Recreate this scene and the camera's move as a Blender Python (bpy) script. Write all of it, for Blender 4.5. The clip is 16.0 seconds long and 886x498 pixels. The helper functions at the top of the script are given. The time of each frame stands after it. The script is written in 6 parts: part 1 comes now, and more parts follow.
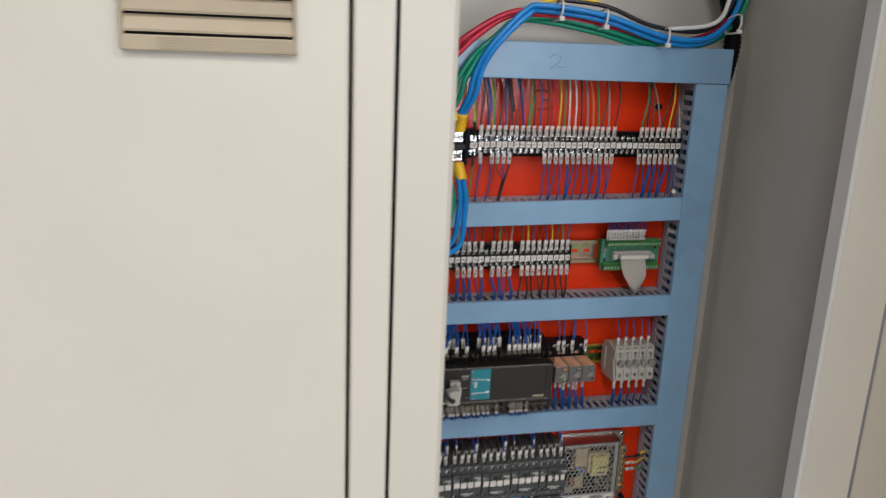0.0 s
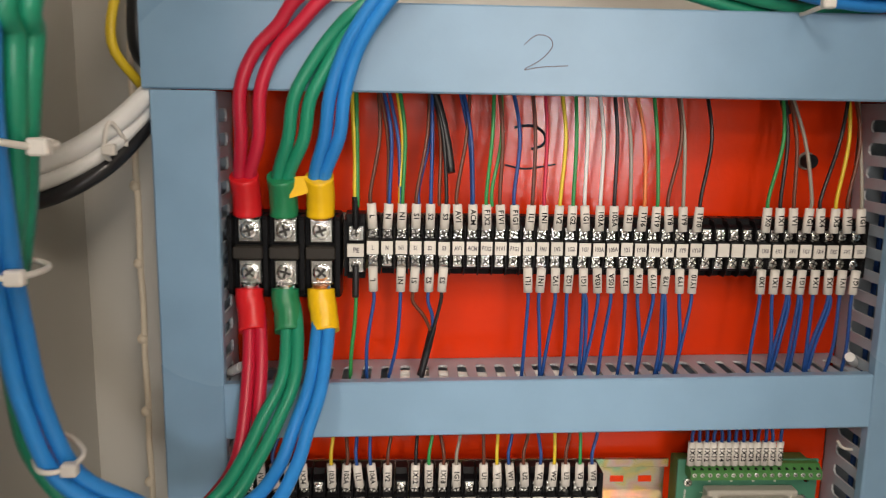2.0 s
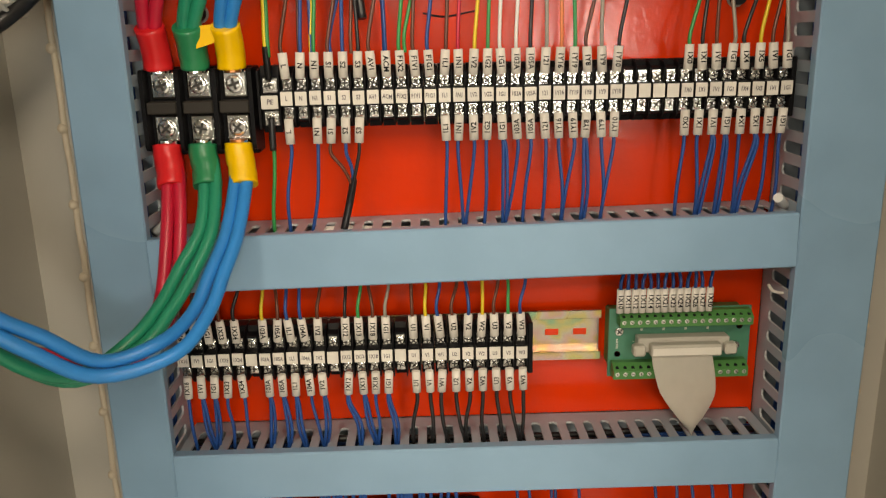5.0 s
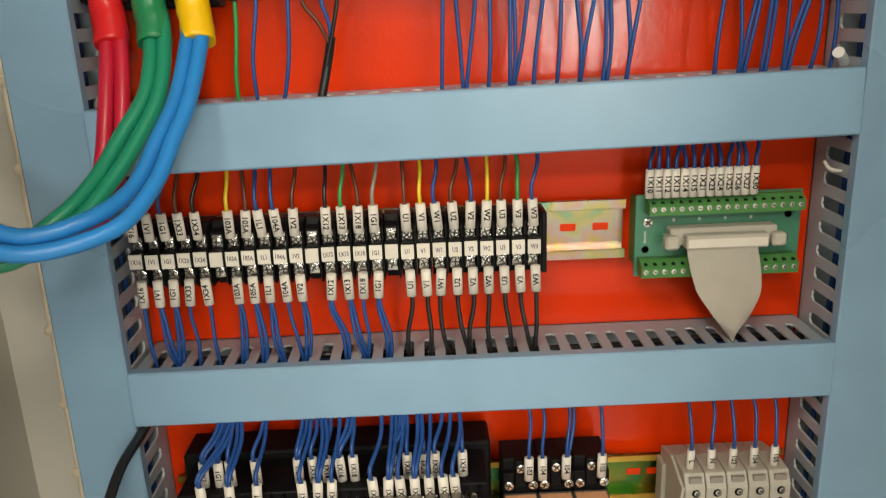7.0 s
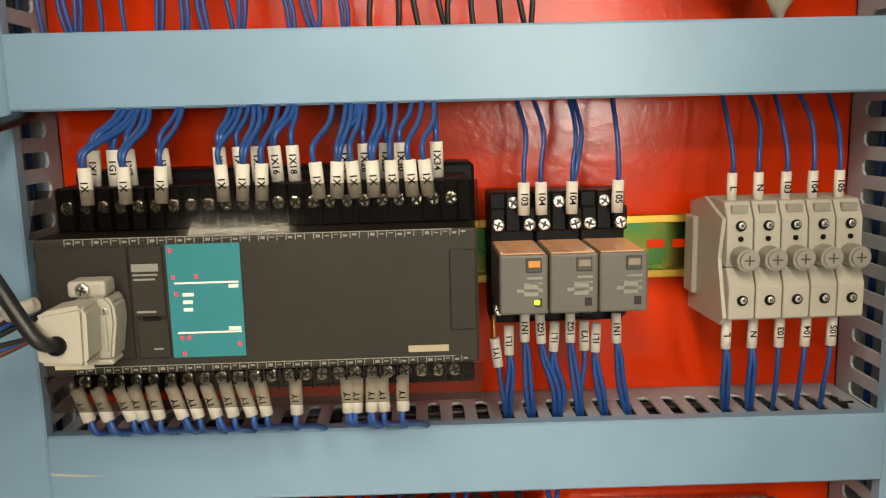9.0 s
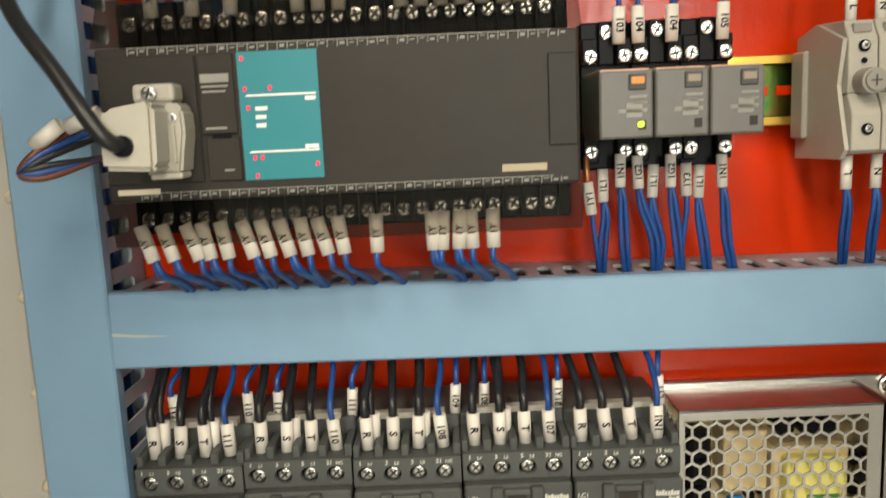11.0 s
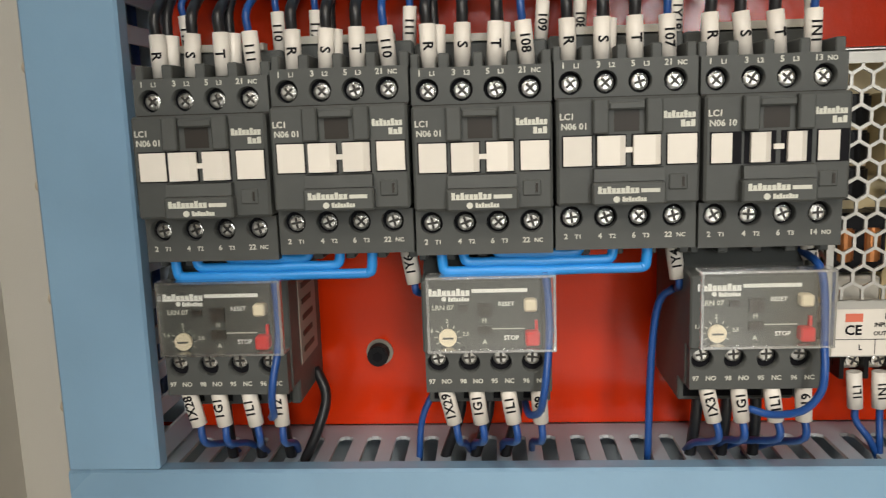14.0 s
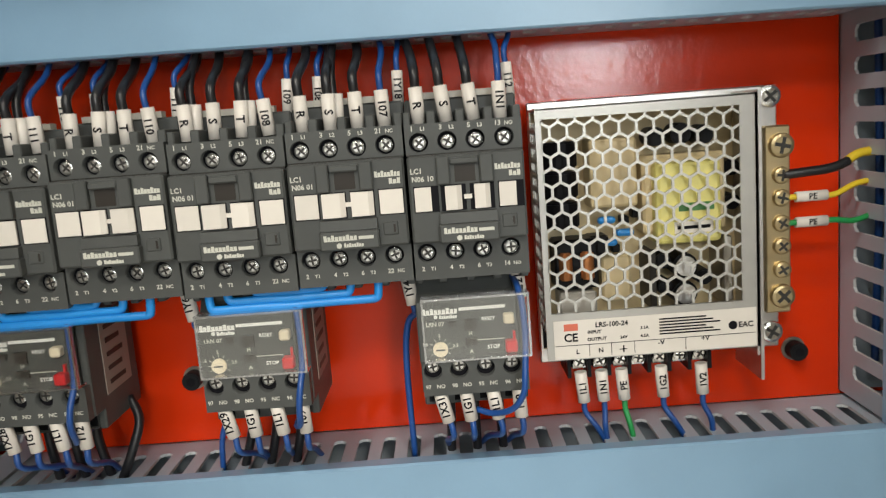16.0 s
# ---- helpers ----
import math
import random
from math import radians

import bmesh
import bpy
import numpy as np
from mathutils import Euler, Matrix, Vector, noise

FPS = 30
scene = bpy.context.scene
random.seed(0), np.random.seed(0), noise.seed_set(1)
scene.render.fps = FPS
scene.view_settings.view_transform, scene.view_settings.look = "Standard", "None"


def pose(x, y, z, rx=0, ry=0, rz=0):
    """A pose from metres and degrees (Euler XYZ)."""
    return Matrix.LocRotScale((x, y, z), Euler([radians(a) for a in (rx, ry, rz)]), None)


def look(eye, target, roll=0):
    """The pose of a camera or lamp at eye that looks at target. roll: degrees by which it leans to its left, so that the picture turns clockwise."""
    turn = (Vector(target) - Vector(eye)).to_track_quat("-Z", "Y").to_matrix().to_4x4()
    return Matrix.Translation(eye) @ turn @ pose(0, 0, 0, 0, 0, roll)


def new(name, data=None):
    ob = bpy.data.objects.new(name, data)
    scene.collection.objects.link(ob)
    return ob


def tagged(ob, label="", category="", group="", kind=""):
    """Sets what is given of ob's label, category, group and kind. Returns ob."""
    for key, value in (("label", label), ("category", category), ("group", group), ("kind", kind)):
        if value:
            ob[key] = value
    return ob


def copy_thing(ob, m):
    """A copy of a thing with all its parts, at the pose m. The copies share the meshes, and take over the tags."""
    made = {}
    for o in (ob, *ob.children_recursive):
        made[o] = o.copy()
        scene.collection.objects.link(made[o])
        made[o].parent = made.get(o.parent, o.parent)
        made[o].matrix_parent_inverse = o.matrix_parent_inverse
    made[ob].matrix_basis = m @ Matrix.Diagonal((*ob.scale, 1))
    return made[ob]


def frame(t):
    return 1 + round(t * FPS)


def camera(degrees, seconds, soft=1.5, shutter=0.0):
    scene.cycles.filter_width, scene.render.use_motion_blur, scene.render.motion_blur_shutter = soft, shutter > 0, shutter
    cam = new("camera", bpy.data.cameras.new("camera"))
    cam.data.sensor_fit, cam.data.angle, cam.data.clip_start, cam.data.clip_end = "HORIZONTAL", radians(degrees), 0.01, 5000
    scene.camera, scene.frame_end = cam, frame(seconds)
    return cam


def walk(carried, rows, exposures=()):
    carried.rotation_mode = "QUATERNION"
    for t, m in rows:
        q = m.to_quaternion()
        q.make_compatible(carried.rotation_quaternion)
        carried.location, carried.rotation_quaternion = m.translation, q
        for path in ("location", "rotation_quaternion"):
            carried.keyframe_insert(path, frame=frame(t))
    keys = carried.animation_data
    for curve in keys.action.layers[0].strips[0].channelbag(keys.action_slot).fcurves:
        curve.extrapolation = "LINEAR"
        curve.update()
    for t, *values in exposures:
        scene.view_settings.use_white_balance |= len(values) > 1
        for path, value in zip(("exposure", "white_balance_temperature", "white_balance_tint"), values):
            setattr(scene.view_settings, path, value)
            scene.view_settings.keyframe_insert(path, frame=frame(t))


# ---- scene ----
cam = camera(58.5, 16.0, soft=1.2, shutter=0.3)
PATH = [
    (0, (-0.2069, -1.0591, 1.5643), (-0.1622, -0.8714, 1.5116), 2.4),
    (0.5, (-0.0023, -0.9465, 1.5415), (0.0265, -0.7540, 1.4957), 1.7),
    (1, (0.0450, -0.7510, 1.5023), (0.0694, -0.5577, 1.4573), 0.9),
    (1.5, (0.0646, -0.5860, 1.5079), (0.0819, -0.3904, 1.4699), 1.4),
    (2, (0.1049, -0.4878, 1.5015), (0.1142, -0.2910, 1.4668), 1.0),
    (2.5, (0.1325, -0.4237, 1.4916), (0.1380, -0.2275, 1.4533), -0.5),
    (3, (0.1641, -0.4510, 1.4993), (0.1690, -0.2555, 1.4572), -1.2),
    (3.5, (0.1550, -0.5178, 1.5031), (0.1587, -0.3229, 1.4585), -1.2),
    (4, (0.1656, -0.5138, 1.4850), (0.1694, -0.3193, 1.4384), -1.1),
    (4.5, (0.1658, -0.5058, 1.4673), (0.1709, -0.3118, 1.4190), -1.0),
    (4.7, (0.1670, -0.5044, 1.4629), (0.1708, -0.3108, 1.4130), -1.0),
    (6.8, (0.1662, -0.4355, 1.3877), (0.1695, -0.2437, 1.3312), -2.0),
    (7, (0.1669, -0.4392, 1.3826), (0.1702, -0.2477, 1.3250), -2.1),
    (7.5, (0.1568, -0.4231, 1.3235), (0.1599, -0.2319, 1.2649), -2.4),
    (8, (0.1595, -0.3957, 1.2365), (0.1667, -0.2012, 1.1904), -1.8),
    (8.2, (0.1599, -0.3926, 1.2091), (0.1670, -0.1973, 1.1669), -1.4),
    (10.3, (0.1919, -0.3814, 1.1279), (0.1935, -0.1833, 1.0999), -2.4),
    (10.5, (0.1847, -0.3677, 1.1125), (0.1847, -0.1698, 1.0837), -2.5),
    (11, (0.1454, -0.3706, 1.0861), (0.1439, -0.1730, 1.0554), -2.6),
    (11.5, (0.1369, -0.3796, 1.0269), (0.1323, -0.1818, 0.9976), -2.3),
    (12, (0.1254, -0.3505, 0.9671), (0.1169, -0.1533, 0.9348), -2.2),
    (12.5, (0.1195, -0.3283, 0.9342), (0.1089, -0.1312, 0.9023), -2.0),
    (13, (0.1245, -0.3258, 0.9367), (0.1127, -0.1287, 0.9047), -1.8),
    (13.5, (0.1208, -0.3220, 0.9350), (0.1075, -0.1249, 0.9035), -1.7),
    (14, (0.1276, -0.3173, 0.9359), (0.1146, -0.1202, 0.9044), -1.9),
    (14.5, (0.1536, -0.3234, 0.9379), (0.1412, -0.1261, 0.9077), -2.4),
    (15, (0.1784, -0.3235, 0.9402), (0.1704, -0.1260, 0.9096), -3.1),
    (15.5, (0.2005, -0.3298, 0.9404), (0.1963, -0.1322, 0.9097), -3.8),
    (16, (0.2059, -0.3643, 0.9530), (0.2041, -0.1667, 0.9217), -4.4),
]
walk(cam, [(t, look(e, g, r)) for t, e, g, r in PATH], [
    (0.0, -0.55, 6000, 13), (0.5, -0.45, 6000, 13), (1.5, -0.22, 6000, 15), (2.0, -0.05, 7000, 14), (2.6, -0.08, 7600, 12), (3.5, -0.05, 8600, 11), (4.7, -0.10, 8200, 10), (7.0, 0.08, 7400, 6), (8.2, 0.25, 7300, 5),
    (10.3, 0.40, 9300, 10), (11.0, 0.42, 7300, 6), (12.5, 0.21, 6900, 10), (16.0, 0.23, 6600, 8)])

# ---- light: a factory hall with rows of ceiling tubes ----
world = bpy.data.worlds.new("hall_air")
scene.world = world
world.use_nodes = True
world.node_tree.nodes["Background"].inputs[0].default_value = (0.9, 0.95, 1.0, 1)
world.node_tree.nodes["Background"].inputs[1].default_value = 0.25


def ceiling_lamp(x, y, sx, sy, watts, colour=(1.0, 0.93, 0.84)):
    data = bpy.data.lights.new("ceiling_light", "AREA")
    data.shape, data.size, data.size_y, data.energy, data.color = "RECTANGLE", sx, sy, watts, colour
    ob = new("ceiling_light", data)
    ob.location = (x, y, 2.86)
    return ob


for lx in (-0.55, 1.0):
    ceiling_lamp(lx, -1.8, 0.6, 0.6, 31)
    ceiling_lamp(lx, -3.3, 0.6, 0.6, 46)
ceiling_lamp(-2.6, -2.4, 0.6, 0.6, 40)
ceiling_lamp(2.8, -2.4, 0.6, 0.6, 40)


def window_light(x, z, sx, sz, watts):
    data = bpy.data.lights.new("window_daylight", "AREA")
    data.shape, data.size, data.size_y, data.energy, data.color = "RECTANGLE", sx, sz, watts, (0.93, 0.97, 1.0)
    new("window_daylight", data).matrix_world = look((x, -5.02, z), (x, 0, z))


window_light(1.3, 1.32, 0.7, 0.5, 40)
window_light(0.6, 2.05, 2.4, 0.5, 40)


# ---- materials ----
def mat(name, colour, rough=0.5, metal=0.0, vary=0.12, scale=60.0, bump=0.0, bscale=400.0, spread=None, coat=0.0, emit=0.0, rvary=0.12, spec=0.5):
    m = bpy.data.materials.new(name)
    m.use_nodes = True
    t = m.node_tree
    b = t.nodes["Principled BSDF"]
    b.inputs["Roughness"].default_value, b.inputs["Metallic"].default_value = rough, metal
    b.inputs["Coat Weight"].default_value = coat
    b.inputs["Specular IOR Level"].default_value = spec
    co = t.nodes.new("ShaderNodeTexCoord")
    n1, n2 = t.nodes.new("ShaderNodeTexNoise"), t.nodes.new("ShaderNodeTexNoise")
    n1.inputs["Scale"].default_value, n1.inputs["Detail"].default_value = scale, 4
    n2.inputs["Scale"].default_value, n2.inputs["Detail"].default_value = scale / 9, 3
    info = t.nodes.new("ShaderNodeObjectInfo")
    for n in (n1, n2):
        t.links.new(co.outputs["Object"], n.inputs["Vector"])
    mix = t.nodes.new("ShaderNodeMath")
    mix.operation = "MULTIPLY_ADD"
    mix.inputs[1].default_value = 0.6
    t.links.new(n1.outputs["Fac"], mix.inputs[0])
    t.links.new(n2.outputs["Fac"], mix.inputs[2])
    ramp = t.nodes.new("ShaderNodeValToRGB")
    c2 = spread or tuple(c * (1 - vary) for c in colour)
    c1 = tuple(min(1, c * (1 + vary * 0.5)) for c in colour)
    ramp.color_ramp.elements[0].position, ramp.color_ramp.elements[1].position = 0.5, 1.0
    ramp.color_ramp.elements[0].color = (*c2, 1)
    ramp.color_ramp.elements[1].color = (*c1, 1)
    t.links.new(mix.outputs[0], ramp.inputs["Fac"])
    hsv = t.nodes.new("ShaderNodeHueSaturation")
    mr = t.nodes.new("ShaderNodeMapRange")
    mr.inputs["To Min"].default_value, mr.inputs["To Max"].default_value = 0.93, 1.07
    t.links.new(info.outputs["Random"], mr.inputs["Value"])
    t.links.new(mr.outputs[0], hsv.inputs["Value"])
    t.links.new(ramp.outputs[0], hsv.inputs["Color"])
    t.links.new(hsv.outputs[0], b.inputs["Base Color"])
    rr = t.nodes.new("ShaderNodeMapRange")
    rr.inputs["To Min"].default_value, rr.inputs["To Max"].default_value = max(0.02, rough - rvary), min(1, rough + rvary)
    t.links.new(n2.outputs["Fac"], rr.inputs["Value"])
    t.links.new(rr.outputs[0], b.inputs["Roughness"])
    if bump:
        n3 = t.nodes.new("ShaderNodeTexNoise")
        n3.inputs["Scale"].default_value, n3.inputs["Detail"].default_value = bscale, 3
        t.links.new(co.outputs["Object"], n3.inputs["Vector"])
        bp = t.nodes.new("ShaderNodeBump")
        bp.inputs["Strength"].default_value, bp.inputs["Distance"].default_value = bump, 0.0006
        t.links.new(n3.outputs["Fac"], bp.inputs["Height"])
        t.links.new(bp.outputs[0], b.inputs["Normal"])
    if emit:
        b.inputs["Emission Color"].default_value = (*colour, 1)
        b.inputs["Emission Strength"].default_value = emit
    return m


def clear(name, colour, rough=0.05, alpha=0.3, gloss=1.0):
    """Thin clear or smoked plastic: part seen through, part gloss."""
    m = bpy.data.materials.new(name)
    m.use_nodes = True
    t = m.node_tree
    out = t.nodes["Material Output"]
    t.nodes.remove(t.nodes["Principled BSDF"])
    tr, gl, mx = t.nodes.new("ShaderNodeBsdfTransparent"), t.nodes.new("ShaderNodeBsdfGlossy"), t.nodes.new("ShaderNodeMixShader")
    tr.inputs["Color"].default_value = (*colour, 1)
    gl.inputs["Roughness"].default_value = rough
    fr = t.nodes.new("ShaderNodeFresnel")
    fr.inputs["IOR"].default_value = 1.5
    ad = t.nodes.new("ShaderNodeMath")
    ad.operation, ad.use_clamp = "MULTIPLY_ADD", True
    ad.inputs[1].default_value, ad.inputs[2].default_value = gloss, alpha
    t.links.new(fr.outputs[0], ad.inputs[0])
    t.links.new(ad.outputs[0], mx.inputs["Fac"])
    t.links.new(tr.outputs[0], mx.inputs[1])
    t.links.new(gl.outputs[0], mx.inputs[2])
    t.links.new(mx.outputs[0], out.inputs["Surface"])
    return m


BLUE_COVER = mat("duct_cover_plastic", (0.215, 0.36, 0.505), 0.30, vary=0.13, scale=26, bump=0.05, bscale=900)
DUCT = mat("duct_plastic", (0.33, 0.395, 0.46), 0.40, vary=0.1, scale=60)
CUT = mat("pale_cut_plastic_edge", (0.50, 0.52, 0.54), 0.5, vary=0.1, scale=200)
ORANGE = mat("orange_enamel", (0.70, 0.036, 0.004), 0.17, vary=0.12, scale=14, bump=0.22, bscale=260, rvary=0.05, spec=0.32)
CREAM = mat("cream_powder_coat", (0.66, 0.62, 0.53), 0.42, vary=0.05, scale=8, bump=0.12, bscale=1500)
INNER = mat("grey_cabinet_paint", (0.46, 0.44, 0.395), 0.45, vary=0.1, scale=10, bump=0.1, bscale=1200)
WHITE_BACK = mat("white_back_paint", (0.62, 0.61, 0.58), 0.4, vary=0.06, scale=8)
VENT = mat("tan_vent_plastic", (0.42, 0.35, 0.24), 0.5, vary=0.1, scale=40)
# Matte black for bolt heads, and for gaps whose shade is painted.
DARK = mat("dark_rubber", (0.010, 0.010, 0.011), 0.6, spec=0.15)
GASKET = mat("cream_sealant", (0.62, 0.53, 0.40), 0.55, vary=0.2, scale=50)
FLOORM = mat("grey_epoxy_floor", (0.34, 0.34, 0.33), 0.35, vary=0.2, scale=3)
HALL = mat("hall_wall_paint", (0.27, 0.27, 0.26), 0.8, vary=0.08, scale=2)
BLACK = mat("black_plastic", (0.006, 0.006, 0.007), 0.42, vary=0.2, scale=120, bump=0.05, spec=0.12)
CHROME = mat("bright_plated_steel", (0.74, 0.73, 0.70), 0.17, 1.0, vary=0.35, scale=420, bump=0.35, bscale=700)
STEEL = mat("satin_steel", (0.62, 0.60, 0.57), 0.36, 1.0, vary=0.15, scale=200)
DULL = mat("worn_plated_steel", (0.56, 0.55, 0.52), 0.26, 1.0, vary=0.4, scale=420, bump=0.4, bscale=900)
# Dark colour that stands for the shade in a screw's driver recess.
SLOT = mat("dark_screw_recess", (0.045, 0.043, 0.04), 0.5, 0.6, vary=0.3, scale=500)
WASHER = mat("dark_plated_washer", (0.36, 0.33, 0.28), 0.42, 1.0, vary=0.2, scale=200)
SLEEVE = mat("white_pvc_sleeve", (0.66, 0.62, 0.565), 0.42, vary=0.06, scale=200)
# For print, and for recesses and holes whose shade is put into the colour.
INK_SHADE = mat("black_ink", (0.009, 0.009, 0.011), 0.6, spec=0.06)
PEN = mat("pencil_mark", (0.14, 0.12, 0.13), 0.7)
CARD = mat("white_marker_card", (0.66, 0.62, 0.56), 0.5, vary=0.05, scale=150)
ZINC = mat("yellow_zinc_plate", (0.66, 0.44, 0.16), 0.26, 1.0, vary=0.3, scale=70, spread=(0.62, 0.52, 0.42))
def rainbow(m, stops, scale):
    """Lays the colours of a passivated plating over a material, in soft bands."""
    t = m.node_tree
    n, co, ramp = t.nodes.new("ShaderNodeTexNoise"), t.nodes.new("ShaderNodeTexCoord"), t.nodes.new("ShaderNodeValToRGB")
    n.inputs["Scale"].default_value, n.inputs["Detail"].default_value = scale, 2
    t.links.new(co.outputs["Object"], n.inputs["Vector"])
    while len(ramp.color_ramp.elements) < len(stops):
        ramp.color_ramp.elements.new(0.5)
    for e, (p, col) in zip(ramp.color_ramp.elements, stops):
        e.position, e.color = p, (*col, 1)
    t.links.new(n.outputs["Fac"], ramp.inputs["Fac"])
    t.links.new(ramp.outputs[0], t.nodes["Principled BSDF"].inputs["Base Color"])
    return m


rainbow(ZINC, ((0.28, (0.26, 0.42, 0.27)), (0.40, (0.54, 0.45, 0.18)), (0.50, (0.50, 0.45, 0.36)), (0.60, (0.54, 0.36, 0.33)), (0.72, (0.52, 0.40, 0.14))), 60)
ZINC_GREEN = rainbow(mat("green_zinc_plate", (0.4, 0.45, 0.12), 0.28, 1.0), ((0.30, (0.05, 0.20, 0.12)), (0.42, (0.08, 0.20, 0.05)), (0.52, (0.19, 0.22, 0.05)), (0.62, (0.30, 0.22, 0.06)), (0.74, (0.12, 0.20, 0.09))), 45)
GOLD = mat("golden_zinc_plate", (0.55, 0.34, 0.07), 0.3, 1.0, vary=0.3, scale=80)
GREEN_PCB = mat("green_circuit_board", (0.05, 0.19, 0.12), 0.35, vary=0.15, scale=100)
GREEN_TERM = mat("green_terminal_plastic", (0.06, 0.20, 0.055), 0.4, vary=0.12, scale=120)
GREYPL = mat("light_grey_plastic", (0.42, 0.395, 0.34), 0.45, vary=0.07, scale=120)
RIBBON = mat("grey_ribbon_cable", (0.66, 0.62, 0.55), 0.5, vary=0.06, scale=150)
CHAR = mat("charcoal_plastic", (0.034, 0.030, 0.026), 0.42, vary=0.14, scale=150, bump=0.08, bscale=2500, spec=0.18)
GREYK = mat("dark_grey_device_plastic", (0.074, 0.078, 0.075), 0.45, vary=0.12, scale=150, bump=0.08, bscale=2500, spec=0.2)
RELAYG = mat("mid_grey_relay_plastic", (0.115, 0.108, 0.098), 0.42, vary=0.1, scale=150)
TEAL = mat("teal_label", (0.012, 0.20, 0.24), 0.4, vary=0.05, scale=60)
KNOBG = mat("taupe_knob_plastic", (0.27, 0.25, 0.22), 0.4, vary=0.1, scale=150)
FAINT = mat("worn_grey_print", (0.24, 0.235, 0.21), 0.5)
DULLFLAG = mat("unlit_relay_flag", (0.24, 0.19, 0.14), 0.35)
REDMARK = mat("faded_red_print", (0.62, 0.14, 0.08), 0.5)
WHITE = mat("white_print", (0.78, 0.78, 0.75), 0.5)
PALE = mat("pale_print", (0.52, 0.52, 0.46), 0.5)
RED_LED = mat("red_led", (0.9, 0.03, 0.08), 0.4, emit=0.7)
GREEN_LED = mat("green_led", (0.55, 0.8, 0.05), 0.4, emit=1.2)
REDBTN = mat("red_button", (0.55, 0.015, 0.02), 0.35)
IVORY = mat("ivory_plastic", (0.68, 0.60, 0.45), 0.4)
AMBER = mat("amber_flag", (0.75, 0.25, 0.05), 0.4)
BRASS = mat("brass", (0.50, 0.40, 0.23), 0.38, 1.0, vary=0.2, scale=120)
COPPER = mat("copper_winding", (0.60, 0.24, 0.09), 0.35, 0.8, vary=0.3, scale=400)
YTAPE = mat("yellow_transformer_tape", (0.75, 0.68, 0.22), 0.35)
TANPCB = mat("tan_circuit_board", (0.60, 0.48, 0.27), 0.5, vary=0.25, scale=90)
SMOKE = clear("smoked_cover", (0.62, 0.595, 0.56), 0.06, 0.0, 0.28)
CLEAR = clear("clear_cover", (0.97, 0.97, 0.95), 0.16, 0.07)
RIM = clear("clear_cover_edge", (0.97, 0.97, 0.96), 0.22, 0.42)
SIDELABEL = mat("brown_side_label", (0.27, 0.23, 0.20), 0.5)
ALU = mat("bright_aluminium", (0.42, 0.41, 0.38), 0.40, 0.55, vary=0.1, scale=120)
ORWIN = mat("orange_brown_window", (0.66, 0.34, 0.19), 0.25, vary=0.3, scale=90)
COL = {k: mat("insulation_" + k, c, 0.36, vary=0.12, scale=90) for k, c in dict(
    blue=(0.010, 0.060, 0.24), skyblue=(0.012, 0.22, 0.60), black=(0.012, 0.012, 0.014), brown=(0.12, 0.035, 0.018), red=(0.52, 0.012, 0.04),
    green=(0.004, 0.25, 0.14), yellow=(0.72, 0.52, 0.03), white=(0.72, 0.71, 0.69), grey=(0.30, 0.27, 0.22), orange=(0.75, 0.20, 0.05), leaf=(0.02, 0.26, 0.07)).items()}
TAPE = {k: mat("tape_" + k, c, 0.3, vary=0.1, scale=60, bump=0.15, bscale=200) for k, c in dict(red=(0.66, 0.015, 0.02), green=(0.01, 0.22, 0.09), yellow=(0.85, 0.50, 0.01)).items()}


# ---- mesh helpers ----
def box(bm, x0, x1, y0, y1, z0, z1, bev=0.0, seg=1):
    r = bmesh.ops.create_cube(bm, size=1.0)
    for v in r["verts"]:
        v.co = Vector((x0 + (v.co.x + 0.5) * (x1 - x0), y0 + (v.co.y + 0.5) * (y1 - y0), z0 + (v.co.z + 0.5) * (z1 - z0)))
    if bev:
        es = list({e for v in r["verts"] for e in v.link_edges})
        bmesh.ops.bevel(bm, geom=es, offset=bev, segments=seg, profile=0.5, affect="EDGES")
    return bm


def prism(bm, pts, axis, a, b):
    """A closed outline pts (pairs) drawn out along an axis from a to b."""
    def at(p, v):
        return {"x": (v, p[0], p[1]), "y": (p[0], v, p[1]), "z": (p[0], p[1], v)}[axis]
    va, vb = [bm.verts.new(at(p, a)) for p in pts], [bm.verts.new(at(p, b)) for p in pts]
    n = len(pts)
    fs = [bm.faces.new(va), bm.faces.new(vb[::-1])]
    for i in range(n):
        fs.append(bm.faces.new((va[i], vb[i], vb[(i + 1) % n], va[(i + 1) % n])))
    bmesh.ops.recalc_face_normals(bm, faces=fs)
    return bm


def cyl(bm, centre, r, depth, axis="y", n=16, r2=None, bev=0.0):
    rot = {"y": Matrix.Rotation(radians(90), 4, "X"), "x": Matrix.Rotation(radians(90), 4, "Y"), "z": Matrix.Identity(4)}[axis]
    g = bmesh.ops.create_cone(bm, cap_ends=True, segments=n, radius1=r, radius2=r if r2 is None else r2, depth=depth, matrix=Matrix.Translation(centre) @ rot)
    if bev:
        es = [e for e in {e for v in g["verts"] for e in v.link_edges} if len(e.link_faces) == 2 and e.calc_face_angle(0) > 1.0]
        bmesh.ops.bevel(bm, geom=es, offset=bev, segments=2, affect="EDGES")
    return bm


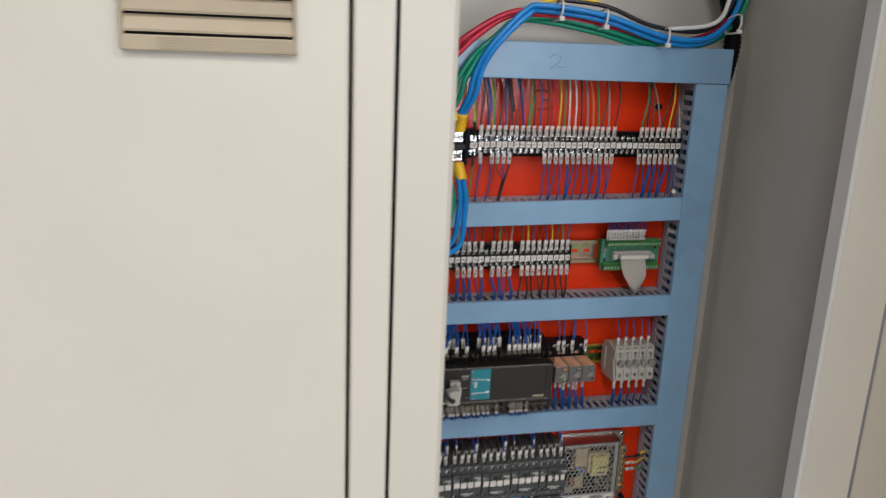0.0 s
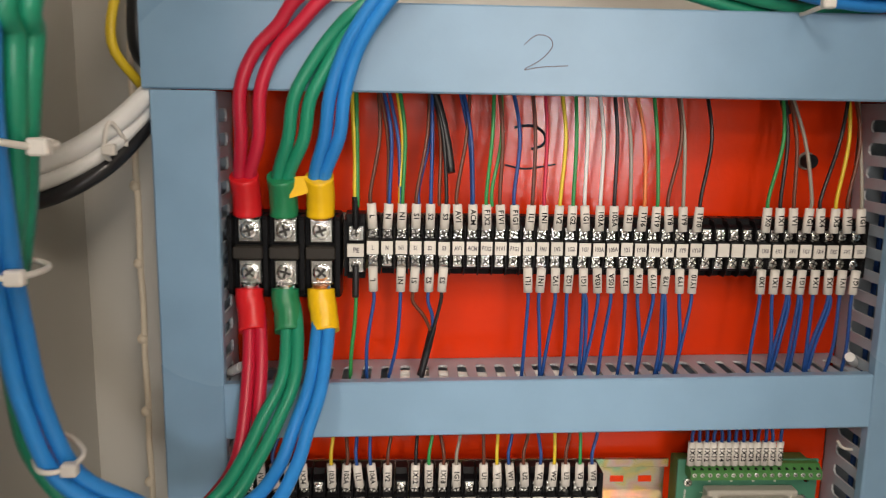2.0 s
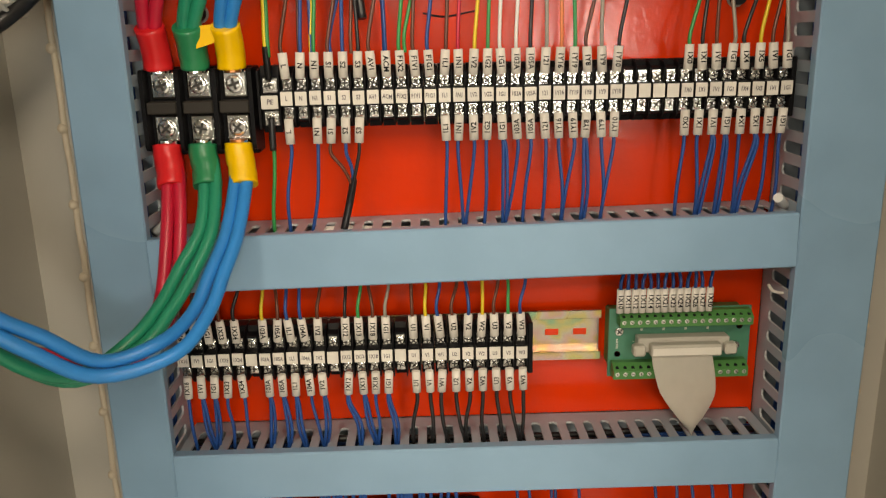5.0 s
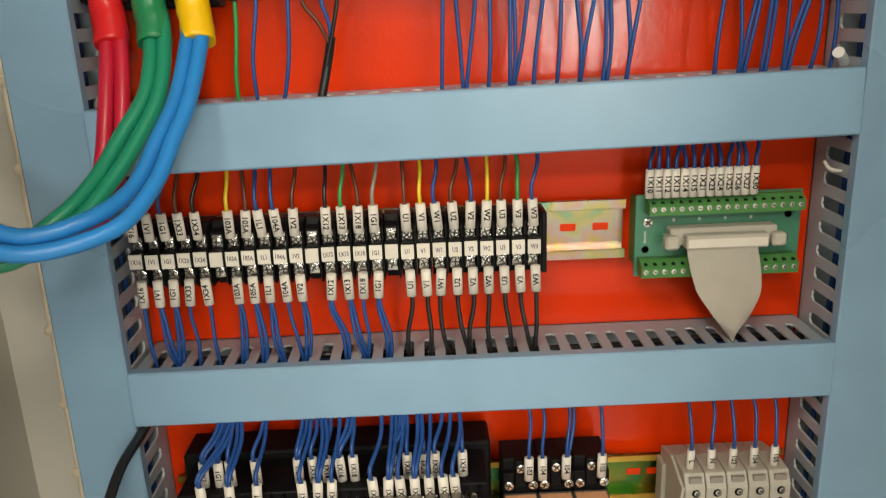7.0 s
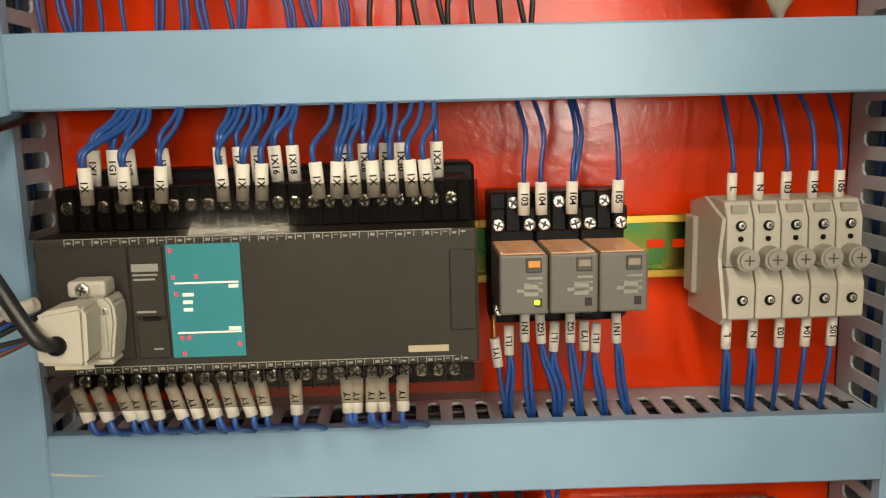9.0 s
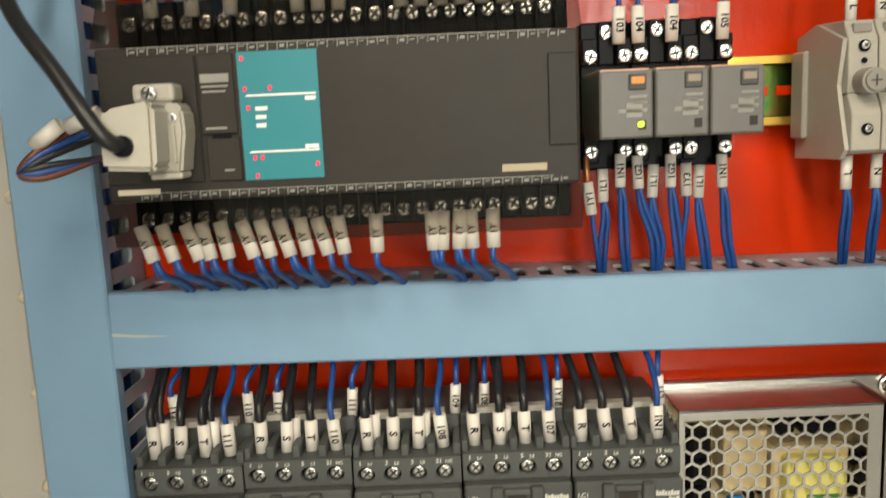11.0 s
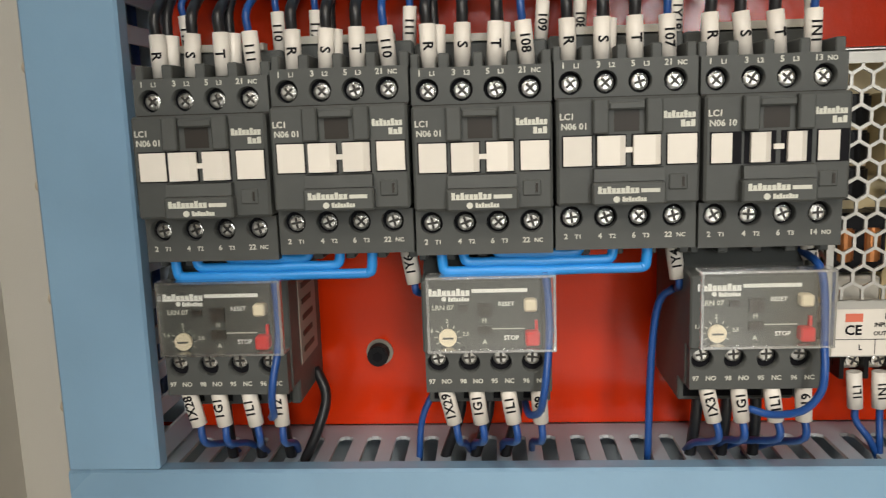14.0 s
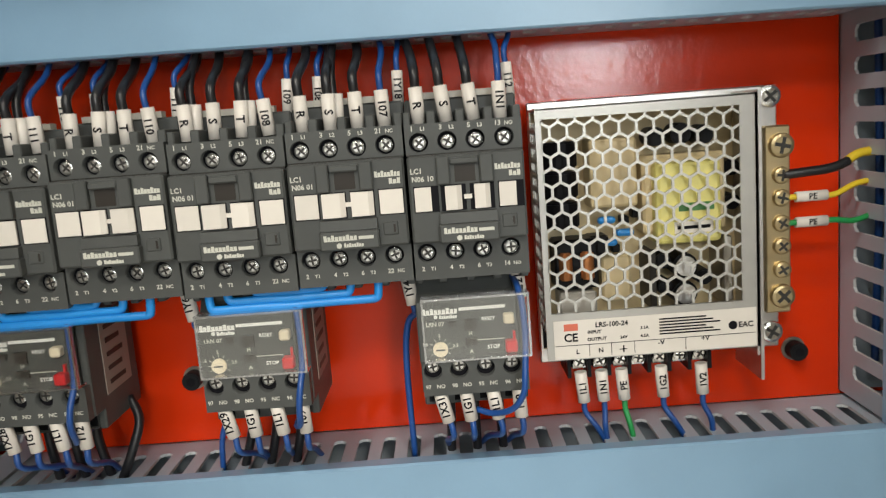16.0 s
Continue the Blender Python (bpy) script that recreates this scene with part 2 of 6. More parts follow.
def smooth_path(pts, k=6):
    p = [Vector(q) for q in pts]
    if len(p) < 3:
        return p
    p = [2 * p[0] - p[1]] + p + [2 * p[-1] - p[-2]]
    out = []
    for i in range(1, len(p) - 2):
        a, b, c, d = p[i - 1:i + 3]
        for j in range(k):
            t = j / k
            out.append(0.5 * (2 * b + (c - a) * t + (2 * a - 5 * b + 4 * c - d) * t * t + (3 * b - a - 3 * c + d) * t ** 3))
    return out + [p[-2]]


def tube(bm, pts, r, n=7, k=6, flat=1.0):
    ps = smooth_path(pts, k)
    rings, up = [], None
    for i, q in enumerate(ps):
        d = (ps[min(i + 1, len(ps) - 1)] - ps[max(i - 1, 0)]).normalized()
        if up is None:
            up = d.orthogonal().normalized()
        up = (up - d * up.dot(d)).normalized()
        side = d.cross(up)
        rings.append([bm.verts.new(q + r * (math.cos(2 * math.pi * j / n) * up + flat * math.sin(2 * math.pi * j / n) * side)) for j in range(n)])
    for a, b in zip(rings, rings[1:]):
        for j in range(n):
            f = bm.faces.new((a[j], a[(j + 1) % n], b[(j + 1) % n], b[j]))
            f.smooth = True
    bm.faces.new(rings[0][::-1])
    bm.faces.new(rings[-1])
    return bm


OFF = {}


def thing(name, at, label, category, group="", kind=""):
    ob = tagged(new(name), label, category, group, kind)
    ob.location = at
    ob.empty_display_size = 0.01
    OFF[ob] = Vector(at)
    return ob


def part(name, bm, material, parent=None, label="", smooth=False):
    """Links a bmesh, built at its place, as one mesh under a thing or part."""
    me = bpy.data.meshes.new(name)
    off = OFF.get(parent, Vector((0, 0, 0)))
    if off.length:
        bm.transform(Matrix.Translation(-off))
    bm.to_mesh(me)
    bm.free()
    if smooth:
        for p in me.polygons:
            p.use_smooth = True
    me.materials.append(material)
    ob = new(name, me)
    ob.parent = parent
    OFF[ob] = off
    return tagged(ob, label)


def again(ob, parent, m=None):
    """The same mesh once more, as another part."""
    o = new(ob.name.split(".")[0], ob.data)
    o.parent = parent
    OFF[o] = OFF.get(parent, Vector((0, 0, 0)))
    if m is not None:
        o.matrix_basis = m
    return o


FONTS = {}


def lettering_mesh(text):
    if text not in FONTS:
        c = bpy.data.curves.new("lettering", "FONT")
        c.body, c.size, c.align_x, c.align_y, c.resolution_u, c.extrude, c.offset = text, 1.0, "CENTER", "CENTER", 2, 0.01, 0.026
        o = new("lettering", c)
        bpy.context.view_layer.update()
        FONTS[text] = bpy.data.meshes.new_from_object(o.evaluated_get(bpy.context.evaluated_depsgraph_get()))
        bpy.data.objects.remove(o)
    return FONTS[text]


TURN = {0: Matrix(((1, 0, 0), (0, 0, -1), (0, 1, 0))), -90: Matrix(((0, 1, 0), (0, 0, -1), (-1, 0, 0))), 90: Matrix(((0, -1, 0), (0, 0, -1), (1, 0, 0)))}


def letters(text, x, y, z, size, material, parent, turn=0, squeeze=1.0, tilt=0.0):
    """Writing that faces the front, at the place given, size: the height of the font."""
    me = lettering_mesh(text).copy()
    me.materials.clear()
    me.materials.append(material)
    o = new("lettering", me)
    o.parent = parent
    rot = Matrix.Rotation(radians(tilt), 4, "Y") @ TURN[turn].to_4x4()
    o.matrix_basis = Matrix.Translation(Vector((x, y, z)) - OFF.get(parent, Vector((0, 0, 0)))) @ rot @ Matrix.Diagonal((size * squeeze, size, size, 1))
    return o


# ---- hall ----
def slab(name, x0, x1, y0, y1, z0, z1, material, label=""):
    ob = part(name, box(bmesh.new(), x0, x1, y0, y1, z0, z1), material)
    return tagged(ob, label or "plain hall surface behind the cabinets", "building", kind="structure")


slab("floor", -4, 4, -5, 1, -0.05, 0, FLOORM, "grey epoxy factory floor")
slab("ceiling", -4, 4, -5, 1, 2.9, 2.95, HALL, "pale painted hall ceiling")
slab("wall_north", -4, 4, 1, 1.1, 0, 2.9, HALL, "pale painted hall wall")
for x0, x1, z0, z1 in ((-4, 4, 0, 1.02), (-4, 0.9, 1.02, 1.62), (1.7, 4, 1.02, 1.62), (-4, 4, 1.62, 1.8), (-4, -0.6, 1.8, 2.3), (1.8, 4, 1.8, 2.3), (-4, 4, 2.3, 2.9)):
    slab("wall_south", x0, x1, -5.1, -5, z0, z1, HALL, "pale painted hall wall round its windows")
for name, x0, x1, z0, z1 in (("window_1", 0.9, 1.7, 1.02, 1.62), ("window_2", -0.6, 1.8, 1.8, 2.3)):
    win = thing(name, ((x0 + x1) / 2, -5, z0), "hall window with a painted frame", "window", kind="structure")
    for p, q, r, s in ((x0, x0 + 0.03, z0, z1), (x1 - 0.03, x1, z0, z1), (x0 + 0.03, x1 - 0.03, z0, z0 + 0.03), (x0 + 0.03, x1 - 0.03, z1 - 0.03, z1)):
        part("window_frame", box(bmesh.new(), p, q, -5.0, -4.96, r, s, 0.004), HALL, win)
slab("wall_west", -4.1, -4, -5, 1, 0, 2.9, HALL, "pale painted hall wall")
slab("wall_east", 4, 4.1, -5, 1, 0, 2.9, HALL, "pale painted hall wall")

# ---- control cabinet ----
YF = -0.325
WL, WR, YB = -0.105, 0.497, 0.035
cab = thing("control_cabinet", (0.2, 0, 0), "open cream steel control cabinet with grey inside", "cabinet")
part("back_panel", box(bmesh.new(), WL, WR, YB, YB + 0.003, 0.1, 2.0), INNER, cab, "pale painted back sheet")
part("side_panel", box(bmesh.new(), WL - 0.003, WL, YF + 0.02, YB, 0.1, 2.0), INNER, cab)
part("side_panel", box(bmesh.new(), WR, WR + 0.003, YF + 0.02, YB, 0.1, 2.0), INNER, cab)
part("roof", box(bmesh.new(), WL, WR, YF + 0.02, YB, 2.0, 2.003), CREAM, cab)
part("plinth", box(bmesh.new(), WL, WR, YF + 0.02, YB, 0, 0.1), CREAM, cab)
bm = bmesh.new()
prism(bm, [(-0.080, YF), (-0.030, YF), (-0.0245, YF + 0.004), (-0.0245, YF + 0.022), (-0.030, YF + 0.026), (-0.030, YF + 0.005), (-0.080, YF + 0.005)], "z", 0.1, 2.0)
part("frame_post", bm, CREAM, cab)
bm = bmesh.new()
prism(bm, [(0.50, YF), (0.430, YF), (0.424, YF + 0.004), (0.424, YF + 0.022), (0.430, YF + 0.026), (0.430, YF + 0.005), (0.50, YF + 0.005)], "z", 0.1, 2.0)
part("frame_post", bm, CREAM, cab)
part("frame_edge_strip", box(bmesh.new(), 0.4205, 0.4265, YF - 0.004, YF + 0.02, 0.1, 2.0, 0.0015), WHITE_BACK, cab, "pale edge strip of the door opening")

door = thing("open_cabinet_door", (0.52, YF, 0), "open cream steel cabinet door swung aside", "cabinet door")
part("leaf", box(bmesh.new(), 0.502, 0.522, -0.9, YF, 0.12, 1.98, 0.003, 2), CREAM, door)

nb = thing("neighbour_cabinet", (-0.45, 0, 0), "closed cream steel cabinet standing beside the open one", "cabinet")
part("body", box(bmesh.new(), -0.9, -0.112, YF + 0.03, YB, 0, 2.0), INNER, nb)
part("post", box(bmesh.new(), -0.1225, -0.0835, YF + 0.001, YF + 0.03, 0.1, 2.0, 0.003, 2), CREAM, nb)
part("door_leaf", box(bmesh.new(), -0.88, -0.1265, YF - 0.002, YF + 0.02, 0.1, 2.0, 0.004, 2), CREAM, nb, "flat cream door")
# Added black strip that paints the shade seen in the gaps between panels.
part("gap_seal", box(bmesh.new(), -0.13, -0.076, YF + 0.012, YF + 0.028, 0.1, 2.0), DARK, nb, "black strip for the shade in the door gaps")

grille = thing("louvre_vent", (-0.246, YF, 1.540), "tan plastic louvre vent on the closed door", "vent")
VX0, VX1, VZ = -0.3185, -0.1735, 1.5405
# Black sheet over the door: shade between the slats is put into colour.
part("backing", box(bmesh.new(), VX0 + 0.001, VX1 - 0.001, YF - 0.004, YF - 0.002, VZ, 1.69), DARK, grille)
part("lower_rail", box(bmesh.new(), VX0, VX1, YF - 0.010, YF - 0.002, VZ - 0.0005, VZ + 0.0125, 0.0012, 2), VENT, grille)
for i in range(9):
    z = VZ + 0.0150 + i * 0.0160
    bm = bmesh.new()
    prism(bm, [(YF - 0.003, z), (YF - 0.010, z), (YF - 0.0105, z + 0.002), (YF - 0.0045, z + 0.0140), (YF - 0.003, z + 0.0140)], "x", VX0 + 0.002, VX1 - 0.002)
    part("slat", bm, VENT, grille)
for x in (VX0, VX1 - 0.003):
    part("side_frame", box(bmesh.new(), x, x + 0.003, YF - 0.011, YF - 0.002, VZ, 1.69, 0.0008), VENT, grille)
bm = bmesh.new()
for i in range(5):
    box(bm, VX0 + 0.030, VX1 - 0.004, YF - 0.0105, YF - 0.0095, VZ + 0.0012 + 0.0022 * i, VZ + 0.0022 + 0.0022 * i)
part("ribbing", bm, VENT, grille, "fine moulded ribs")

# ---- mounting plate ----
plate = thing("mounting_plate", (0.2, 0, 0.7), "glossy orange enamelled steel mounting plate", "panel")
PY = 0.006
part("sheet", box(bmesh.new(), -0.034, 0.4355, PY, PY + 0.0025, 0.70, 1.556), ORANGE, plate)
part("edge_flange", box(bmesh.new(), -0.0612, 0.4622, PY + 0.0027, PY + 0.005, 0.70, 1.556), INNER, plate, "grey painted edge of the plate")
for x, d in ((-0.0615, -1), (0.4625, 1)):
    bm = bmesh.new()
    tube(bm, [(x + 0.0004 * math.sin(i * 2.1), PY + 0.002, 0.70 + 0.02 * i) for i in range(44)], 0.0022, 6, 2)
    for i in range(17):
        bmesh.ops.create_uvsphere(bm, u_segments=8, v_segments=6, radius=0.0034, matrix=Matrix.Translation((x + d * 0.001, PY + 0.001, 0.72 + i * 0.0488)))
    part("sealant_edge", bm, GASKET, plate, "lumpy cream sealant bead", True)


# ---- wire ducts ----
def duct_wall(length, pitch, slot, depth=0.0425, back=0.008, t=0.0014):
    """A slotted duct side, along x from 0, standing out along -y, thickness along z."""
    bm = bmesh.new()
    prism(bm, [(0, PY), (length, PY), (length, -back), (0, -back)], "z", 0, t)
    n = int(length / pitch)
    lead = (length - n * pitch) / 2
    xs = [0] + [lead + (i + 0.5) * pitch for i in range(n)] + [length]
    h, neck, front = slot / 2, slot / 4, depth - 0.0075
    for i in range(len(xs) - 1):
        a, b = xs[i], xs[i + 1]
        la, lb = (a + h if i else a), (b - h if i < len(xs) - 2 else b)
        na, nb2 = (a + neck if i else a), (b - neck if i < len(xs) - 2 else b)
        if lb - la < 0.001:
            continue
        c = min(h * 0.6, 0.002)
        pts = [(la - (c if i else 0), -back), (la, -back - c), (la, -front + 0.001), (na, -front), (na, -depth), (nb2, -depth), (nb2, -front), (lb, -front + 0.001), (lb, -back - c), (lb + (c if i < len(xs) - 2 else 0), -back)]
        prism(bm, pts, "z", 0, t)
    return bm


def duct(x0, x1, z0, z1, upright, pitch, slot, label, stretch=None):
    """A duct between the given edges; stretch: the cover's own ends."""
    d = thing("wire_duct", ((x0 + x1) / 2, 0, z0), label, "wire duct", "wire ducts")
    D, lip = 0.0425, 0.0018
    if upright:
        for x, s in ((x0 + lip, 0), (x1 - lip - 0.0014, 0)):
            bm = duct_wall(z1 - z0, pitch, slot)
            bm.transform(Matrix(((0, 0, 1, x), (0, 1, 0, 0), (1, 0, 0, z0), (0, 0, 0, 1))))
            bmesh.ops.recalc_face_normals(bm, faces=bm.faces)
            part("slotted_wall", bm, DUCT, d)
        part("base", box(bmesh.new(), x0 + lip, x1 - lip, PY - 0.0016, PY - 0.0002, z0, z1), DUCT, d)
        a, b = stretch or (z0, z1)
        outline = [(x0, -D + 0.006), (x0, -D - 0.0003), (x0 + 0.001, -D - 0.0013), (x1 - 0.001, -D - 0.0013), (x1, -D - 0.0003), (x1, -D + 0.006), (x1 - 0.0013, -D + 0.006), (x1 - 0.0013, -D), (x0 + 0.0013, -D), (x0 + 0.0013, -D + 0.006)]
        part("cover", prism(bmesh.new(), outline, "z", a, b), BLUE_COVER, d, "smooth blue-grey cover")
    else:
        for z in (z0 + lip, z1 - lip - 0.0014):
            bm = duct_wall(x1 - x0, pitch, slot)
            bm.transform(Matrix.Translation((x0, 0, z)))
            part("slotted_wall", bm, DUCT, d)
        part("base", box(bmesh.new(), x0, x1, PY - 0.0016, PY - 0.0002, z0 + lip, z1 - lip), DUCT, d)
        a, b = stretch or (x0, x1)
        outline = [(-D + 0.006, z0), (-D - 0.0003, z0), (-D - 0.0013, z0 + 0.001), (-D - 0.0013, z1 - 0.001), (-D - 0.0003, z1), (-D + 0.006, z1), (-D + 0.006, z1 - 0.0013), (-D, z1 - 0.0013), (-D, z0 + 0.0013), (-D + 0.006, z0 + 0.0013)]
        part("cover", prism(bmesh.new(), outline, "x", a, b), BLUE_COVER, d, "smooth blue-grey cover")
    pale_edges(d)
    return d


def pale_edges(d):
    """The punched slots show a paler cut edge."""
    for o in d.children:
        if o.name.startswith("slotted_wall"):
            me = o.data
            me.materials.append(CUT)
            span = [max(v.co[i] for v in me.vertices) - min(v.co[i] for v in me.vertices) for i in range(3)]
            thin = span.index(min(span))
            for p in me.polygons:
                p.material_index = 1 if abs(p.normal[thin]) < 0.5 else 0


XL, XR = 0.0, 0.3878
duct(-0.0392, 0.4385, 1.5102, 1.558, False, 0.0118, 0.006, "wide blue-grey slotted duct along the plate's top")
duct(-0.0355, XL, 0.8108, 1.5096, True, 0.0140, 0.0075, "upright blue-grey slotted wire duct")
duct(XR, 0.4365, 0.8108, 1.5096, True, 0.0140, 0.0075, "upright blue-grey slotted wire duct")
for zb, zt in ((1.3149, 1.3486), (1.1678, 1.2), (0.9891, 1.0225)):
    row_duct = duct(XL + 0.0012, XR - 0.0012, zb, zt, False, 0.0118, 0.006, "level blue-grey slotted wire duct between device rows", (XL + 0.0004, XR - 0.0004))
    if zb > 1.3:  # this one hangs a little low at its left end
        row_duct.rotation_euler = (0, radians(-1.0), 0)
        row_duct.location.z -= 0.0034
    elif zb < 1.0:  # and this one at its right end
        row_duct.rotation_euler = (0, radians(0.5), 0)
        row_duct.location.z -= 0.0016
duct(-0.0355, 0.4365, 0.765, 0.8102, False, 0.0118, 0.006, "blue-grey slotted wire duct along the plate's foot")


# ---- shared small pieces ----
def two_slot(bm, m1, m2, name, test):
    """A mesh whose faces that pass the test take the second material."""
    me = bpy.data.meshes.new(name)
    for f in bm.faces:
        f.material_index = 1 if test(f) else 0
    bm.to_mesh(me)
    bm.free()
    me.materials.append(m1)
    me.materials.append(m2)
    return me


def screw_mesh(r, h=0.0016, plated=None, slot_only=False):
    """A cross-head screw, its head towards -y, seat at y 0."""
    bm = bmesh.new()
    cyl(bm, (0, -h * 0.3, 0), r, h * 0.6, "y", 16)
    cyl(bm, (0, -h * 0.72, 0), r, h * 0.25, "y", 16, r * 0.93)
    cyl(bm, (0, -h * 0.92, 0), r * 0.93, h * 0.16, "y", 16, r * 0.70)
    # The cross stands slightly proud; its dark colour carries the recess's shade.
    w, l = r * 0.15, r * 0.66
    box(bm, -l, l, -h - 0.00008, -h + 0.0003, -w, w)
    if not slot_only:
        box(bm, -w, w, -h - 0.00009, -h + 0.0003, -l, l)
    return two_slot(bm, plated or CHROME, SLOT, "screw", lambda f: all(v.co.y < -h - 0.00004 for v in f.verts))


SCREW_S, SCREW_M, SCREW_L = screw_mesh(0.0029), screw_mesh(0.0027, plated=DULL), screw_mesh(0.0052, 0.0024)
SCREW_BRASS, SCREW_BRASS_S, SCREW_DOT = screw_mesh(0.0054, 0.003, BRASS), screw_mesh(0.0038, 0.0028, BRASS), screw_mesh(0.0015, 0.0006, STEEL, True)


def screw(me, parent, x, y, z, turn=None, name="screw"):
    o = new(name, me)
    o.parent = parent
    OFF[o] = OFF.get(parent, Vector((0, 0, 0)))
    turn = random.uniform(0, 90) if turn is None else turn
    o.matrix_basis = Matrix.Translation(Vector((x, y, z)) - OFF[o]) @ Matrix.Rotation(radians(turn), 4, "Y")
    return o


def sleeve_mesh(length, hx, hy, n=14):
    bm = bmesh.new()
    rings = []
    for z, s in ((0.0008, 0.6), (0, 0.82), (0.0, 1.0), (length * 0.5, 1.02), (length, 1.0), (length, 0.82), (length - 0.0008, 0.6)):
        rings.append([bm.verts.new((s * hx * math.cos(2 * math.pi * j / n), s * hy * math.sin(2 * math.pi * j / n), z)) for j in range(n)])
    for a, b in zip(rings, rings[1:]):
        for j in range(n):
            bm.faces.new((a[j], a[(j + 1) % n], b[(j + 1) % n], b[j])).smooth = True
    bm.faces.new(rings[0][::-1])
    bm.faces.new(rings[-1])
    me = bpy.data.meshes.new("marker_sleeve")
    bm.to_mesh(me)
    bm.free()
    me.materials.append(SLEEVE)
    return me


SLEEVE_TB = (sleeve_mesh(0.0148, 0.0027, 0.0021), 0.0148, 0.0021)
SLEEVE_K = (sleeve_mesh(0.0140, 0.0027, 0.0026), 0.0140, 0.0026)
SLEEVE_P = (sleeve_mesh(0.0158, 0.0023, 0.0018), 0.0158, 0.0018)
SLEEVE_S = (sleeve_mesh(0.0138, 0.0023, 0.0019), 0.0138, 0.0019)


def wire(pts, colour, r=0.0011, label="", group="", sleeves=(), n=7, material=None):
    """One wire along pts. sleeves: (kind, foot, tilt, text, reading turn, letter height) each."""
    p0 = Vector(pts[0])
    bm = tube(bmesh.new(), [Vector(p) - p0 for p in pts], r, n, 5)
    me = bpy.data.meshes.new("wire")
    bm.to_mesh(me)
    bm.free()
    me.materials.append(material or COL[colour])
    ob = tagged(new("wire", me), label or colour + " insulated wire running into the slotted duct", "wire", group or "control wires")
    ob.location = p0
    for kind, foot, tilt, text, turn, size in sleeves:
        s = new("marker_sleeve", kind[0])
        s.parent = ob
        s.matrix_basis = Matrix.Translation(Vector(foot) - p0) @ Matrix.Rotation(radians(tilt), 4, "Y")
        tagged(s, "white printed sleeve")
        if text:
            me2 = lettering_mesh(text).copy()
            me2.materials.clear()
            me2.materials.append(INK_SHADE)
            o = new("lettering", me2)
            o.parent = s
            sq = min(1.0, kind[1] * 0.9 / (0.62 * size * len(text)))
            o.matrix_basis = Matrix.Translation((0, -kind[2] - 0.00005, kind[1] * 0.5)) @ TURN[turn].to_4x4() @ Matrix.Diagonal((size * sq, size, size * 0.3, 1))
    return ob


def tb_wire(kind, x, y, z, up, text, colour, ex, ez, ey=-0.022, r=0.0011, tilt=None, twin=False, size=0.0043, group=""):
    """A wire from a clamp, through its sleeve, up or down into a duct."""
    L = kind[1]
    tilt = random.uniform(-4, 4) if tilt is None else tilt
    k = math.tan(radians(tilt)) * up
    far = Vector((x + k * L, y, z + up * L))
    foot = Vector((x, y, z)) if up > 0 else Vector((x + k * L, y, z - L))
    e = Vector((ex, ey, ez))
    bow = random.uniform(0.0005, 0.0045) if up > 0 else random.uniform(-0.0025, 0.0025)
    bow *= min(1.0, abs(ez - far.z) / 0.05)
    run = min(0.007, 0.22 * abs(e.z - far.z))
    a = far + Vector((k * run, 0.0, up * run))
    mid = far.lerp(e, 0.55) + Vector((bow, random.uniform(-0.003, 0.0) , 0))
    pts = [(x, y, z + up * 0.001), far - Vector((0, 0, up * 0.002)), a, mid, e]
    lab = colour + " wire with a white printed sleeve on its clamp"
    wire(pts, colour, r, lab, group, [(kind, foot, tilt if up > 0 else tilt, text, -90 if up > 0 else 90, size)])
    if twin:
        pts2 = [far - Vector((0, 0, up * 0.002)), a + Vector((0.0018, -0.0006, 0)), mid + Vector((0.0026, 0, 0)), e + Vector((0.0016, 0, 0))]
        wire(pts2, colour, r, colour + " second wire sharing a printed sleeve", group)


def slot_near(x, x0=0.0012, x1=0.3866, pitch=0.0118):
    n = int((x1 - x0) / pitch)
    lead = (x1 - x0 - n * pitch) / 2
    i = round((x - x0 - lead) / pitch - 0.5)
    return x0 + lead + (min(max(i, 0), n - 1) + 0.5) * pitch


# ---- din rails ----
def din_rail(x0, x1, zc, holes, plating=ZINC, lip_plating=ZINC, half=0.0175):
    rail = thing("din_rail", ((x0 + x1) / 2, 0, zc), "yellow zinc plated steel mounting rail", "mounting rail", "mounting rails")
    t = 0.001
    pts = [(-0.0025, zc + half), (-0.0025, zc + 0.0128), (0.004, zc + 0.0128), (0.004, zc - 0.0128), (-0.0025, zc - 0.0128), (-0.0025, zc - half), (-0.0035, zc - half), (-0.0035, zc - 0.0118), (0.003, zc - 0.0118), (0.003, zc + 0.0118), (-0.0035, zc + 0.0118), (-0.0035, zc + half)]
    part("profile", prism(bmesh.new(), pts, "x", x0, x1), plating, rail)
    for z0, z1 in ((zc + 0.0118, zc + half), (zc - half, zc - 0.0118)):
        part("lip", box(bmesh.new(), x0, x1, -0.0046, -0.0036, z0, z1, 0.0003), lip_plating, rail, "golden rolled lip")
    for hx in holes:
        bm = bmesh.new()
        box(bm, hx - 0.0045, hx + 0.0045, 0.0026, 0.0032, zc - 0.0022, zc + 0.0022, 0.0002)
        part("slot", bm, ORANGE, rail, "slot with the orange plate showing through")
    return rail


din_rail(0.004, 0.386, 1.421, ())
din_rail(0.004, 0.2795, 1.2595, (0.2475, 0.2665))
din_rail(0.004, 0.384, 1.0953, (0.2915, 0.3045), ZINC_GREEN, GOLD, 0.0158)
din_rail(0.004, 0.242, 0.923, ())


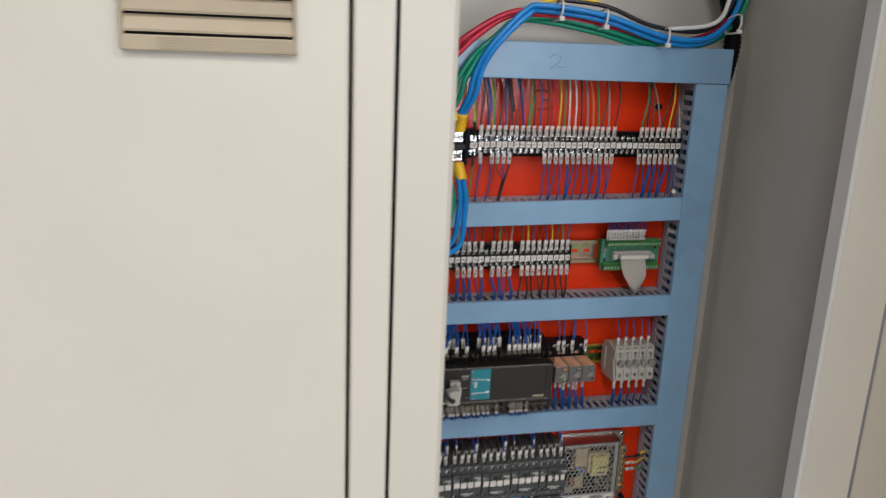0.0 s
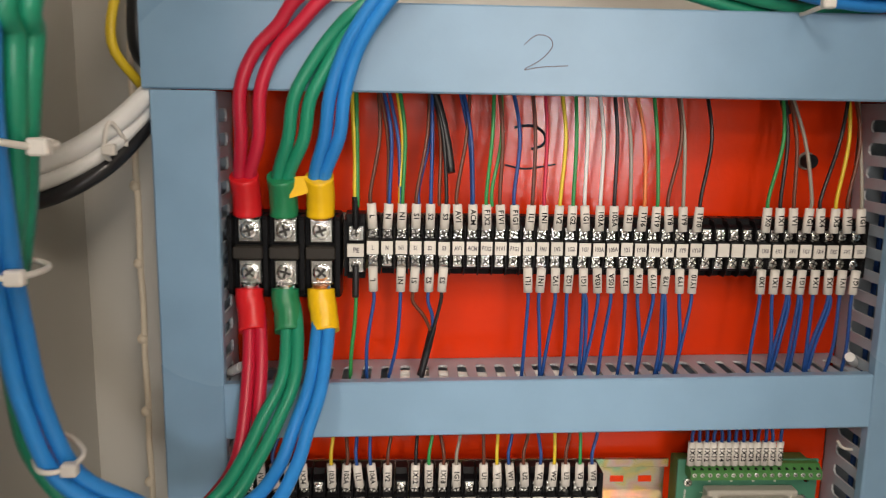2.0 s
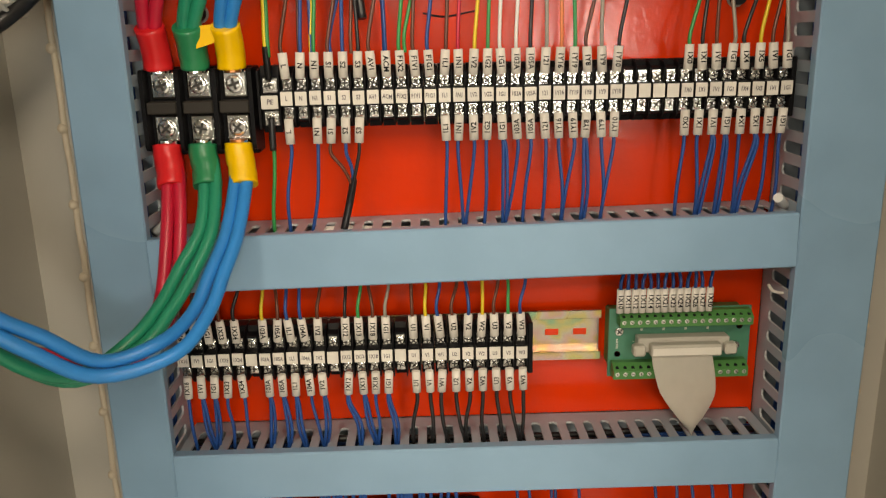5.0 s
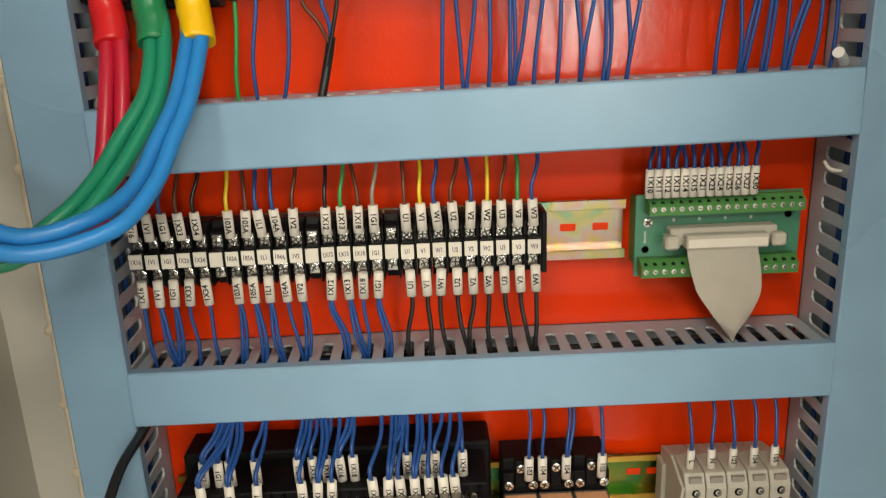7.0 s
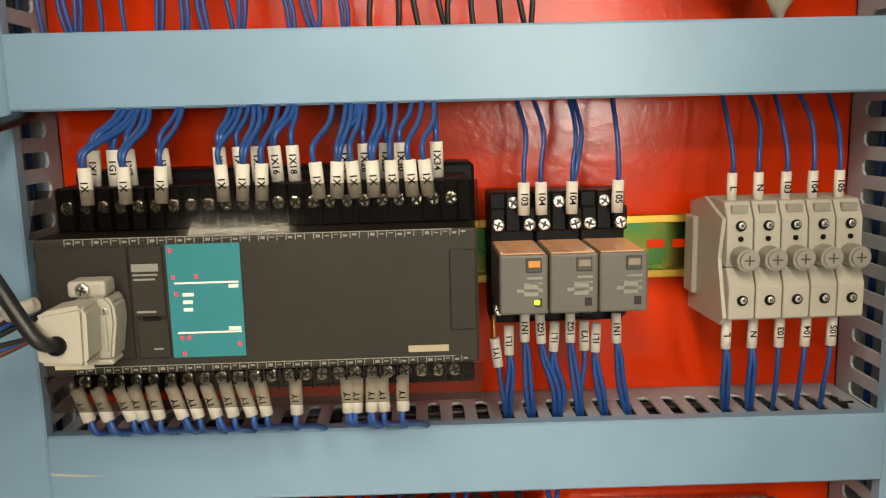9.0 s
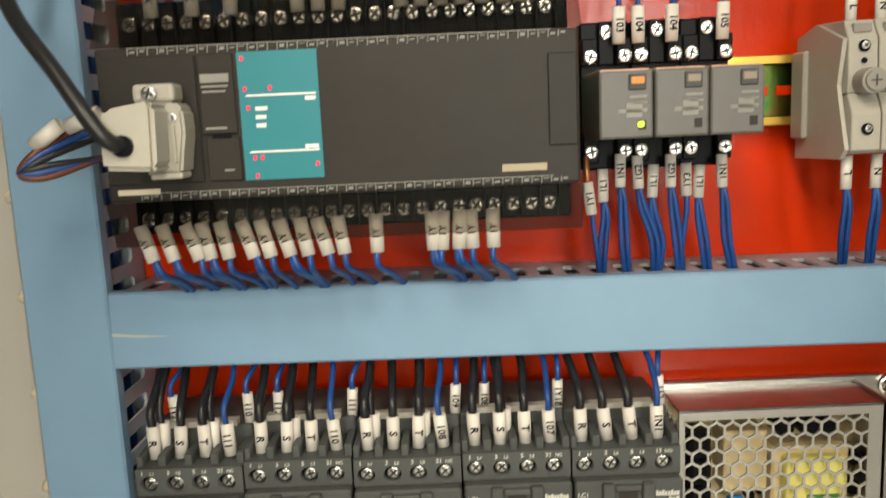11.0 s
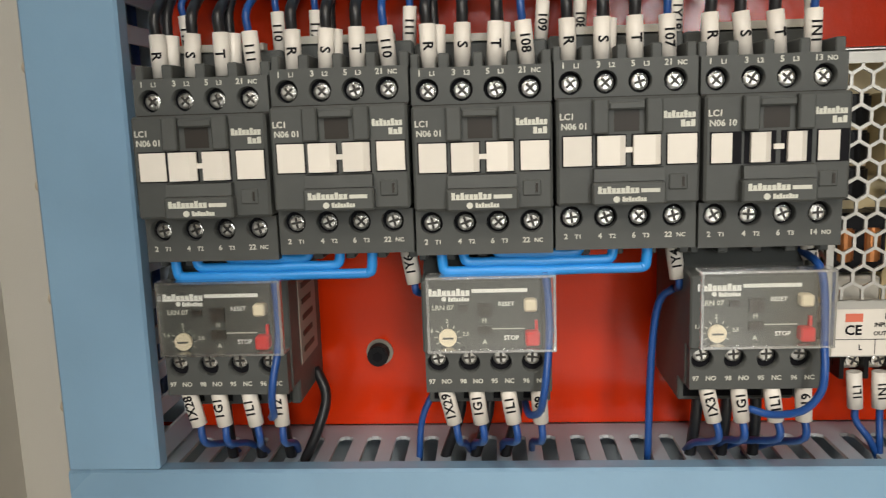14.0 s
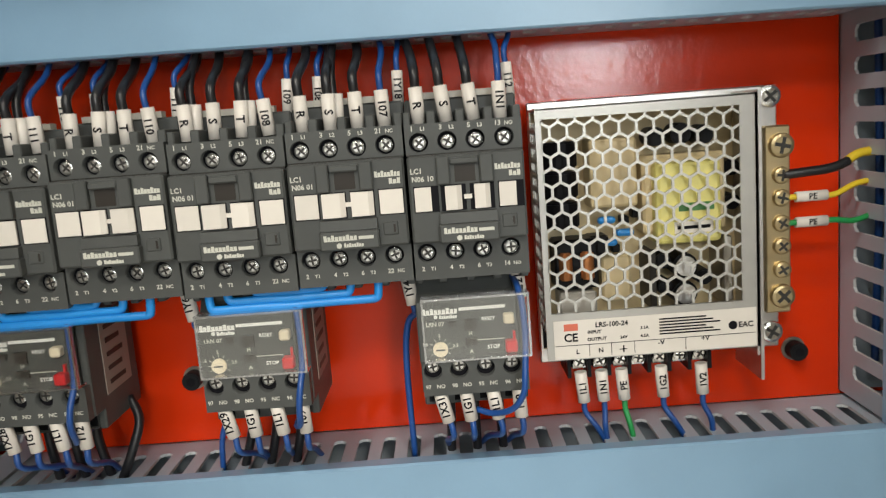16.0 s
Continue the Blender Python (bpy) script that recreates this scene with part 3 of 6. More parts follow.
# ---- bolts ----
def bolt(x, z):
    b = thing("plate_bolt", (x, 0, z), "black socket-head bolt with a pale washer", "bolt", "plate bolts")
    part("washer", cyl(bmesh.new(), (x, PY - 0.0007, z), 0.0057, 0.0014, n=24, bev=0.0003), WASHER, b)
    bm = bmesh.new()
    cyl(bm, (x, PY - 0.0045, z), 0.0044, 0.007, n=20, bev=0.0006)
    part("head", bm, DARK, b)
    part("socket", cyl(bmesh.new(), (x, PY - 0.00805, z), 0.0023, 0.0003, n=6), INK_SHADE, b)


for q in ((0.3578, 1.4735), (0.0303, 1.4706), (0.078, 0.8407), (0.3675, 0.8332)):
    bolt(*q)

# ---- terminal strips ----
def strip_parts(w):
    bm = bmesh.new()
    prof = [(-0.0035, -0.018), (-0.0145, -0.018), (-0.0165, -0.0145), (-0.0215, -0.013), (-0.0215, -0.0045), (-0.0275, -0.0038), (-0.0275, 0.0045), (-0.0215, 0.0052), (-0.0215, 0.013), (-0.0165, 0.0145), (-0.0145, 0.018), (-0.0035, 0.018)]
    prism(bm, prof, "x", -w * 0.42, w * 0.42)
    wall = [(-0.0035, -0.0172), (-0.022, -0.0172), (-0.0265, -0.014), (-0.0265, -0.006), (-0.0285, -0.005), (-0.0285, 0.0055), (-0.0265, 0.0065), (-0.0265, 0.014), (-0.022, 0.0172), (-0.0035, 0.0172)]
    prism(bm, wall, "x", w * 0.42, w * 0.5)
    body = bpy.data.meshes.new("terminal")
    bm.to_mesh(body)
    bm.free()
    body.materials.append(BLACK)
    bm = box(bmesh.new(), -w * 0.34, w * 0.34, -0.0229, -0.0214, 0.0050, 0.0122, 0.0003)
    clamp = bpy.data.meshes.new("clamp_plate")
    bm.to_mesh(clamp)
    bm.free()
    clamp.materials.append(CHROME)
    bm = box(bmesh.new(), -w * 0.41, w * 0.41, -0.0296, -0.0286, -0.0037, 0.0043, 0.0002)
    card = bpy.data.meshes.new("marker_card")
    bm.to_mesh(card)
    bm.free()
    card.materials.append(CARD)
    return body, clamp, card


def sub(name, me, parent, x, y, z, label=""):
    o = new(name, me)
    o.parent = parent
    OFF[o] = OFF.get(parent, Vector((0, 0, 0)))
    o.location = Vector((x, y, z)) - OFF[o]
    return tagged(o, label)


def terminal_strip(x0, pitch, count, zc, marks, label):
    st = thing("terminal_strip", (x0, 0, zc), label, "terminal strip")
    body, clamp, card = strip_parts(pitch)
    for i in range(count):
        x = x0 + i * pitch
        t = sub("terminal", body, st, x, 0, zc)
        OFF[t] = Vector((x, 0, zc))
        for s in (1, -1):
            o = sub("clamp_plate", clamp, t, x, 0, zc if s > 0 else zc - 0.0171, "plated clamp")
            screw(SCREW_S, t, x + random.uniform(-0.0002, 0.0002), -0.0229, zc + s * 0.0083)
        c = sub("marker_card", card, t, x, random.uniform(-0.0003, 0.0), zc + random.uniform(-0.0003, 0.0003), "white marker card")
        if marks.get(i):
            o = letters(marks[i], x, -0.02995, zc + 0.0003, 0.0036, PEN, t, 0, 0.72, random.uniform(-8, 8))
    part("end_plate", box(bmesh.new(), x0 + (count - 0.45) * pitch, x0 + (count - 0.45) * pitch + 0.003, -0.024, -0.0035, zc - 0.017, zc + 0.018, 0.0006), BLACK, st)
    return st


Z1, X1, P1 = 1.4208, 0.0853, 0.00838
UP1 = {0: ("L", "brown"), 1: ("N", "blue"), 2: ("N1", "leaf"), 3: ("S1", "brown"), 4: ("S2", "blue"), 5: ("S3", "black"), 6: ("AV1", "brown"), 7: ("ACM", "blue"), 8: ("F1X2", "leaf"), 9: ("F1V1", "brown"), 10: ("F1G1", "blue"),
       11: ("1L1", "brown"), 12: ("1N1", "red"), 13: ("1V2", "yellow"), 14: ("1G2", "leaf"), 15: ("1G1", "white"), 16: ("103A", "white"), 17: ("105A", "black"), 18: ("121", "grey"), 19: ("1Y16", "orange"), 20: ("1Y19", "leaf"), 21: ("1Y8", "brown"),
       22: ("1Y9", "grey"), 23: ("1Y10", "black"), 28: ("1X0", "leaf"), 29: ("1X1", "black"), 30: ("1V1", "brown"), 31: ("1G1", "grey"), 32: ("1X4", "black"), 33: ("1X5", "yellow"), 34: ("1V1", "brown"), 35: ("1G1", "grey")}
terminal_strip(X1, P1, 36, Z1, {i: v[0] for i, v in UP1.items()}, "long black screw terminal strip with white marker cards")
GATHER1 = {0: 0.087, 1: 0.089, 2: 0.099, 3: 0.118, 4: 0.119, 5: 0.118, 6: 0.142, 7: 0.136, 8: 0.156, 9: 0.158, 10: 0.166, 28: 0.330, 29: 0.331, 30: 0.333, 31: 0.3335, 32: 0.372, 33: 0.371, 34: 0.374, 35: 0.376, 21: 0.2655, 22: 0.2665, 23: 0.283}
for i, (text, colour) in UP1.items():
    x = X1 + i * P1
    tb_wire(SLEEVE_TB, x, -0.0275, Z1 + 0.0115, 1, text, colour, GATHER1.get(i, x + random.uniform(-0.005, 0.002)), 1.520, -0.012, r=0.00114, group="wires of the upper terminal strip")
for a, b, c in ((0.0975, 0.101, "yellow"), (0.118, 0.112, "blue"), (0.119, 0.124, "brown"), (0.134, 0.143, "blue"), (0.160, 0.155, "leaf"), (0.092, 0.101, "blue"), (0.087, 0.094, "brown")):
    wire([(b, -0.0275, Z1 + 0.025), (b, -0.026, Z1 + 0.036), (0.5 * (a + b) + 0.003, -0.018, 1.485), (a, -0.012, 1.52)], c, 0.0011, "", "wires of the upper terminal strip")
wire([(0.115, -0.012, 1.525), (0.1235, -0.015, 1.503), (0.1285, -0.018, 1.482), (0.131, -0.022, 1.465)], "black", 0.0027, "black cable jacket with cores spreading out of it")
wire([(0.329, -0.012, 1.525), (0.3305, -0.013, 1.512), (0.333, -0.015, 1.502)], "black", 0.0024, "black cable jacket with cores spreading out of it")
for i in [0, 2, 3, 4, 5] + list(range(11, 24)) + list(range(28, 36)):
    text = UP1[i][0]
    x = X1 + i * P1
    colour = {3: "brown", 5: "black"}.get(i, "blue")
    ex = 0.111 if i in (3, 4, 5) else slot_near(x - 0.003)
    ez = 1.366 if i in (3, 4) else 1.334
    tb_wire(SLEEVE_TB, x, -0.0275, Z1 - 0.0115, -1, text, colour, ex if i not in (3, 4) else 0.1215, ez, -0.024, twin=i in (15, 21, 30, 31, 33), group="wires of the upper terminal strip")
wire([(0.1215, -0.024, 1.372), (0.1185, -0.024, 1.358), (0.1135, -0.026, 1.338)], "black", 0.0024, "black cable jacket dropping into the duct")

# earth terminal beside the strip
pe = thing("earth_terminal", (0.0742, 0, Z1), "black screw terminal with a pale earth marker card", "terminal")
bm = bmesh.new()
prism(bm, [(-0.0035, Z1 - 0.020), (-0.020, Z1 - 0.020), (-0.022, Z1 - 0.015), (-0.022, Z1 + 0.014), (-0.020, Z1 + 0.019), (-0.0035, Z1 + 0.019)], "x", 0.0695, 0.0803)
prism(bm, [(-0.0035, Z1 - 0.020), (-0.0285, Z1 - 0.017), (-0.0285, Z1 + 0.0165), (-0.0035, Z1 + 0.019)], "x", 0.0685, 0.0697)
part("body", bm, BLACK, pe)
part("marker_card", box(bmesh.new(), 0.0703, 0.0800, -0.0290, -0.0270, Z1 - 0.0055, Z1 + 0.0022, 0.0002), CARD, pe)
letters("PE", 0.0756, -0.0293, Z1 - 0.0015, 0.0042, PEN, pe, 0, 0.9, 5)
for s in (0.0078, -0.0112):
    part("clamp_plate", box(bmesh.new(), 0.0708, 0.0797, -0.0243, -0.022, Z1 + s - 0.0044, Z1 + s + 0.0044, 0.0004), CHROME, pe)
    screw(SCREW_S, pe, 0.0752, -0.0243, Z1 + s)
for s, c in ((1, "yellow"), (1, "leaf"), (-1, "leaf")):
    d = 0.0011 if c == "leaf" else -0.0004
    if s > 0:
        wire([(0.0752 + d, -0.027, Z1 + 0.024), (0.0752 + d, -0.027, Z1 + 0.036), (0.0748 + d, -0.022, 1.478), (0.0725 + 2 * d, -0.014, 1.522)], c, 0.0013, "yellow-green earth conductor half, " + c)
    else:
        wire([(0.0744 + d, -0.026, Z1 - 0.027), (0.0735 + d, -0.026, Z1 - 0.045), (0.0712 + d, -0.026, Z1 - 0.066), (0.0705 + d, -0.024, 1.338)], c, 0.0012, "green and yellow earth wire half, " + c)
    wire([(0.0752, -0.026, Z1 + s * 0.011), (0.0752, -0.0268, Z1 + s * 0.018), (0.0750, -0.027, Z1 + s * 0.030)], "black", 0.0021, "black heat-shrink end on the earth wire")

# ---- main power terminals ----
block = thing("power_terminal_block", (0.034, 0, 1.4175), "three-pole black power terminal block with plated screw clamps", "terminal block")
bm = bmesh.new()
box(bm, 0.0012, 0.0660, -0.020, -0.0035, 1.3885, 1.4400, 0.0012)
for xb in (0.0012, 0.0218, 0.0430, 0.0638):
    prism(bm, [(-0.012, 1.3895), (-0.029, 1.3925), (-0.0305, 1.3955), (-0.0305, 1.4370), (-0.029, 1.4390), (-0.012, 1.4395)], "x", xb, xb + 0.0024)
part("body", bm, BLACK, block)
for xc in (0.0125, 0.0335, 0.0547):
    part("bridge", box(bmesh.new(), xc - 0.0088, xc + 0.0088, -0.0295, -0.019, 1.4135, 1.4208, 0.0008), CHAR, block)
    for zc in (1.4300, 1.4048):
        part("clamp_plate", box(bmesh.new(), xc - 0.0071, xc + 0.0071, -0.0232, -0.0195, zc - 0.0078, zc + 0.0078, 0.0011, 2), CHROME, block, "plated square clamp")
        screw(SCREW_L, block, xc, -0.0232, zc)
        part("lug", box(bmesh.new(), xc - 0.0062, xc + 0.0062, -0.0255, -0.0228, zc + (0.0062 if zc > 1.42 else -0.0105), zc + (0.0105 if zc > 1.42 else -0.0062), 0.0008), CHROME, block)

# ---- power cables ----
JOINT = {"red": 0.0125, "green": 0.0335, "skyblue": 0.0547}
RAD = 0.0037
UPC = {"red": [[(0.0105, 1.462, -0.036), (0.0140, 1.484, -0.046), (0.0150, 1.510, -0.050), (0.0230, 1.530, -0.0505), (0.0360, 1.544, -0.0515), (0.0520, 1.562, -0.055), (0.105, 1.592, -0.055)], [(0.0160, 1.462, -0.036), (0.0235, 1.484, -0.046), (0.0258, 1.510, -0.050), (0.0340, 1.530, -0.0505), (0.0470, 1.5445, -0.0515), (0.0650, 1.562, -0.053), (0.108, 1.589, -0.051)]],
       "green": [[(0.0320, 1.462, -0.036), (0.0395, 1.484, -0.046), (0.0435, 1.506, -0.050), (0.0530, 1.524, -0.0505), (0.0665, 1.542, -0.0515), (0.0810, 1.555, -0.054), (0.115, 1.580, -0.048)], [(0.0375, 1.462, -0.036), (0.0480, 1.484, -0.046), (0.0525, 1.506, -0.050), (0.0620, 1.524, -0.0505), (0.0730, 1.542, -0.0515), (0.0870, 1.557, -0.053), (0.117, 1.583, -0.044)]],
       "skyblue": [[(0.0525, 1.462, -0.036), (0.0598, 1.486, -0.048), (0.0630, 1.507, -0.053), (0.0690, 1.526, -0.055), (0.0770, 1.542, -0.058), (0.0925, 1.563, -0.061), (0.125, 1.596, -0.062)], [(0.0580, 1.462, -0.036), (0.0678, 1.486, -0.048), (0.0708, 1.507, -0.053), (0.0760, 1.526, -0.055), (0.0838, 1.542, -0.058), (0.0985, 1.561, -0.061), (0.128, 1.590, -0.062)]]}
BUN = {"red": [(0.165, 1.597, -0.05), (0.237, 1.587, -0.05), (0.300, 1.572, -0.045), (0.36, 1.566, -0.035), (0.42, 1.585, -0.025), (0.455, 1.625, -0.015), (0.47, 1.70, -0.01)],
       "green": [(0.165, 1.589, -0.043), (0.237, 1.578, -0.045), (0.310, 1.562, -0.042), (0.365, 1.562, -0.032), (0.43, 1.580, -0.025), (0.467, 1.625, -0.015), (0.478, 1.70, -0.01)],
       "skyblue": [(0.150, 1.603, -0.06), (0.237, 1.594, -0.06), (0.324, 1.571, -0.058), (0.385, 1.570, -0.05), (0.425, 1.592, -0.04), (0.450, 1.628, -0.025), (0.462, 1.70, -0.015)]}
DOWNC = {
    "red": [
        [(0.0133, 1.38, -0.0335), (0.0155, 1.35, -0.052), (0.013, 1.312, -0.07), (0.004, 1.296, -0.086), (-0.0109, 1.2891, -0.098), (-0.0419, 1.3076, -0.122), (-0.0594, 1.3459, -0.14), (-0.0627, 1.3852, -0.147), (-0.06, 1.4354, -0.154), (-0.0569, 1.4662, -0.159), (-0.0525, 1.4957, -0.162), (-0.0478, 1.5243, -0.162), (-0.045, 1.5523, -0.158), (-0.04, 1.68, -0.11)],
        [(0.0193, 1.38, -0.0335), (0.0225, 1.35, -0.05), (0.02, 1.31, -0.068), (0.009, 1.29, -0.084), (-0.0145, 1.2842, -0.094), (-0.0455, 1.3021, -0.116), (-0.0636, 1.3437, -0.134), (-0.0667, 1.3832, -0.14), (-0.0642, 1.4342, -0.147), (-0.061, 1.4655, -0.152), (-0.0571, 1.4955, -0.155), (-0.0524, 1.5245, -0.155), (-0.0495, 1.5529, -0.151), (-0.046, 1.68, -0.1)],
    ],
    "green": [
        [(0.035, 1.38, -0.0335), (0.036, 1.352, -0.055), (0.0265, 1.3318, -0.072), (0.019, 1.316, -0.088), (0.008, 1.303, -0.106), (-0.0141, 1.2914, -0.122), (-0.0347, 1.3046, -0.138), (-0.057, 1.3359, -0.146), (-0.0642, 1.3707, -0.149), (-0.0621, 1.4036, -0.151), (-0.053, 1.4356, -0.155), (-0.0437, 1.4616, -0.158), (-0.035, 1.4961, -0.161), (-0.0321, 1.5247, -0.162), (-0.0302, 1.5526, -0.16), (-0.015, 1.68, -0.11)],
        [(0.041, 1.38, -0.0335), (0.043, 1.352, -0.056), (0.0354, 1.3315, -0.073), (0.0265, 1.315, -0.09), (0.014, 1.3, -0.108), (-0.0178, 1.2861, -0.117), (-0.0414, 1.3044, -0.131), (-0.0631, 1.3373, -0.139), (-0.0683, 1.3685, -0.142), (-0.0651, 1.4019, -0.144), (-0.0525, 1.4345, -0.148), (-0.0431, 1.4609, -0.151), (-0.0332, 1.496, -0.154), (-0.0283, 1.5251, -0.155), (-0.0237, 1.5536, -0.153), (-0.008, 1.68, -0.1)],
    ],
    "skyblue": [
        [(0.0537, 1.38, -0.0335), (0.0517, 1.35, -0.06), (0.0453, 1.331, -0.078), (0.0385, 1.3139, -0.095), (0.0265, 1.305, -0.115), (0.002, 1.3019, -0.13), (-0.018, 1.3199, -0.142), (-0.0405, 1.3383, -0.149), (-0.05, 1.3726, -0.155), (-0.0504, 1.4057, -0.16), (-0.0473, 1.4373, -0.165), (-0.0429, 1.4674, -0.169), (-0.0383, 1.4963, -0.172), (-0.0365, 1.5241, -0.172), (-0.0349, 1.5514, -0.169), (-0.026, 1.68, -0.12)],
        [(0.0602, 1.38, -0.0335), (0.0587, 1.35, -0.062), (0.0531, 1.3307, -0.08), (0.0474, 1.3137, -0.097), (0.035, 1.3, -0.118), (0.0026, 1.2961, -0.135), (-0.0209, 1.3145, -0.148), (-0.0472, 1.3394, -0.155), (-0.0557, 1.3745, -0.161), (-0.0564, 1.4069, -0.165), (-0.0529, 1.4381, -0.17), (-0.0478, 1.4677, -0.174), (-0.043, 1.4963, -0.176), (-0.0396, 1.5239, -0.176), (-0.0374, 1.551, -0.172), (-0.033, 1.68, -0.125)],
    ],
}


def bow_out(p):
    """The rising half of the loop stands out towards the door opening."""
    g = 1 - 0.14 * min(max((p[2] - 1.39) / 0.11, 0), 1) - 0.02 * min(max((p[2] - 1.30) / 0.09, 0), 1)
    return Vector((0.0646, -0.586, 1.508)).lerp(Vector(p), g) if p[0] < -0.02 else Vector(p)


for c, xj in JOINT.items():
    for k in (0, 1):
        s = -0.0025 if k == 0 else 0.0030
        p = [(xj + s * 0.4, -0.026, 1.4385)] + [(x, y, z) for x, z, y in UPC[c][k]] + [(bx, by + 0.006 * k, bz - 0.006 * k) for bx, bz, by in BUN[c]]
        wire(p, c, RAD, c.replace("sky", "bright ") + " power cable arching up from the terminal block", "power cables", n=12)
        q = [(xj + s * 0.4, -0.026, 1.3965)] + [bow_out((x, y, z)) for x, z, y in DOWNC[c][k]]
        wire(q, c, RAD, c.replace("sky", "bright ") + " power cable looping down and back up", "power cables", n=12)
    tape = {"red": "red", "green": "green", "skyblue": "yellow"}[c]
    for s, z in ((1, 1.4395), (-1, 1.3955)):
        end = thing("tape_wrap", (xj, -0.026, z), tape + " insulating tape wrapped round a cable end", "tape", "cable end wraps")
        bm = tube(bmesh.new(), [(xj, -0.0262, z), (xj + 0.0002, -0.0275, z + s * 0.006), (xj + (0.0005 if s > 0 else 0.002), -0.031, z + s * 0.014), (xj + (0.0005 if s > 0 else 0.0034), -0.0362, z + s * 0.0235)], 0.0083, 14, 5)
        for v in bm.verts:
            v.co += Vector(noise.noise_vector(v.co * 240)) * 0.0005
        part("wrap", bm, TAPE[tape], end)
        part("bare_end", cyl(bmesh.new(), (xj, -0.0262, z - s * 0.0012), 0.0048, 0.003, "z", 12), COPPER if tape == "yellow" else CHROME, end)
flap = thing("tape_flap", (0.0455, -0.036, 1.455), "loose yellow tape end sticking sideways", "tape")
bm = bmesh.new()
prism(bm, [(0.0385, 1.4505), (0.0490, 1.4535), (0.0490, 1.4635), (0.0395, 1.4625)], "y", -0.0380, -0.0375)
part("strip", bm, TAPE["yellow"], flap)


def cable_tie(ring, tail, label):
    t = thing("cable_tie", ring[0], label, "cable tie", "cable ties")
    part("band", tube(bmesh.new(), ring + [ring[0]], 0.0013, 6, 5), SLEEVE, t)
    x, y, z = tail
    part("head", box(bmesh.new(), x - 0.0035, x + 0.0035, y - 0.0025, y + 0.0025, z - 0.003, z + 0.003, 0.0008), SLEEVE, t)


for ring in ([(-0.0560, -0.149, 1.4915), (-0.0545, -0.164, 1.4905), (-0.0455, -0.1815, 1.4885), (-0.0360, -0.1785, 1.4865), (-0.0300, -0.164, 1.4840), (-0.0270, -0.150, 1.4840), (-0.0340, -0.146, 1.4860), (-0.0520, -0.146, 1.4905)],
             [(-0.0610, -0.141, 1.4365), (-0.0590, -0.162, 1.4360), (-0.0535, -0.1755, 1.4350), (-0.0450, -0.1735, 1.4340), (-0.0408, -0.163, 1.4335), (-0.0420, -0.146, 1.4330), (-0.0500, -0.140, 1.4345)],
             [(-0.0640, -0.131, 1.3470), (-0.0605, -0.146, 1.3460), (-0.0510, -0.1610, 1.3450), (-0.0415, -0.1590, 1.3450), (-0.0375, -0.149, 1.3470), (-0.0440, -0.139, 1.3490), (-0.0560, -0.129, 1.3490)]):
    ring = [tuple(bow_out(p)) for p in ring]
    head = ring[4] if len(ring) > 7 else ring[3]
    cable_tie(ring, (head[0] + 0.002, head[1], head[2]), "white nylon tie round the looped power cables")
for x, z in ((0.170, 1.598), (0.232, 1.590), (0.322, 1.570), (0.425, 1.592)):
    cable_tie([(x, -0.066, z - 0.012), (x + 0.002, -0.070, z), (x + 0.004, -0.062, z + 0.012), (x + 0.003, -0.036, z + 0.006), (x, -0.038, z - 0.012)], (x + 0.002, -0.068, z - 0.010), "white nylon tie round the upper cable bundle")
wire([(0.10, -0.030, 1.567), (0.15, -0.032, 1.583), (0.2, -0.034, 1.585), (0.26, -0.034, 1.575), (0.34, -0.05, 1.582), (0.40, -0.05, 1.592), (0.43, -0.03, 1.625), (0.445, -0.02, 1.70)], "white", 0.0030, "white cable lying behind the upper cable bundle", "power cables", n=10)
wire([(0.17, -0.05, 1.612), (0.24, -0.05, 1.606), (0.31, -0.05, 1.584), (0.39, -0.045, 1.582), (0.435, -0.03, 1.622), (0.45, -0.02, 1.70)], "black", 0.0030, "black cable lying along the upper cable bundle", "power cables", n=10)
wire([(0.14, -0.05, 1.604), (0.18, -0.05, 1.613), (0.22, -0.05, 1.612), (0.25, -0.045, 1.602)], "yellow", 0.0022, "yellow and green wire in the upper cable bundle", "power cables", n=8)
bm = tube(bmesh.new(), [(0.425, -0.01, 1.66), (0.440, -0.015, 1.615), (0.4520, -0.015, 1.57), (0.4500, -0.012, 1.53), (0.4450, -0.008, 1.505)], 0.0115, 12, 14)
conduit = thing("corrugated_conduit", (0.445, -0.01, 1.505), "black corrugated plastic conduit hanging at the plate's corner", "conduit")
part("tube", bm, BLACK, conduit)
for i in range(26):
    a = i / 25
    q = smooth_path([(0.425, -0.01, 1.66), (0.440, -0.015, 1.615), (0.4520, -0.015, 1.57), (0.4500, -0.012, 1.53), (0.4450, -0.008, 1.505)], 25)[int(a * 99)]
    part("rib", cyl(bmesh.new(), q, 0.0128, 0.0022, "z", 14), BLACK, conduit)
# white multi-core and its neighbours at the cabinet's left
for k, (c, r, off) in enumerate((("white", 0.0055, 0.0), ("white", 0.0042, 0.010), ("black", 0.0045, 0.019))):
    wire([(-0.022, -0.012, 1.533), (-0.036 - 0.2 * off, -0.03, 1.512 - off), (-0.055, -0.058, 1.487 - off), (-0.086, -0.066, 1.470 - off), (-0.12, -0.05, 1.468 - off)], c, r, c + " cable bending out from behind the top duct", "side cables", n=10)
wire([(-0.040, 0.0, 1.60), (-0.055, -0.02, 1.57), (-0.057, -0.035, 1.535), (-0.047, -0.02, 1.512)], "yellow", 0.0028, "yellow wire looping behind the top duct", "side cables", n=8)
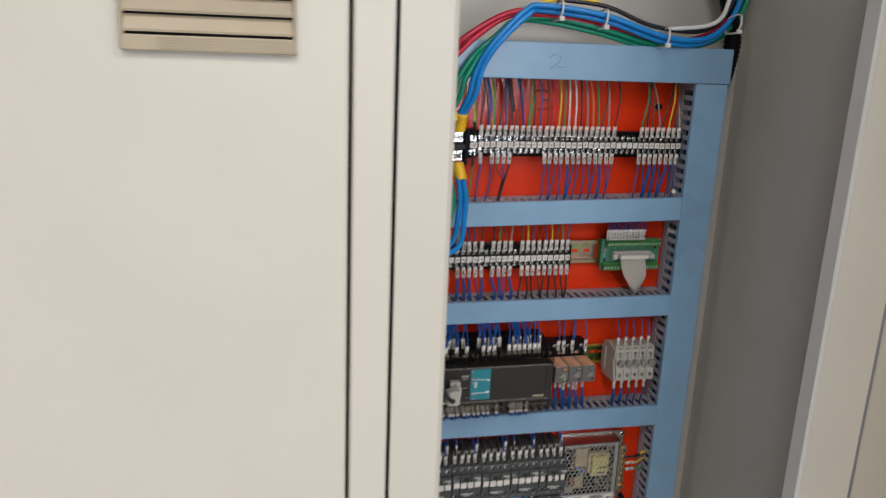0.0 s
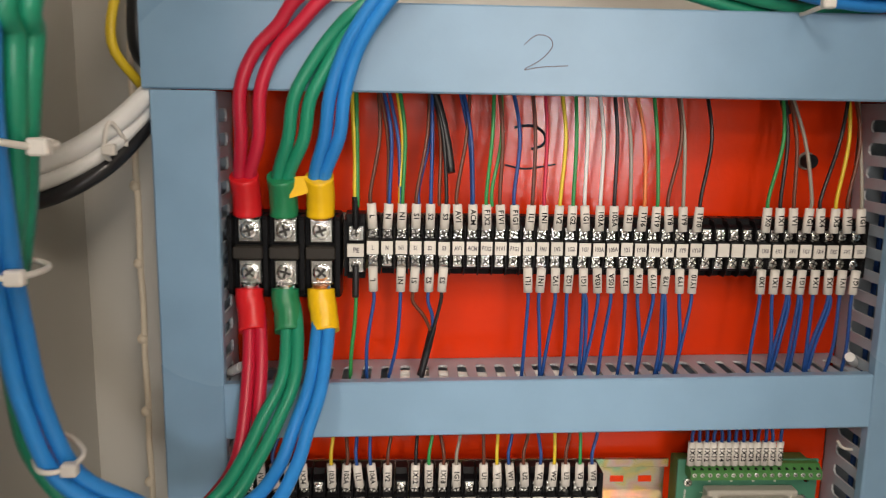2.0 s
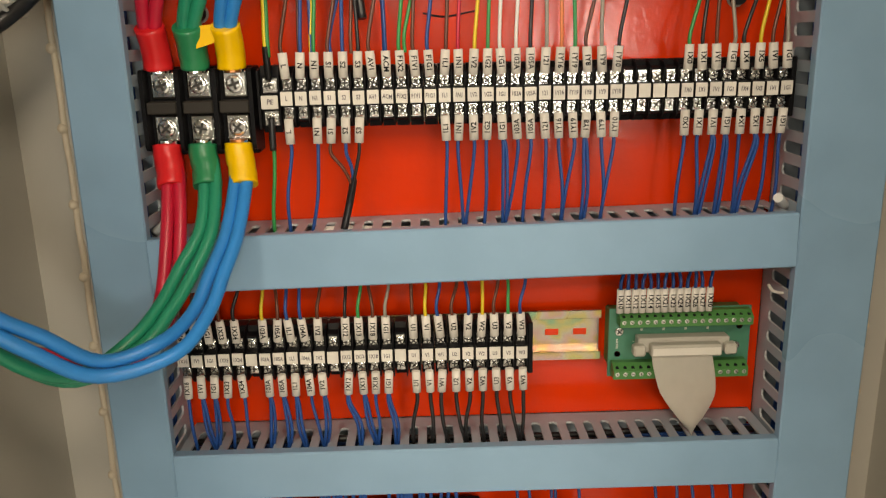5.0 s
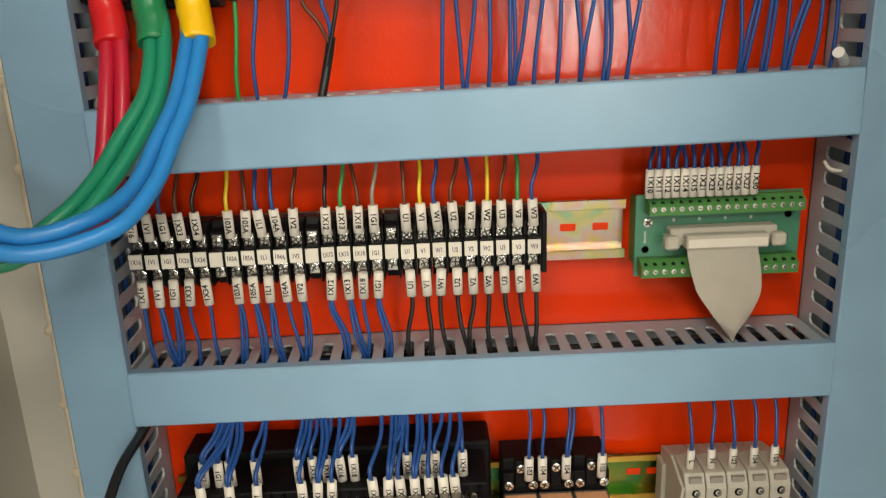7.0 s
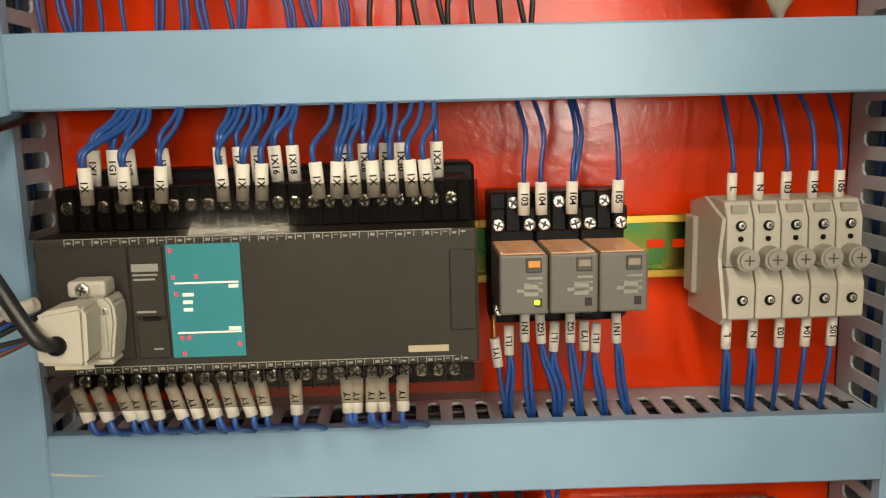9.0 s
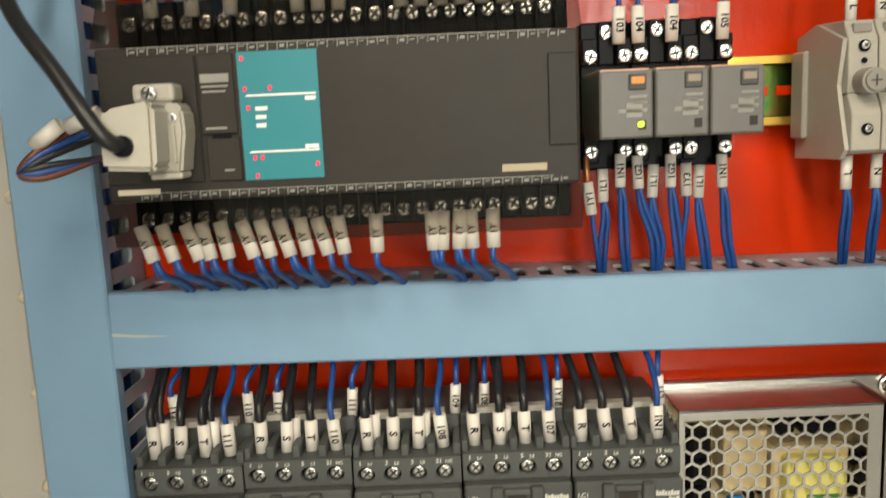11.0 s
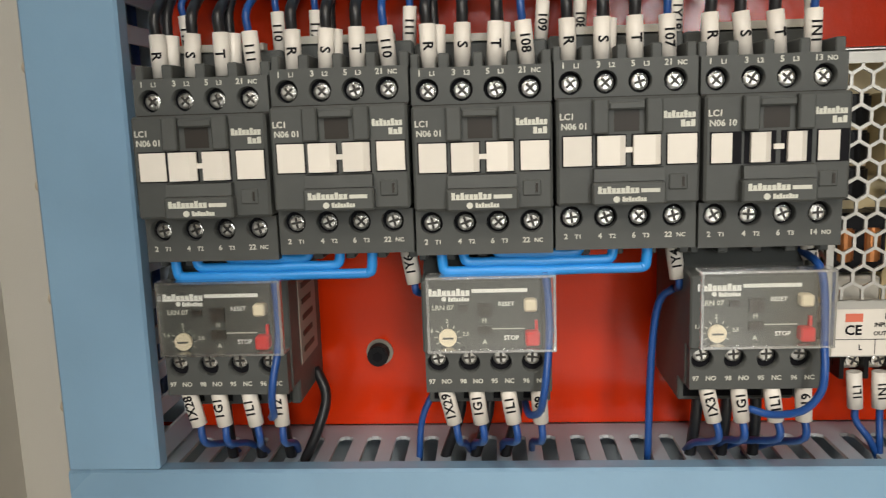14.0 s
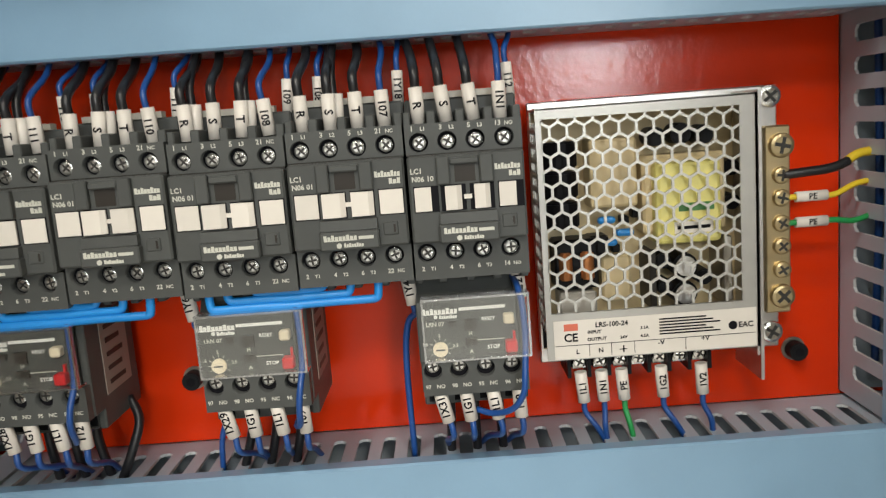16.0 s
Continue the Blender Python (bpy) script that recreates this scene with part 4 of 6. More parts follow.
wire([(-0.045, 0.0, 1.62), (-0.05, -0.01, 1.56), (-0.048, -0.012, 1.53), (-0.03, -0.012, 1.52)], "black", 0.0060, "black conduit behind the top duct", "side cables", n=10)
cable_tie([(-0.046, -0.052, 1.482), (-0.050, -0.064, 1.492), (-0.053, -0.064, 1.475), (-0.050, -0.045, 1.470)], (-0.050, -0.066, 1.478), "white nylon tie round the white cables")

stub = thing("cable_tie", (0.3862, -0.026, 1.296), "loose cream tie tail curling out of a duct slot", "cable tie", "cable ties")
part("tail", tube(bmesh.new(), [(0.3935, -0.026, 1.2935), (0.3880, -0.026, 1.2930), (0.3830, -0.0255, 1.2945), (0.3800, -0.025, 1.2985)], 0.0010, 6, 5), SLEEVE, stub)

# pencilled marks
two = [(0.1685, 1.5375), (0.175, 1.5425), (0.182, 1.5415), (0.184, 1.5365), (0.178, 1.5295), (0.169, 1.5240), (0.178, 1.5255), (0.193, 1.5265)]
mk = thing("pencil_number", (0.18, -0.044, 1.53), "pencilled figure on the top duct cover", "marking")
part("stroke", tube(bmesh.new(), [(x, -0.0439, z) for x, z in two], 0.00026, 5, 6), PEN, mk)
mk = thing("marker_number", (0.178, 0, 1.48), "black felt-pen figure on the orange plate", "marking")
part("stroke", tube(bmesh.new(), [(0.1712, PY + 0.0003, 1.4912), (0.1770, PY + 0.0002, 1.4926), (0.1840, PY + 0.0001, 1.4922), (0.1895, PY + 0.0, 1.4885), (0.1908, PY + 0.0, 1.4835), (0.1880, PY + 0.0001, 1.4800), (0.1822, PY + 0.0003, 1.4783)], 0.0009, 5, 6), INK_SHADE, mk)
part("stroke", tube(bmesh.new(), [(0.1659, PY + 0.0003, 1.4682), (0.1740, PY + 0.0002, 1.4664), (0.1818, PY + 0.0002, 1.4661), (0.1979, PY + 0.0004, 1.4690)], 0.0007, 5, 4), INK_SHADE, mk)

# ---- second terminal strip ----
Z2, X2, P2 = 1.2585, 0.0085, 0.0086
UP2 = {0: ("1X16", "brown"), 1: ("1V1", "brown"), 2: ("1G1", "blue"), 3: ("1X33", "brown"), 4: ("1X34", "black"), 6: ("103A", "yellow"), 7: ("105A", "brown"), 8: ("1L1", "blue"), 9: ("104A", "blue"), 10: ("1V2", "brown"), 12: ("1X12", "black"), 13: ("1X13", "leaf"),
       14: ("1X18", "brown"), 15: ("1G1", "grey"), 17: ("U1", "brown"), 18: ("V1", "yellow"), 19: ("W1", "blue"), 20: ("U2", "brown"), 21: ("V2", "blue"), 22: ("W2", "yellow"), 23: ("U3", "brown"), 24: ("V3", "leaf"), 25: ("W3", "blue")}
terminal_strip(X2, P2, 26, Z2, {i: v[0] for i, v in UP2.items()}, "black screw terminal strip with white marker cards")
for i, (text, colour) in UP2.items():
    x = X2 + i * P2
    tb_wire(SLEEVE_TB, x, -0.0275, Z2 + 0.0115, 1, text, colour, x + random.uniform(-0.006, 0.003), 1.322, -0.014, tilt=-6 if i in (8, 9, 19) else None, group="wires of the second terminal strip")
    down = "black" if i > 16 else "blue"
    tb_wire(SLEEVE_TB, x + 0.0008, -0.0275, Z2 - 0.0112, -1, text, down, slot_near(x + 0.003), 1.192, -0.026, r=0.0013 if i > 16 else 0.0011, twin=i in (1, 2, 6, 7, 8, 10, 12, 13, 15), group="wires of the second terminal strip")

# ---- ribbon-cable interface board ----
brd = thing("interface_board", (0.329, 0, 1.2575), "green circuit board with green screw terminals and a ribbon connector", "circuit board")
part("carrier", box(bmesh.new(), 0.284, 0.374, -0.0125, PY, 1.238, 1.277, 0.001), GREEN_TERM, brd, "green plastic carrier")
part("board", box(bmesh.new(), 0.2822, 0.3755, -0.0145, -0.0128, 1.2337, 1.2811, 0.0003), GREEN_PCB, brd)


def screw_bar(z0, z1, x0, x1, n, down, skip=()):
    bm = bmesh.new()
    zs = (z0, z1) if down else (z1, z0)
    prism(bm, [(-0.0145, zs[0]), (-0.0245, zs[0]), (-0.0250, zs[0] + (zs[1] - zs[0]) * 0.6), (-0.0195, zs[1]), (-0.0145, zs[1])], "x", x0, x1)
    bar = part("screw_terminal_bar", bm, GREEN_TERM, brd)
    for i in range(n):
        if i in skip:
            continue
        x = x0 + (i + 0.5) * (x1 - x0) / n
        screw(SCREW_DOT, bar, x, -0.0245, z0 + 0.0035 if down else z0 + 0.0042)
        part("wire_hole", cyl(bmesh.new(), (x, -0.0222, z1 - 0.0025 if down else z1 - 0.002), 0.0011, 0.0026, n=8), INK_SHADE, bar)


screw_bar(1.2715, 1.2805, 0.2871, 0.3728, 17, True)
screw_bar(1.2358, 1.2455, 0.2840, 0.3720, 17, True, (6, 7, 8, 9, 10, 11))
for x, z in ((0.2883, 1.2496), (0.3682, 1.2672)):
    part("hole", cyl(bmesh.new(), (x, -0.01455, z), 0.0017, 0.0004, n=14), ORANGE, brd)
    bm = bmesh.new()
    cyl(bm, (x, -0.0146, z), 0.0021, 0.0003, n=14)
    part("hole_ring", bm, DARK, brd)
for x, z in ((0.2890, 1.2655), (0.3660, 1.2540)):
    screw(SCREW_S, brd, x, -0.0146, z)
for x0, x1, z in ((0.296, 0.362, 1.2692), (0.298, 0.300, 1.258)):
    part("print_line", box(bmesh.new(), x0, x1, -0.01465, -0.0145, z, z + 0.00035), PALE, brd)
for i in range(4):
    part("print_mark", box(bmesh.new(), 0.303 + 0.0145 * i, 0.3045 + 0.0145 * i, -0.01465, -0.0145, 1.2655, 1.2672), PALE, brd)
for i in range(6):
    part("print_mark", box(bmesh.new(), 0.2872, 0.2886, -0.01465, -0.0145, 1.2535 + 0.0012 * i, 1.2542 + 0.0012 * i), PALE, brd)
bm = box(bmesh.new(), 0.2995, 0.3590, -0.0235, -0.0145, 1.2535, 1.2635, 0.0008)
box(bm, 0.3065, 0.3520, -0.0305, -0.0235, 1.2530, 1.2610, 0.0008)
con = part("ribbon_connector", bm, GREYPL, brd, "pale grey ribbon connector")
for x0, x1 in ((0.2955, 0.3035), (0.3545, 0.3625)):
    part("latch", box(bmesh.new(), x0, x1, -0.0290, -0.0215, 1.2528, 1.2602, 0.0012), GREYPL, con)
part("print_line", box(bmesh.new(), 0.3075, 0.3510, -0.0308, -0.0304, 1.2542, 1.2590), RIBBON, con)
# ribbon: rows of fine ribs that fan out and gather to a twist
rib = thing("ribbon_cable", (0.33, -0.03, 1.252), "flat pale grey ribbon cable folded and twisted into the duct", "cable")
bm = bmesh.new()
rows = []
N = 30
for j in range(25):
    a = j / 24
    w, v = max(0.0, (a - 0.42) / 0.58), max(0.0, (a - 0.44) / 0.56)
    xl = 0.3066 + 0.0050 * (min(a, 0.42) / 0.42) ** 1.6 + 0.0236 * w ** 1.12
    xr = 0.3455 + 0.0022 * math.sin(min(a / 0.4, 1.0) * 1.6) - 0.0122 * v ** 1.35
    row = []
    for i in range(2 * N + 1):
        u = i / (2 * N)
        y = -0.0305 - 0.0045 * math.sin(a * 3.0) - 0.0065 * math.sin(u * math.pi) * w + 0.004 * w * (u - 0.5) - (0.00022 if i % 2 else 0)
        if a > 0.8:
            y += (a - 0.8) * 0.03
        row.append(bm.verts.new((xl + (xr - xl) * u, y, 1.2545 - a * 0.0560 - 0.0015 * math.sin(u * math.pi) * w)))
    rows.append(row)
for p, q in zip(rows, rows[1:]):
    for i in range(2 * N):
        bm.faces.new((p[i], q[i], q[i + 1], p[i + 1])).smooth = True
fs = bmesh.ops.solidify(bm, geom=list(bm.faces), thickness=0.0007)
part("ribs", bm, RIBBON, rib)
for i, text in enumerate(("1X10", "1X11", "1X12", "1X13", "1X14", "1X15", "1X21", "1X23", "1X24", "1X25", "1X26", "1X27", "1X30")):
    x = 0.2866 + i * 0.00476
    tb_wire(SLEEVE_P, x, -0.0235, 1.2815, 1, text, "blue", x + (0.003 if i % 3 == 0 else -0.0015), 1.3185, -0.014, tilt=random.uniform(-1, 1), size=0.0044, group="wires of the interface board")

# ---- wires lying inside the ducts ----
for z0, cols in ((1.3265, ("white", "white", "blue", "black")), (1.1790, ("blue", "blue", "black", "blue")), (1.0010, ("blue", "black", "blue", "black")), (0.7930, ("black", "blue", "black", "blue"))):
    for k, col in enumerate(cols):
        pts = [(0.006 + 0.0536 * i, -0.010 - 0.0065 * k + random.uniform(-0.002, 0.002), z0 + 0.0035 * (k % 2) + random.uniform(-0.002, 0.003)) for i in range(8)]
        if col == "white":
            pts = [(0.094 + 0.024 * i, -0.012 - 0.010 * k + random.uniform(-0.002, 0.002), 1.3370 + random.uniform(-0.001, 0.001)) for i in range(8)]
        wire(pts, col, 0.0030 if col == "white" else 0.0018, col + " wire lying inside the slotted duct", "wires inside the ducts", n=6)
for z0 in (1.1760, 0.9980, 0.7790):
    for k in range(9):
        pts = [(0.004 + 0.0542 * i, -0.006 - 0.0038 * k + random.uniform(-0.002, 0.002), z0 + 0.010 + 0.0035 * (k % 3) + random.uniform(-0.002, 0.002)) for i in range(8)]
        wire(pts, ("black", "blue", "black")[k % 3], 0.0022, ("black", "blue", "black")[k % 3] + " wire lying inside the slotted duct", "wires inside the ducts", n=6)
for xc in (-0.018, 0.412):
    for k, col in enumerate(("blue", "black", "blue", "brown")):
        pts = [(xc + (0.010 - 0.006 * k if xc < 0 else -0.014 + 0.006 * k) + random.uniform(-0.003, 0.003), -0.012 - 0.006 * k, 0.83 + 0.084 * i) for i in range(9)]
        wire(pts, col, 0.0018, col + " wire rising inside the upright duct", "wires inside the ducts", n=6)
for x, z in ((0.3830, 1.3525), (0.0035, 1.3455)):
    e = thing("cable_end", (x, -0.024, z), "short white cable end poking out of the duct corner", "cable", "white cable ends")
    part("stub", tube(bmesh.new(), [(x + 0.005 * (1 if x > 0.1 else -1), -0.020, z - 0.004), (x, -0.026, z), (x - 0.004 * (1 if x > 0.1 else -1), -0.030, z + 0.003)], 0.0030, 10, 4), COL["white"], e)
sc = thing("cover_scuff", (0.013, -0.0438, 1.003), "pale scuff scratched into a duct cover", "scuff")
bm = bmesh.new()
prism(bm, [(0.0006, 1.0052), (0.010, 1.0042), (0.026, 1.0030), (0.012, 1.0030), (0.0006, 1.0040)], "y", -0.04395, -0.0437)
part("scratch", bm, PALE, sc)


# ---- programmable controller ----
PX0, PX1 = 0.0225, 0.1945
plc = thing("controller_module", (0.108, 0, 1.0945), "charcoal plastic programmable controller with a teal status label", "controller")
part("base", box(bmesh.new(), PX0 - 0.004, PX1 + 0.003, -0.030, -0.0035, 1.0475, 1.1410, 0.0015), BLACK, plc)
part("body", box(bmesh.new(), PX0, PX1, -0.083, -0.028, 1.0635, 1.1185, 0.0012, 2), CHAR, plc)
for s, z0, z1 in ((1, 1.1185, 1.1365), (-1, 1.0495, 1.0635)):
    lo, hi = (z0, z1) if s > 0 else (z1, z0)
    blk = part("terminal_block", box(bmesh.new(), PX0 + 0.002, PX1 - 0.001, -0.0650, -0.029, min(z0, z1), max(z0, z1), 0.0008), BLACK, plc)
    for i in range(23):
        x = PX0 + 0.0075 + i * 0.00705
        z = 0.5 * (z0 + z1) + s * 0.001
        screw(SCREW_S, blk, x, -0.0650, z)
        part("divider", box(bmesh.new(), x + 0.0031, x + 0.0039, -0.0695, -0.0645, min(z0, z1) + 0.001, max(z0, z1) - 0.0005), BLACK, blk)
    bm = bmesh.new()
    yt, ht = (-0.0736, hi) if s > 0 else (-0.0785, hi - 0.003)
    prism(bm, [(-0.0828, lo), (-0.0836, lo), (yt, ht), (yt + 0.0008, ht)], "x", PX0 - 0.001, PX1 + 0.001)
    cov = part("smoked_cover", bm, SMOKE, plc, "smoked clear terminal cover")
    cov.visible_shadow = False
    zt = 1.1170 if s > 0 else 1.0655
    bm = bmesh.new()
    for i in range(44):
        x = PX0 + 0.012 + i * 0.00355
        box(bm, x, x + 0.0003, -0.0833, -0.0828, zt - 0.0014, zt + 0.0010)
        box(bm, x + 0.0009, x + 0.0026, -0.0833, -0.0828, zt - 0.0007 + 0.0004 * (i % 3), zt + 0.0001 + 0.0003 * (i % 2))
    box(bm, PX0 + 0.012, PX1 - 0.010, -0.0833, -0.0828, zt + 0.0010, zt + 0.0013)
    part("terminal_print", bm, FAINT, plc, "pale printed terminal numbers too small to read")
lab = part("status_label", box(bmesh.new(), 0.0731, 0.1016, -0.0836, -0.0828, 1.0698, 1.1152), TEAL, plc, "teal status label")
bm = bmesh.new()
for z, x0, x1 in ((1.0995, 0.0755, 0.1005), (1.0795, 0.0755, 0.1005)):
    box(bm, x0, x1, -0.0839, -0.0835, z, z + 0.0007)
for x0, x1, z in ((0.0965, 0.1003, 1.0975), (0.0955, 0.1003, 1.0805), (0.0785, 0.0828, 1.0945), (0.0785, 0.0822, 1.0915), (0.0785, 0.0820, 1.0885)):
    box(bm, x0, x1, -0.0839, -0.0835, z, z + 0.0014)
part("label_print", bm, WHITE, lab, "white printed lines and bars")
for x, z, m in ((0.0749, 1.1128, RED_LED), (0.0753, 1.1022, RED_LED), (0.0842, 1.1023, RED_LED), (0.0760, 1.0955, RED_LED), (0.0771, 1.0778, RED_LED), (0.0798, 1.0778, RED_LED), (0.0995, 1.0748, RED_LED), (0.0775, 1.0713, RED_LED)):
    part("indicator", box(bmesh.new(), x - 0.0006, x + 0.0006, -0.0841, -0.0835, z - 0.0008, z + 0.0008, 0.0002), m, lab, "small lit indicator")
part("port_panel", box(bmesh.new(), 0.0590, 0.0718, -0.0842, -0.0825, 1.0868, 1.1150, 0.0004), CHAR, plc)
part("port_door", box(bmesh.new(), 0.0600, 0.0722, -0.0842, -0.0825, 1.0700, 1.0858, 0.0004), CHAR, plc)
part("left_panel", box(bmesh.new(), PX0 + 0.001, 0.0583, -0.0842, -0.0825, 1.0700, 1.1150, 0.0004), CHAR, plc)
part("port_slot", box(bmesh.new(), 0.0625, 0.0695, -0.0844, -0.0840, 1.0852, 1.0866), INK_SHADE, plc)
part("end_door", box(bmesh.new(), 0.1832, 0.1935, -0.0840, -0.0825, 1.0775, 1.1100, 0.0004), CHAR, plc)
bm = bmesh.new()
box(bm, 0.0598, 0.0700, -0.0845, -0.0841, 1.1050, 1.1080)
box(bm, 0.0600, 0.0695, -0.0845, -0.0841, 1.1033, 1.1040)
box(bm, 0.0602, 0.0685, -0.0845, -0.0841, 1.1015, 1.1022)
box(bm, 0.0605, 0.0680, -0.0845, -0.0841, 1.0885, 1.0893)
box(bm, 0.0660, 0.0695, -0.0845, -0.0841, 1.0735, 1.0742)
part("maker_mark", bm, FAINT, plc, "pale bars in place of the maker's mark")
part("model_plate", box(bmesh.new(), 0.1660, 0.1822, -0.0834, -0.0828, 1.0688, 1.0714), VENT, plc, "pale model plate")
part("model_plate", box(bmesh.new(), 0.0262, 0.0415, -0.0834, -0.0828, 1.0662, 1.0682), IVORY, plc, "pale model plate")

plug = thing("serial_plug", (0.053, -0.085, 1.078), "pale grey moulded serial plug screwed into the controller", "plug")
bm = prism(bmesh.new(), [(0.0335, 1.0765), (0.0500, 1.0755), (0.0512, 1.0770), (0.0520, 1.0965), (0.0505, 1.0985), (0.0360, 1.0962), (0.0335, 1.0940)], "y", -0.112, -0.095)
bmesh.ops.bevel(bm, geom=list(bm.edges), offset=0.0016, segments=2, affect="EDGES")
part("hood", bm, GREYPL, plug)
bm = prism(bmesh.new(), [(0.0420, 1.0740), (0.0550, 1.0738), (0.0558, 1.0800), (0.0572, 1.0880), (0.0568, 1.0955), (0.0540, 1.0988), (0.0430, 1.0988)], "y", -0.098, -0.0848)
bmesh.ops.bevel(bm, geom=list(bm.edges), offset=0.0011, segments=2, affect="EDGES")
part("shell", bm, GREYPL, plug)
part("thumb_nut", box(bmesh.new(), 0.0405, 0.0548, -0.0985, -0.088, 1.0984, 1.1046, 0.0014, 2), GREYPL, plug)
part("thumb_nut", box(bmesh.new(), 0.0440, 0.0553, -0.0985, -0.088, 1.0722, 1.0745, 0.0009, 2), GREYPL, plug)
screw(SCREW_M, plug, 0.0466, -0.0985, 1.1013)
screw(SCREW_DOT, plug, 0.0535, -0.098, 1.0930)
part("rib", box(bmesh.new(), 0.0530, 0.0540, -0.0992, -0.0975, 1.0775, 1.0905, 0.0003), GREYPL, plug)
part("cable_mouth", cyl(bmesh.new(), (0.0412, -0.1125, 1.0842), 0.0036, 0.0016, n=16), BLACK, plug)
wire([(0.0415, -0.110, 1.0840), (0.0365, -0.1165, 1.0880), (0.0225, -0.1120, 1.1080), (0.0060, -0.1030, 1.1290), (-0.0010, -0.0920, 1.1450), (0.0000, -0.0700, 1.1590), (0.0040, -0.0400, 1.1660), (0.006, -0.02, 1.175)], "black", 0.0028, "black signal cable looping from the serial plug into the duct", "signal cable", n=10)
for k, c in enumerate(("brown", "blue", "black")):
    wire([(0.030, -0.066, 1.0960 - 0.003 * k), (0.020, -0.080, 1.0935 - 0.003 * k), (0.006, -0.094, 1.0850 - 0.002 * k), (-0.002, -0.096, 1.0765), (0.006, -0.094, 1.0745 + 0.002 * k), (0.020, -0.082, 1.0800), (0.028, -0.068, 1.0835)], c, 0.0013, c + " spare core folded back beside the serial plug", "spare cores")
for x, z, tl in ((0.008, 1.0890, 55), (0.021, 1.0935, 70)):
    s = thing("spare_sleeve", (x, -0.094, z), "white sleeve slipped over spare cores", "sleeve", "spare sleeves")
    o = new("tube", SLEEVE_S[0])
    o.parent = s
    o.matrix_basis = Matrix.Rotation(radians(tl), 4, "Y") @ Matrix.Translation((0, 0, -0.006)) @ Matrix.Diagonal((1.2, 1.4, 0.9, 1))

BACK = (228, 278, 318, 402, 538, 588, 630, 678, 720, 850, 895, 945, 985, 1075)
BTEXT = ("1X1", "1G1", "1X3", "1X4", "1X11", "1X12", "1X14", "1X16", "1X18", "1X24", "1X26", "1X28", "1X30", "1X34")
FRONT = (238, 328, 412, 560, 605, 650, 788, 830, 875, 920, 965, 1012, 1050)
for row, zs, y in ((BACK, 1.1365, -0.0560), (FRONT, 1.1300, -0.0690)):
    for i, c in enumerate(row):
        x = 0.0356 + (c / 1.45 - 148) * 0.0002434
        text = BTEXT[i] if row is BACK else "1X"
        tb_wire(SLEEVE_TB, x, y, zs, 1, text, "blue", x + random.uniform(-0.003, 0.006) + (0.012 if i == 0 else 0), 1.174, -0.035, twin=i in (0, 1, 4, 7, 9), size=0.0040, r=0.0012, tilt=random.uniform(-5, 3), group="wires of the controller")
LOW = (95, 140, 190, 225, 265, 310, 350, 390, 435, 470, 515, 597, 715, 740, 775, 797, 845)
for i, c in enumerate(LOW):
    x = 0.193 + (c / 1.26 - 790) * 0.000228
    tb_wire(SLEEVE_TB, x - 0.003, -0.0690, 1.0540, -1, "1Y", "blue", slot_near(x + 0.006), 1.016, -0.033, r=0.0013, tilt=random.uniform(-19, -8) if i < 11 else random.uniform(-4, 4), twin=i in (0, 1, 3, 5, 7, 12, 14), size=0.0038, group="wires of the controller")


# ---- plug-in relays ----
def relay():
    r = thing("plug_in_relay", (0, 0, 0), "grey plug-in relay in a black socket on the rail", "relay", "plug-in relays")
    bm = box(bmesh.new(), -0.0105, 0.0105, -0.026, -0.0035, -0.031, 0.031, 0.0008)
    for x0, x1, z0, z1, y in ((-0.0105, -0.0038, 0.013, 0.024, -0.031), (-0.0032, 0.0035, 0.013, 0.031, -0.029), (0.0040, 0.0105, 0.013, 0.024, -0.031), (-0.0105, -0.0038, -0.028, -0.013, -0.031), (0.0040, 0.0105, -0.028, -0.013, -0.031)):
        box(bm, x0, x1, y, -0.02, z0, z1, 0.0006)
    socket = part("socket", bm, BLACK, r, "black relay socket")
    for x, z, y in ((-0.0071, 0.0165, -0.031), (0.0073, 0.0165, -0.031), (0.0001, 0.0265, -0.029), (-0.0071, -0.0230, -0.031), (0.0073, -0.0230, -0.031)):
        screw(SCREW_S, socket, x, y, z)
    part("case", box(bmesh.new(), -0.0103, 0.0103, -0.066, -0.027, -0.0172, 0.0085, 0.0010, 2), RELAYG, r)
    part("window", box(bmesh.new(), -0.0096, 0.0090, -0.0645, -0.030, 0.0083, 0.0090, 0.0002), ORWIN, r, "tinted brown window on top")
    part("flag_frame", box(bmesh.new(), 0.0008, 0.0075, -0.0668, -0.0655, 0.0010, 0.0070, 0.0004), GREYK, r)
    part("flag", box(bmesh.new(), 0.0016, 0.0068, -0.0672, -0.0660, 0.0030, 0.0060, 0.0003), DULLFLAG, r)
    bm = bmesh.new()
    box(bm, 0.0012, 0.0078, -0.0663, -0.0658, -0.0020, -0.0010)
    box(bm, 0.0022, 0.0078, -0.0663, -0.0658, -0.0042, -0.0034)
    box(bm, -0.0030, 0.0078, -0.0663, -0.0658, -0.0075, -0.0060)
    box(bm, 0.0000, 0.0060, -0.0663, -0.0658, -0.0092, -0.0035)
    part("print", bm, FAINT, r, "pale bars in place of small print")
    part("test_mark", box(bmesh.new(), 0.0045, 0.0075, -0.0663, -0.0658, -0.0140, -0.0105), CHAR, r)
    return r


ZR = 1.0953
R0 = relay()
for i, x in enumerate((0.2362, 0.2572)):
    copy_thing(R0, pose(x, 0, ZR))
R0.location = (0.2150, 0, ZR)
R0["label"] = "grey plug-in relay with its amber flag and green lamp lit"
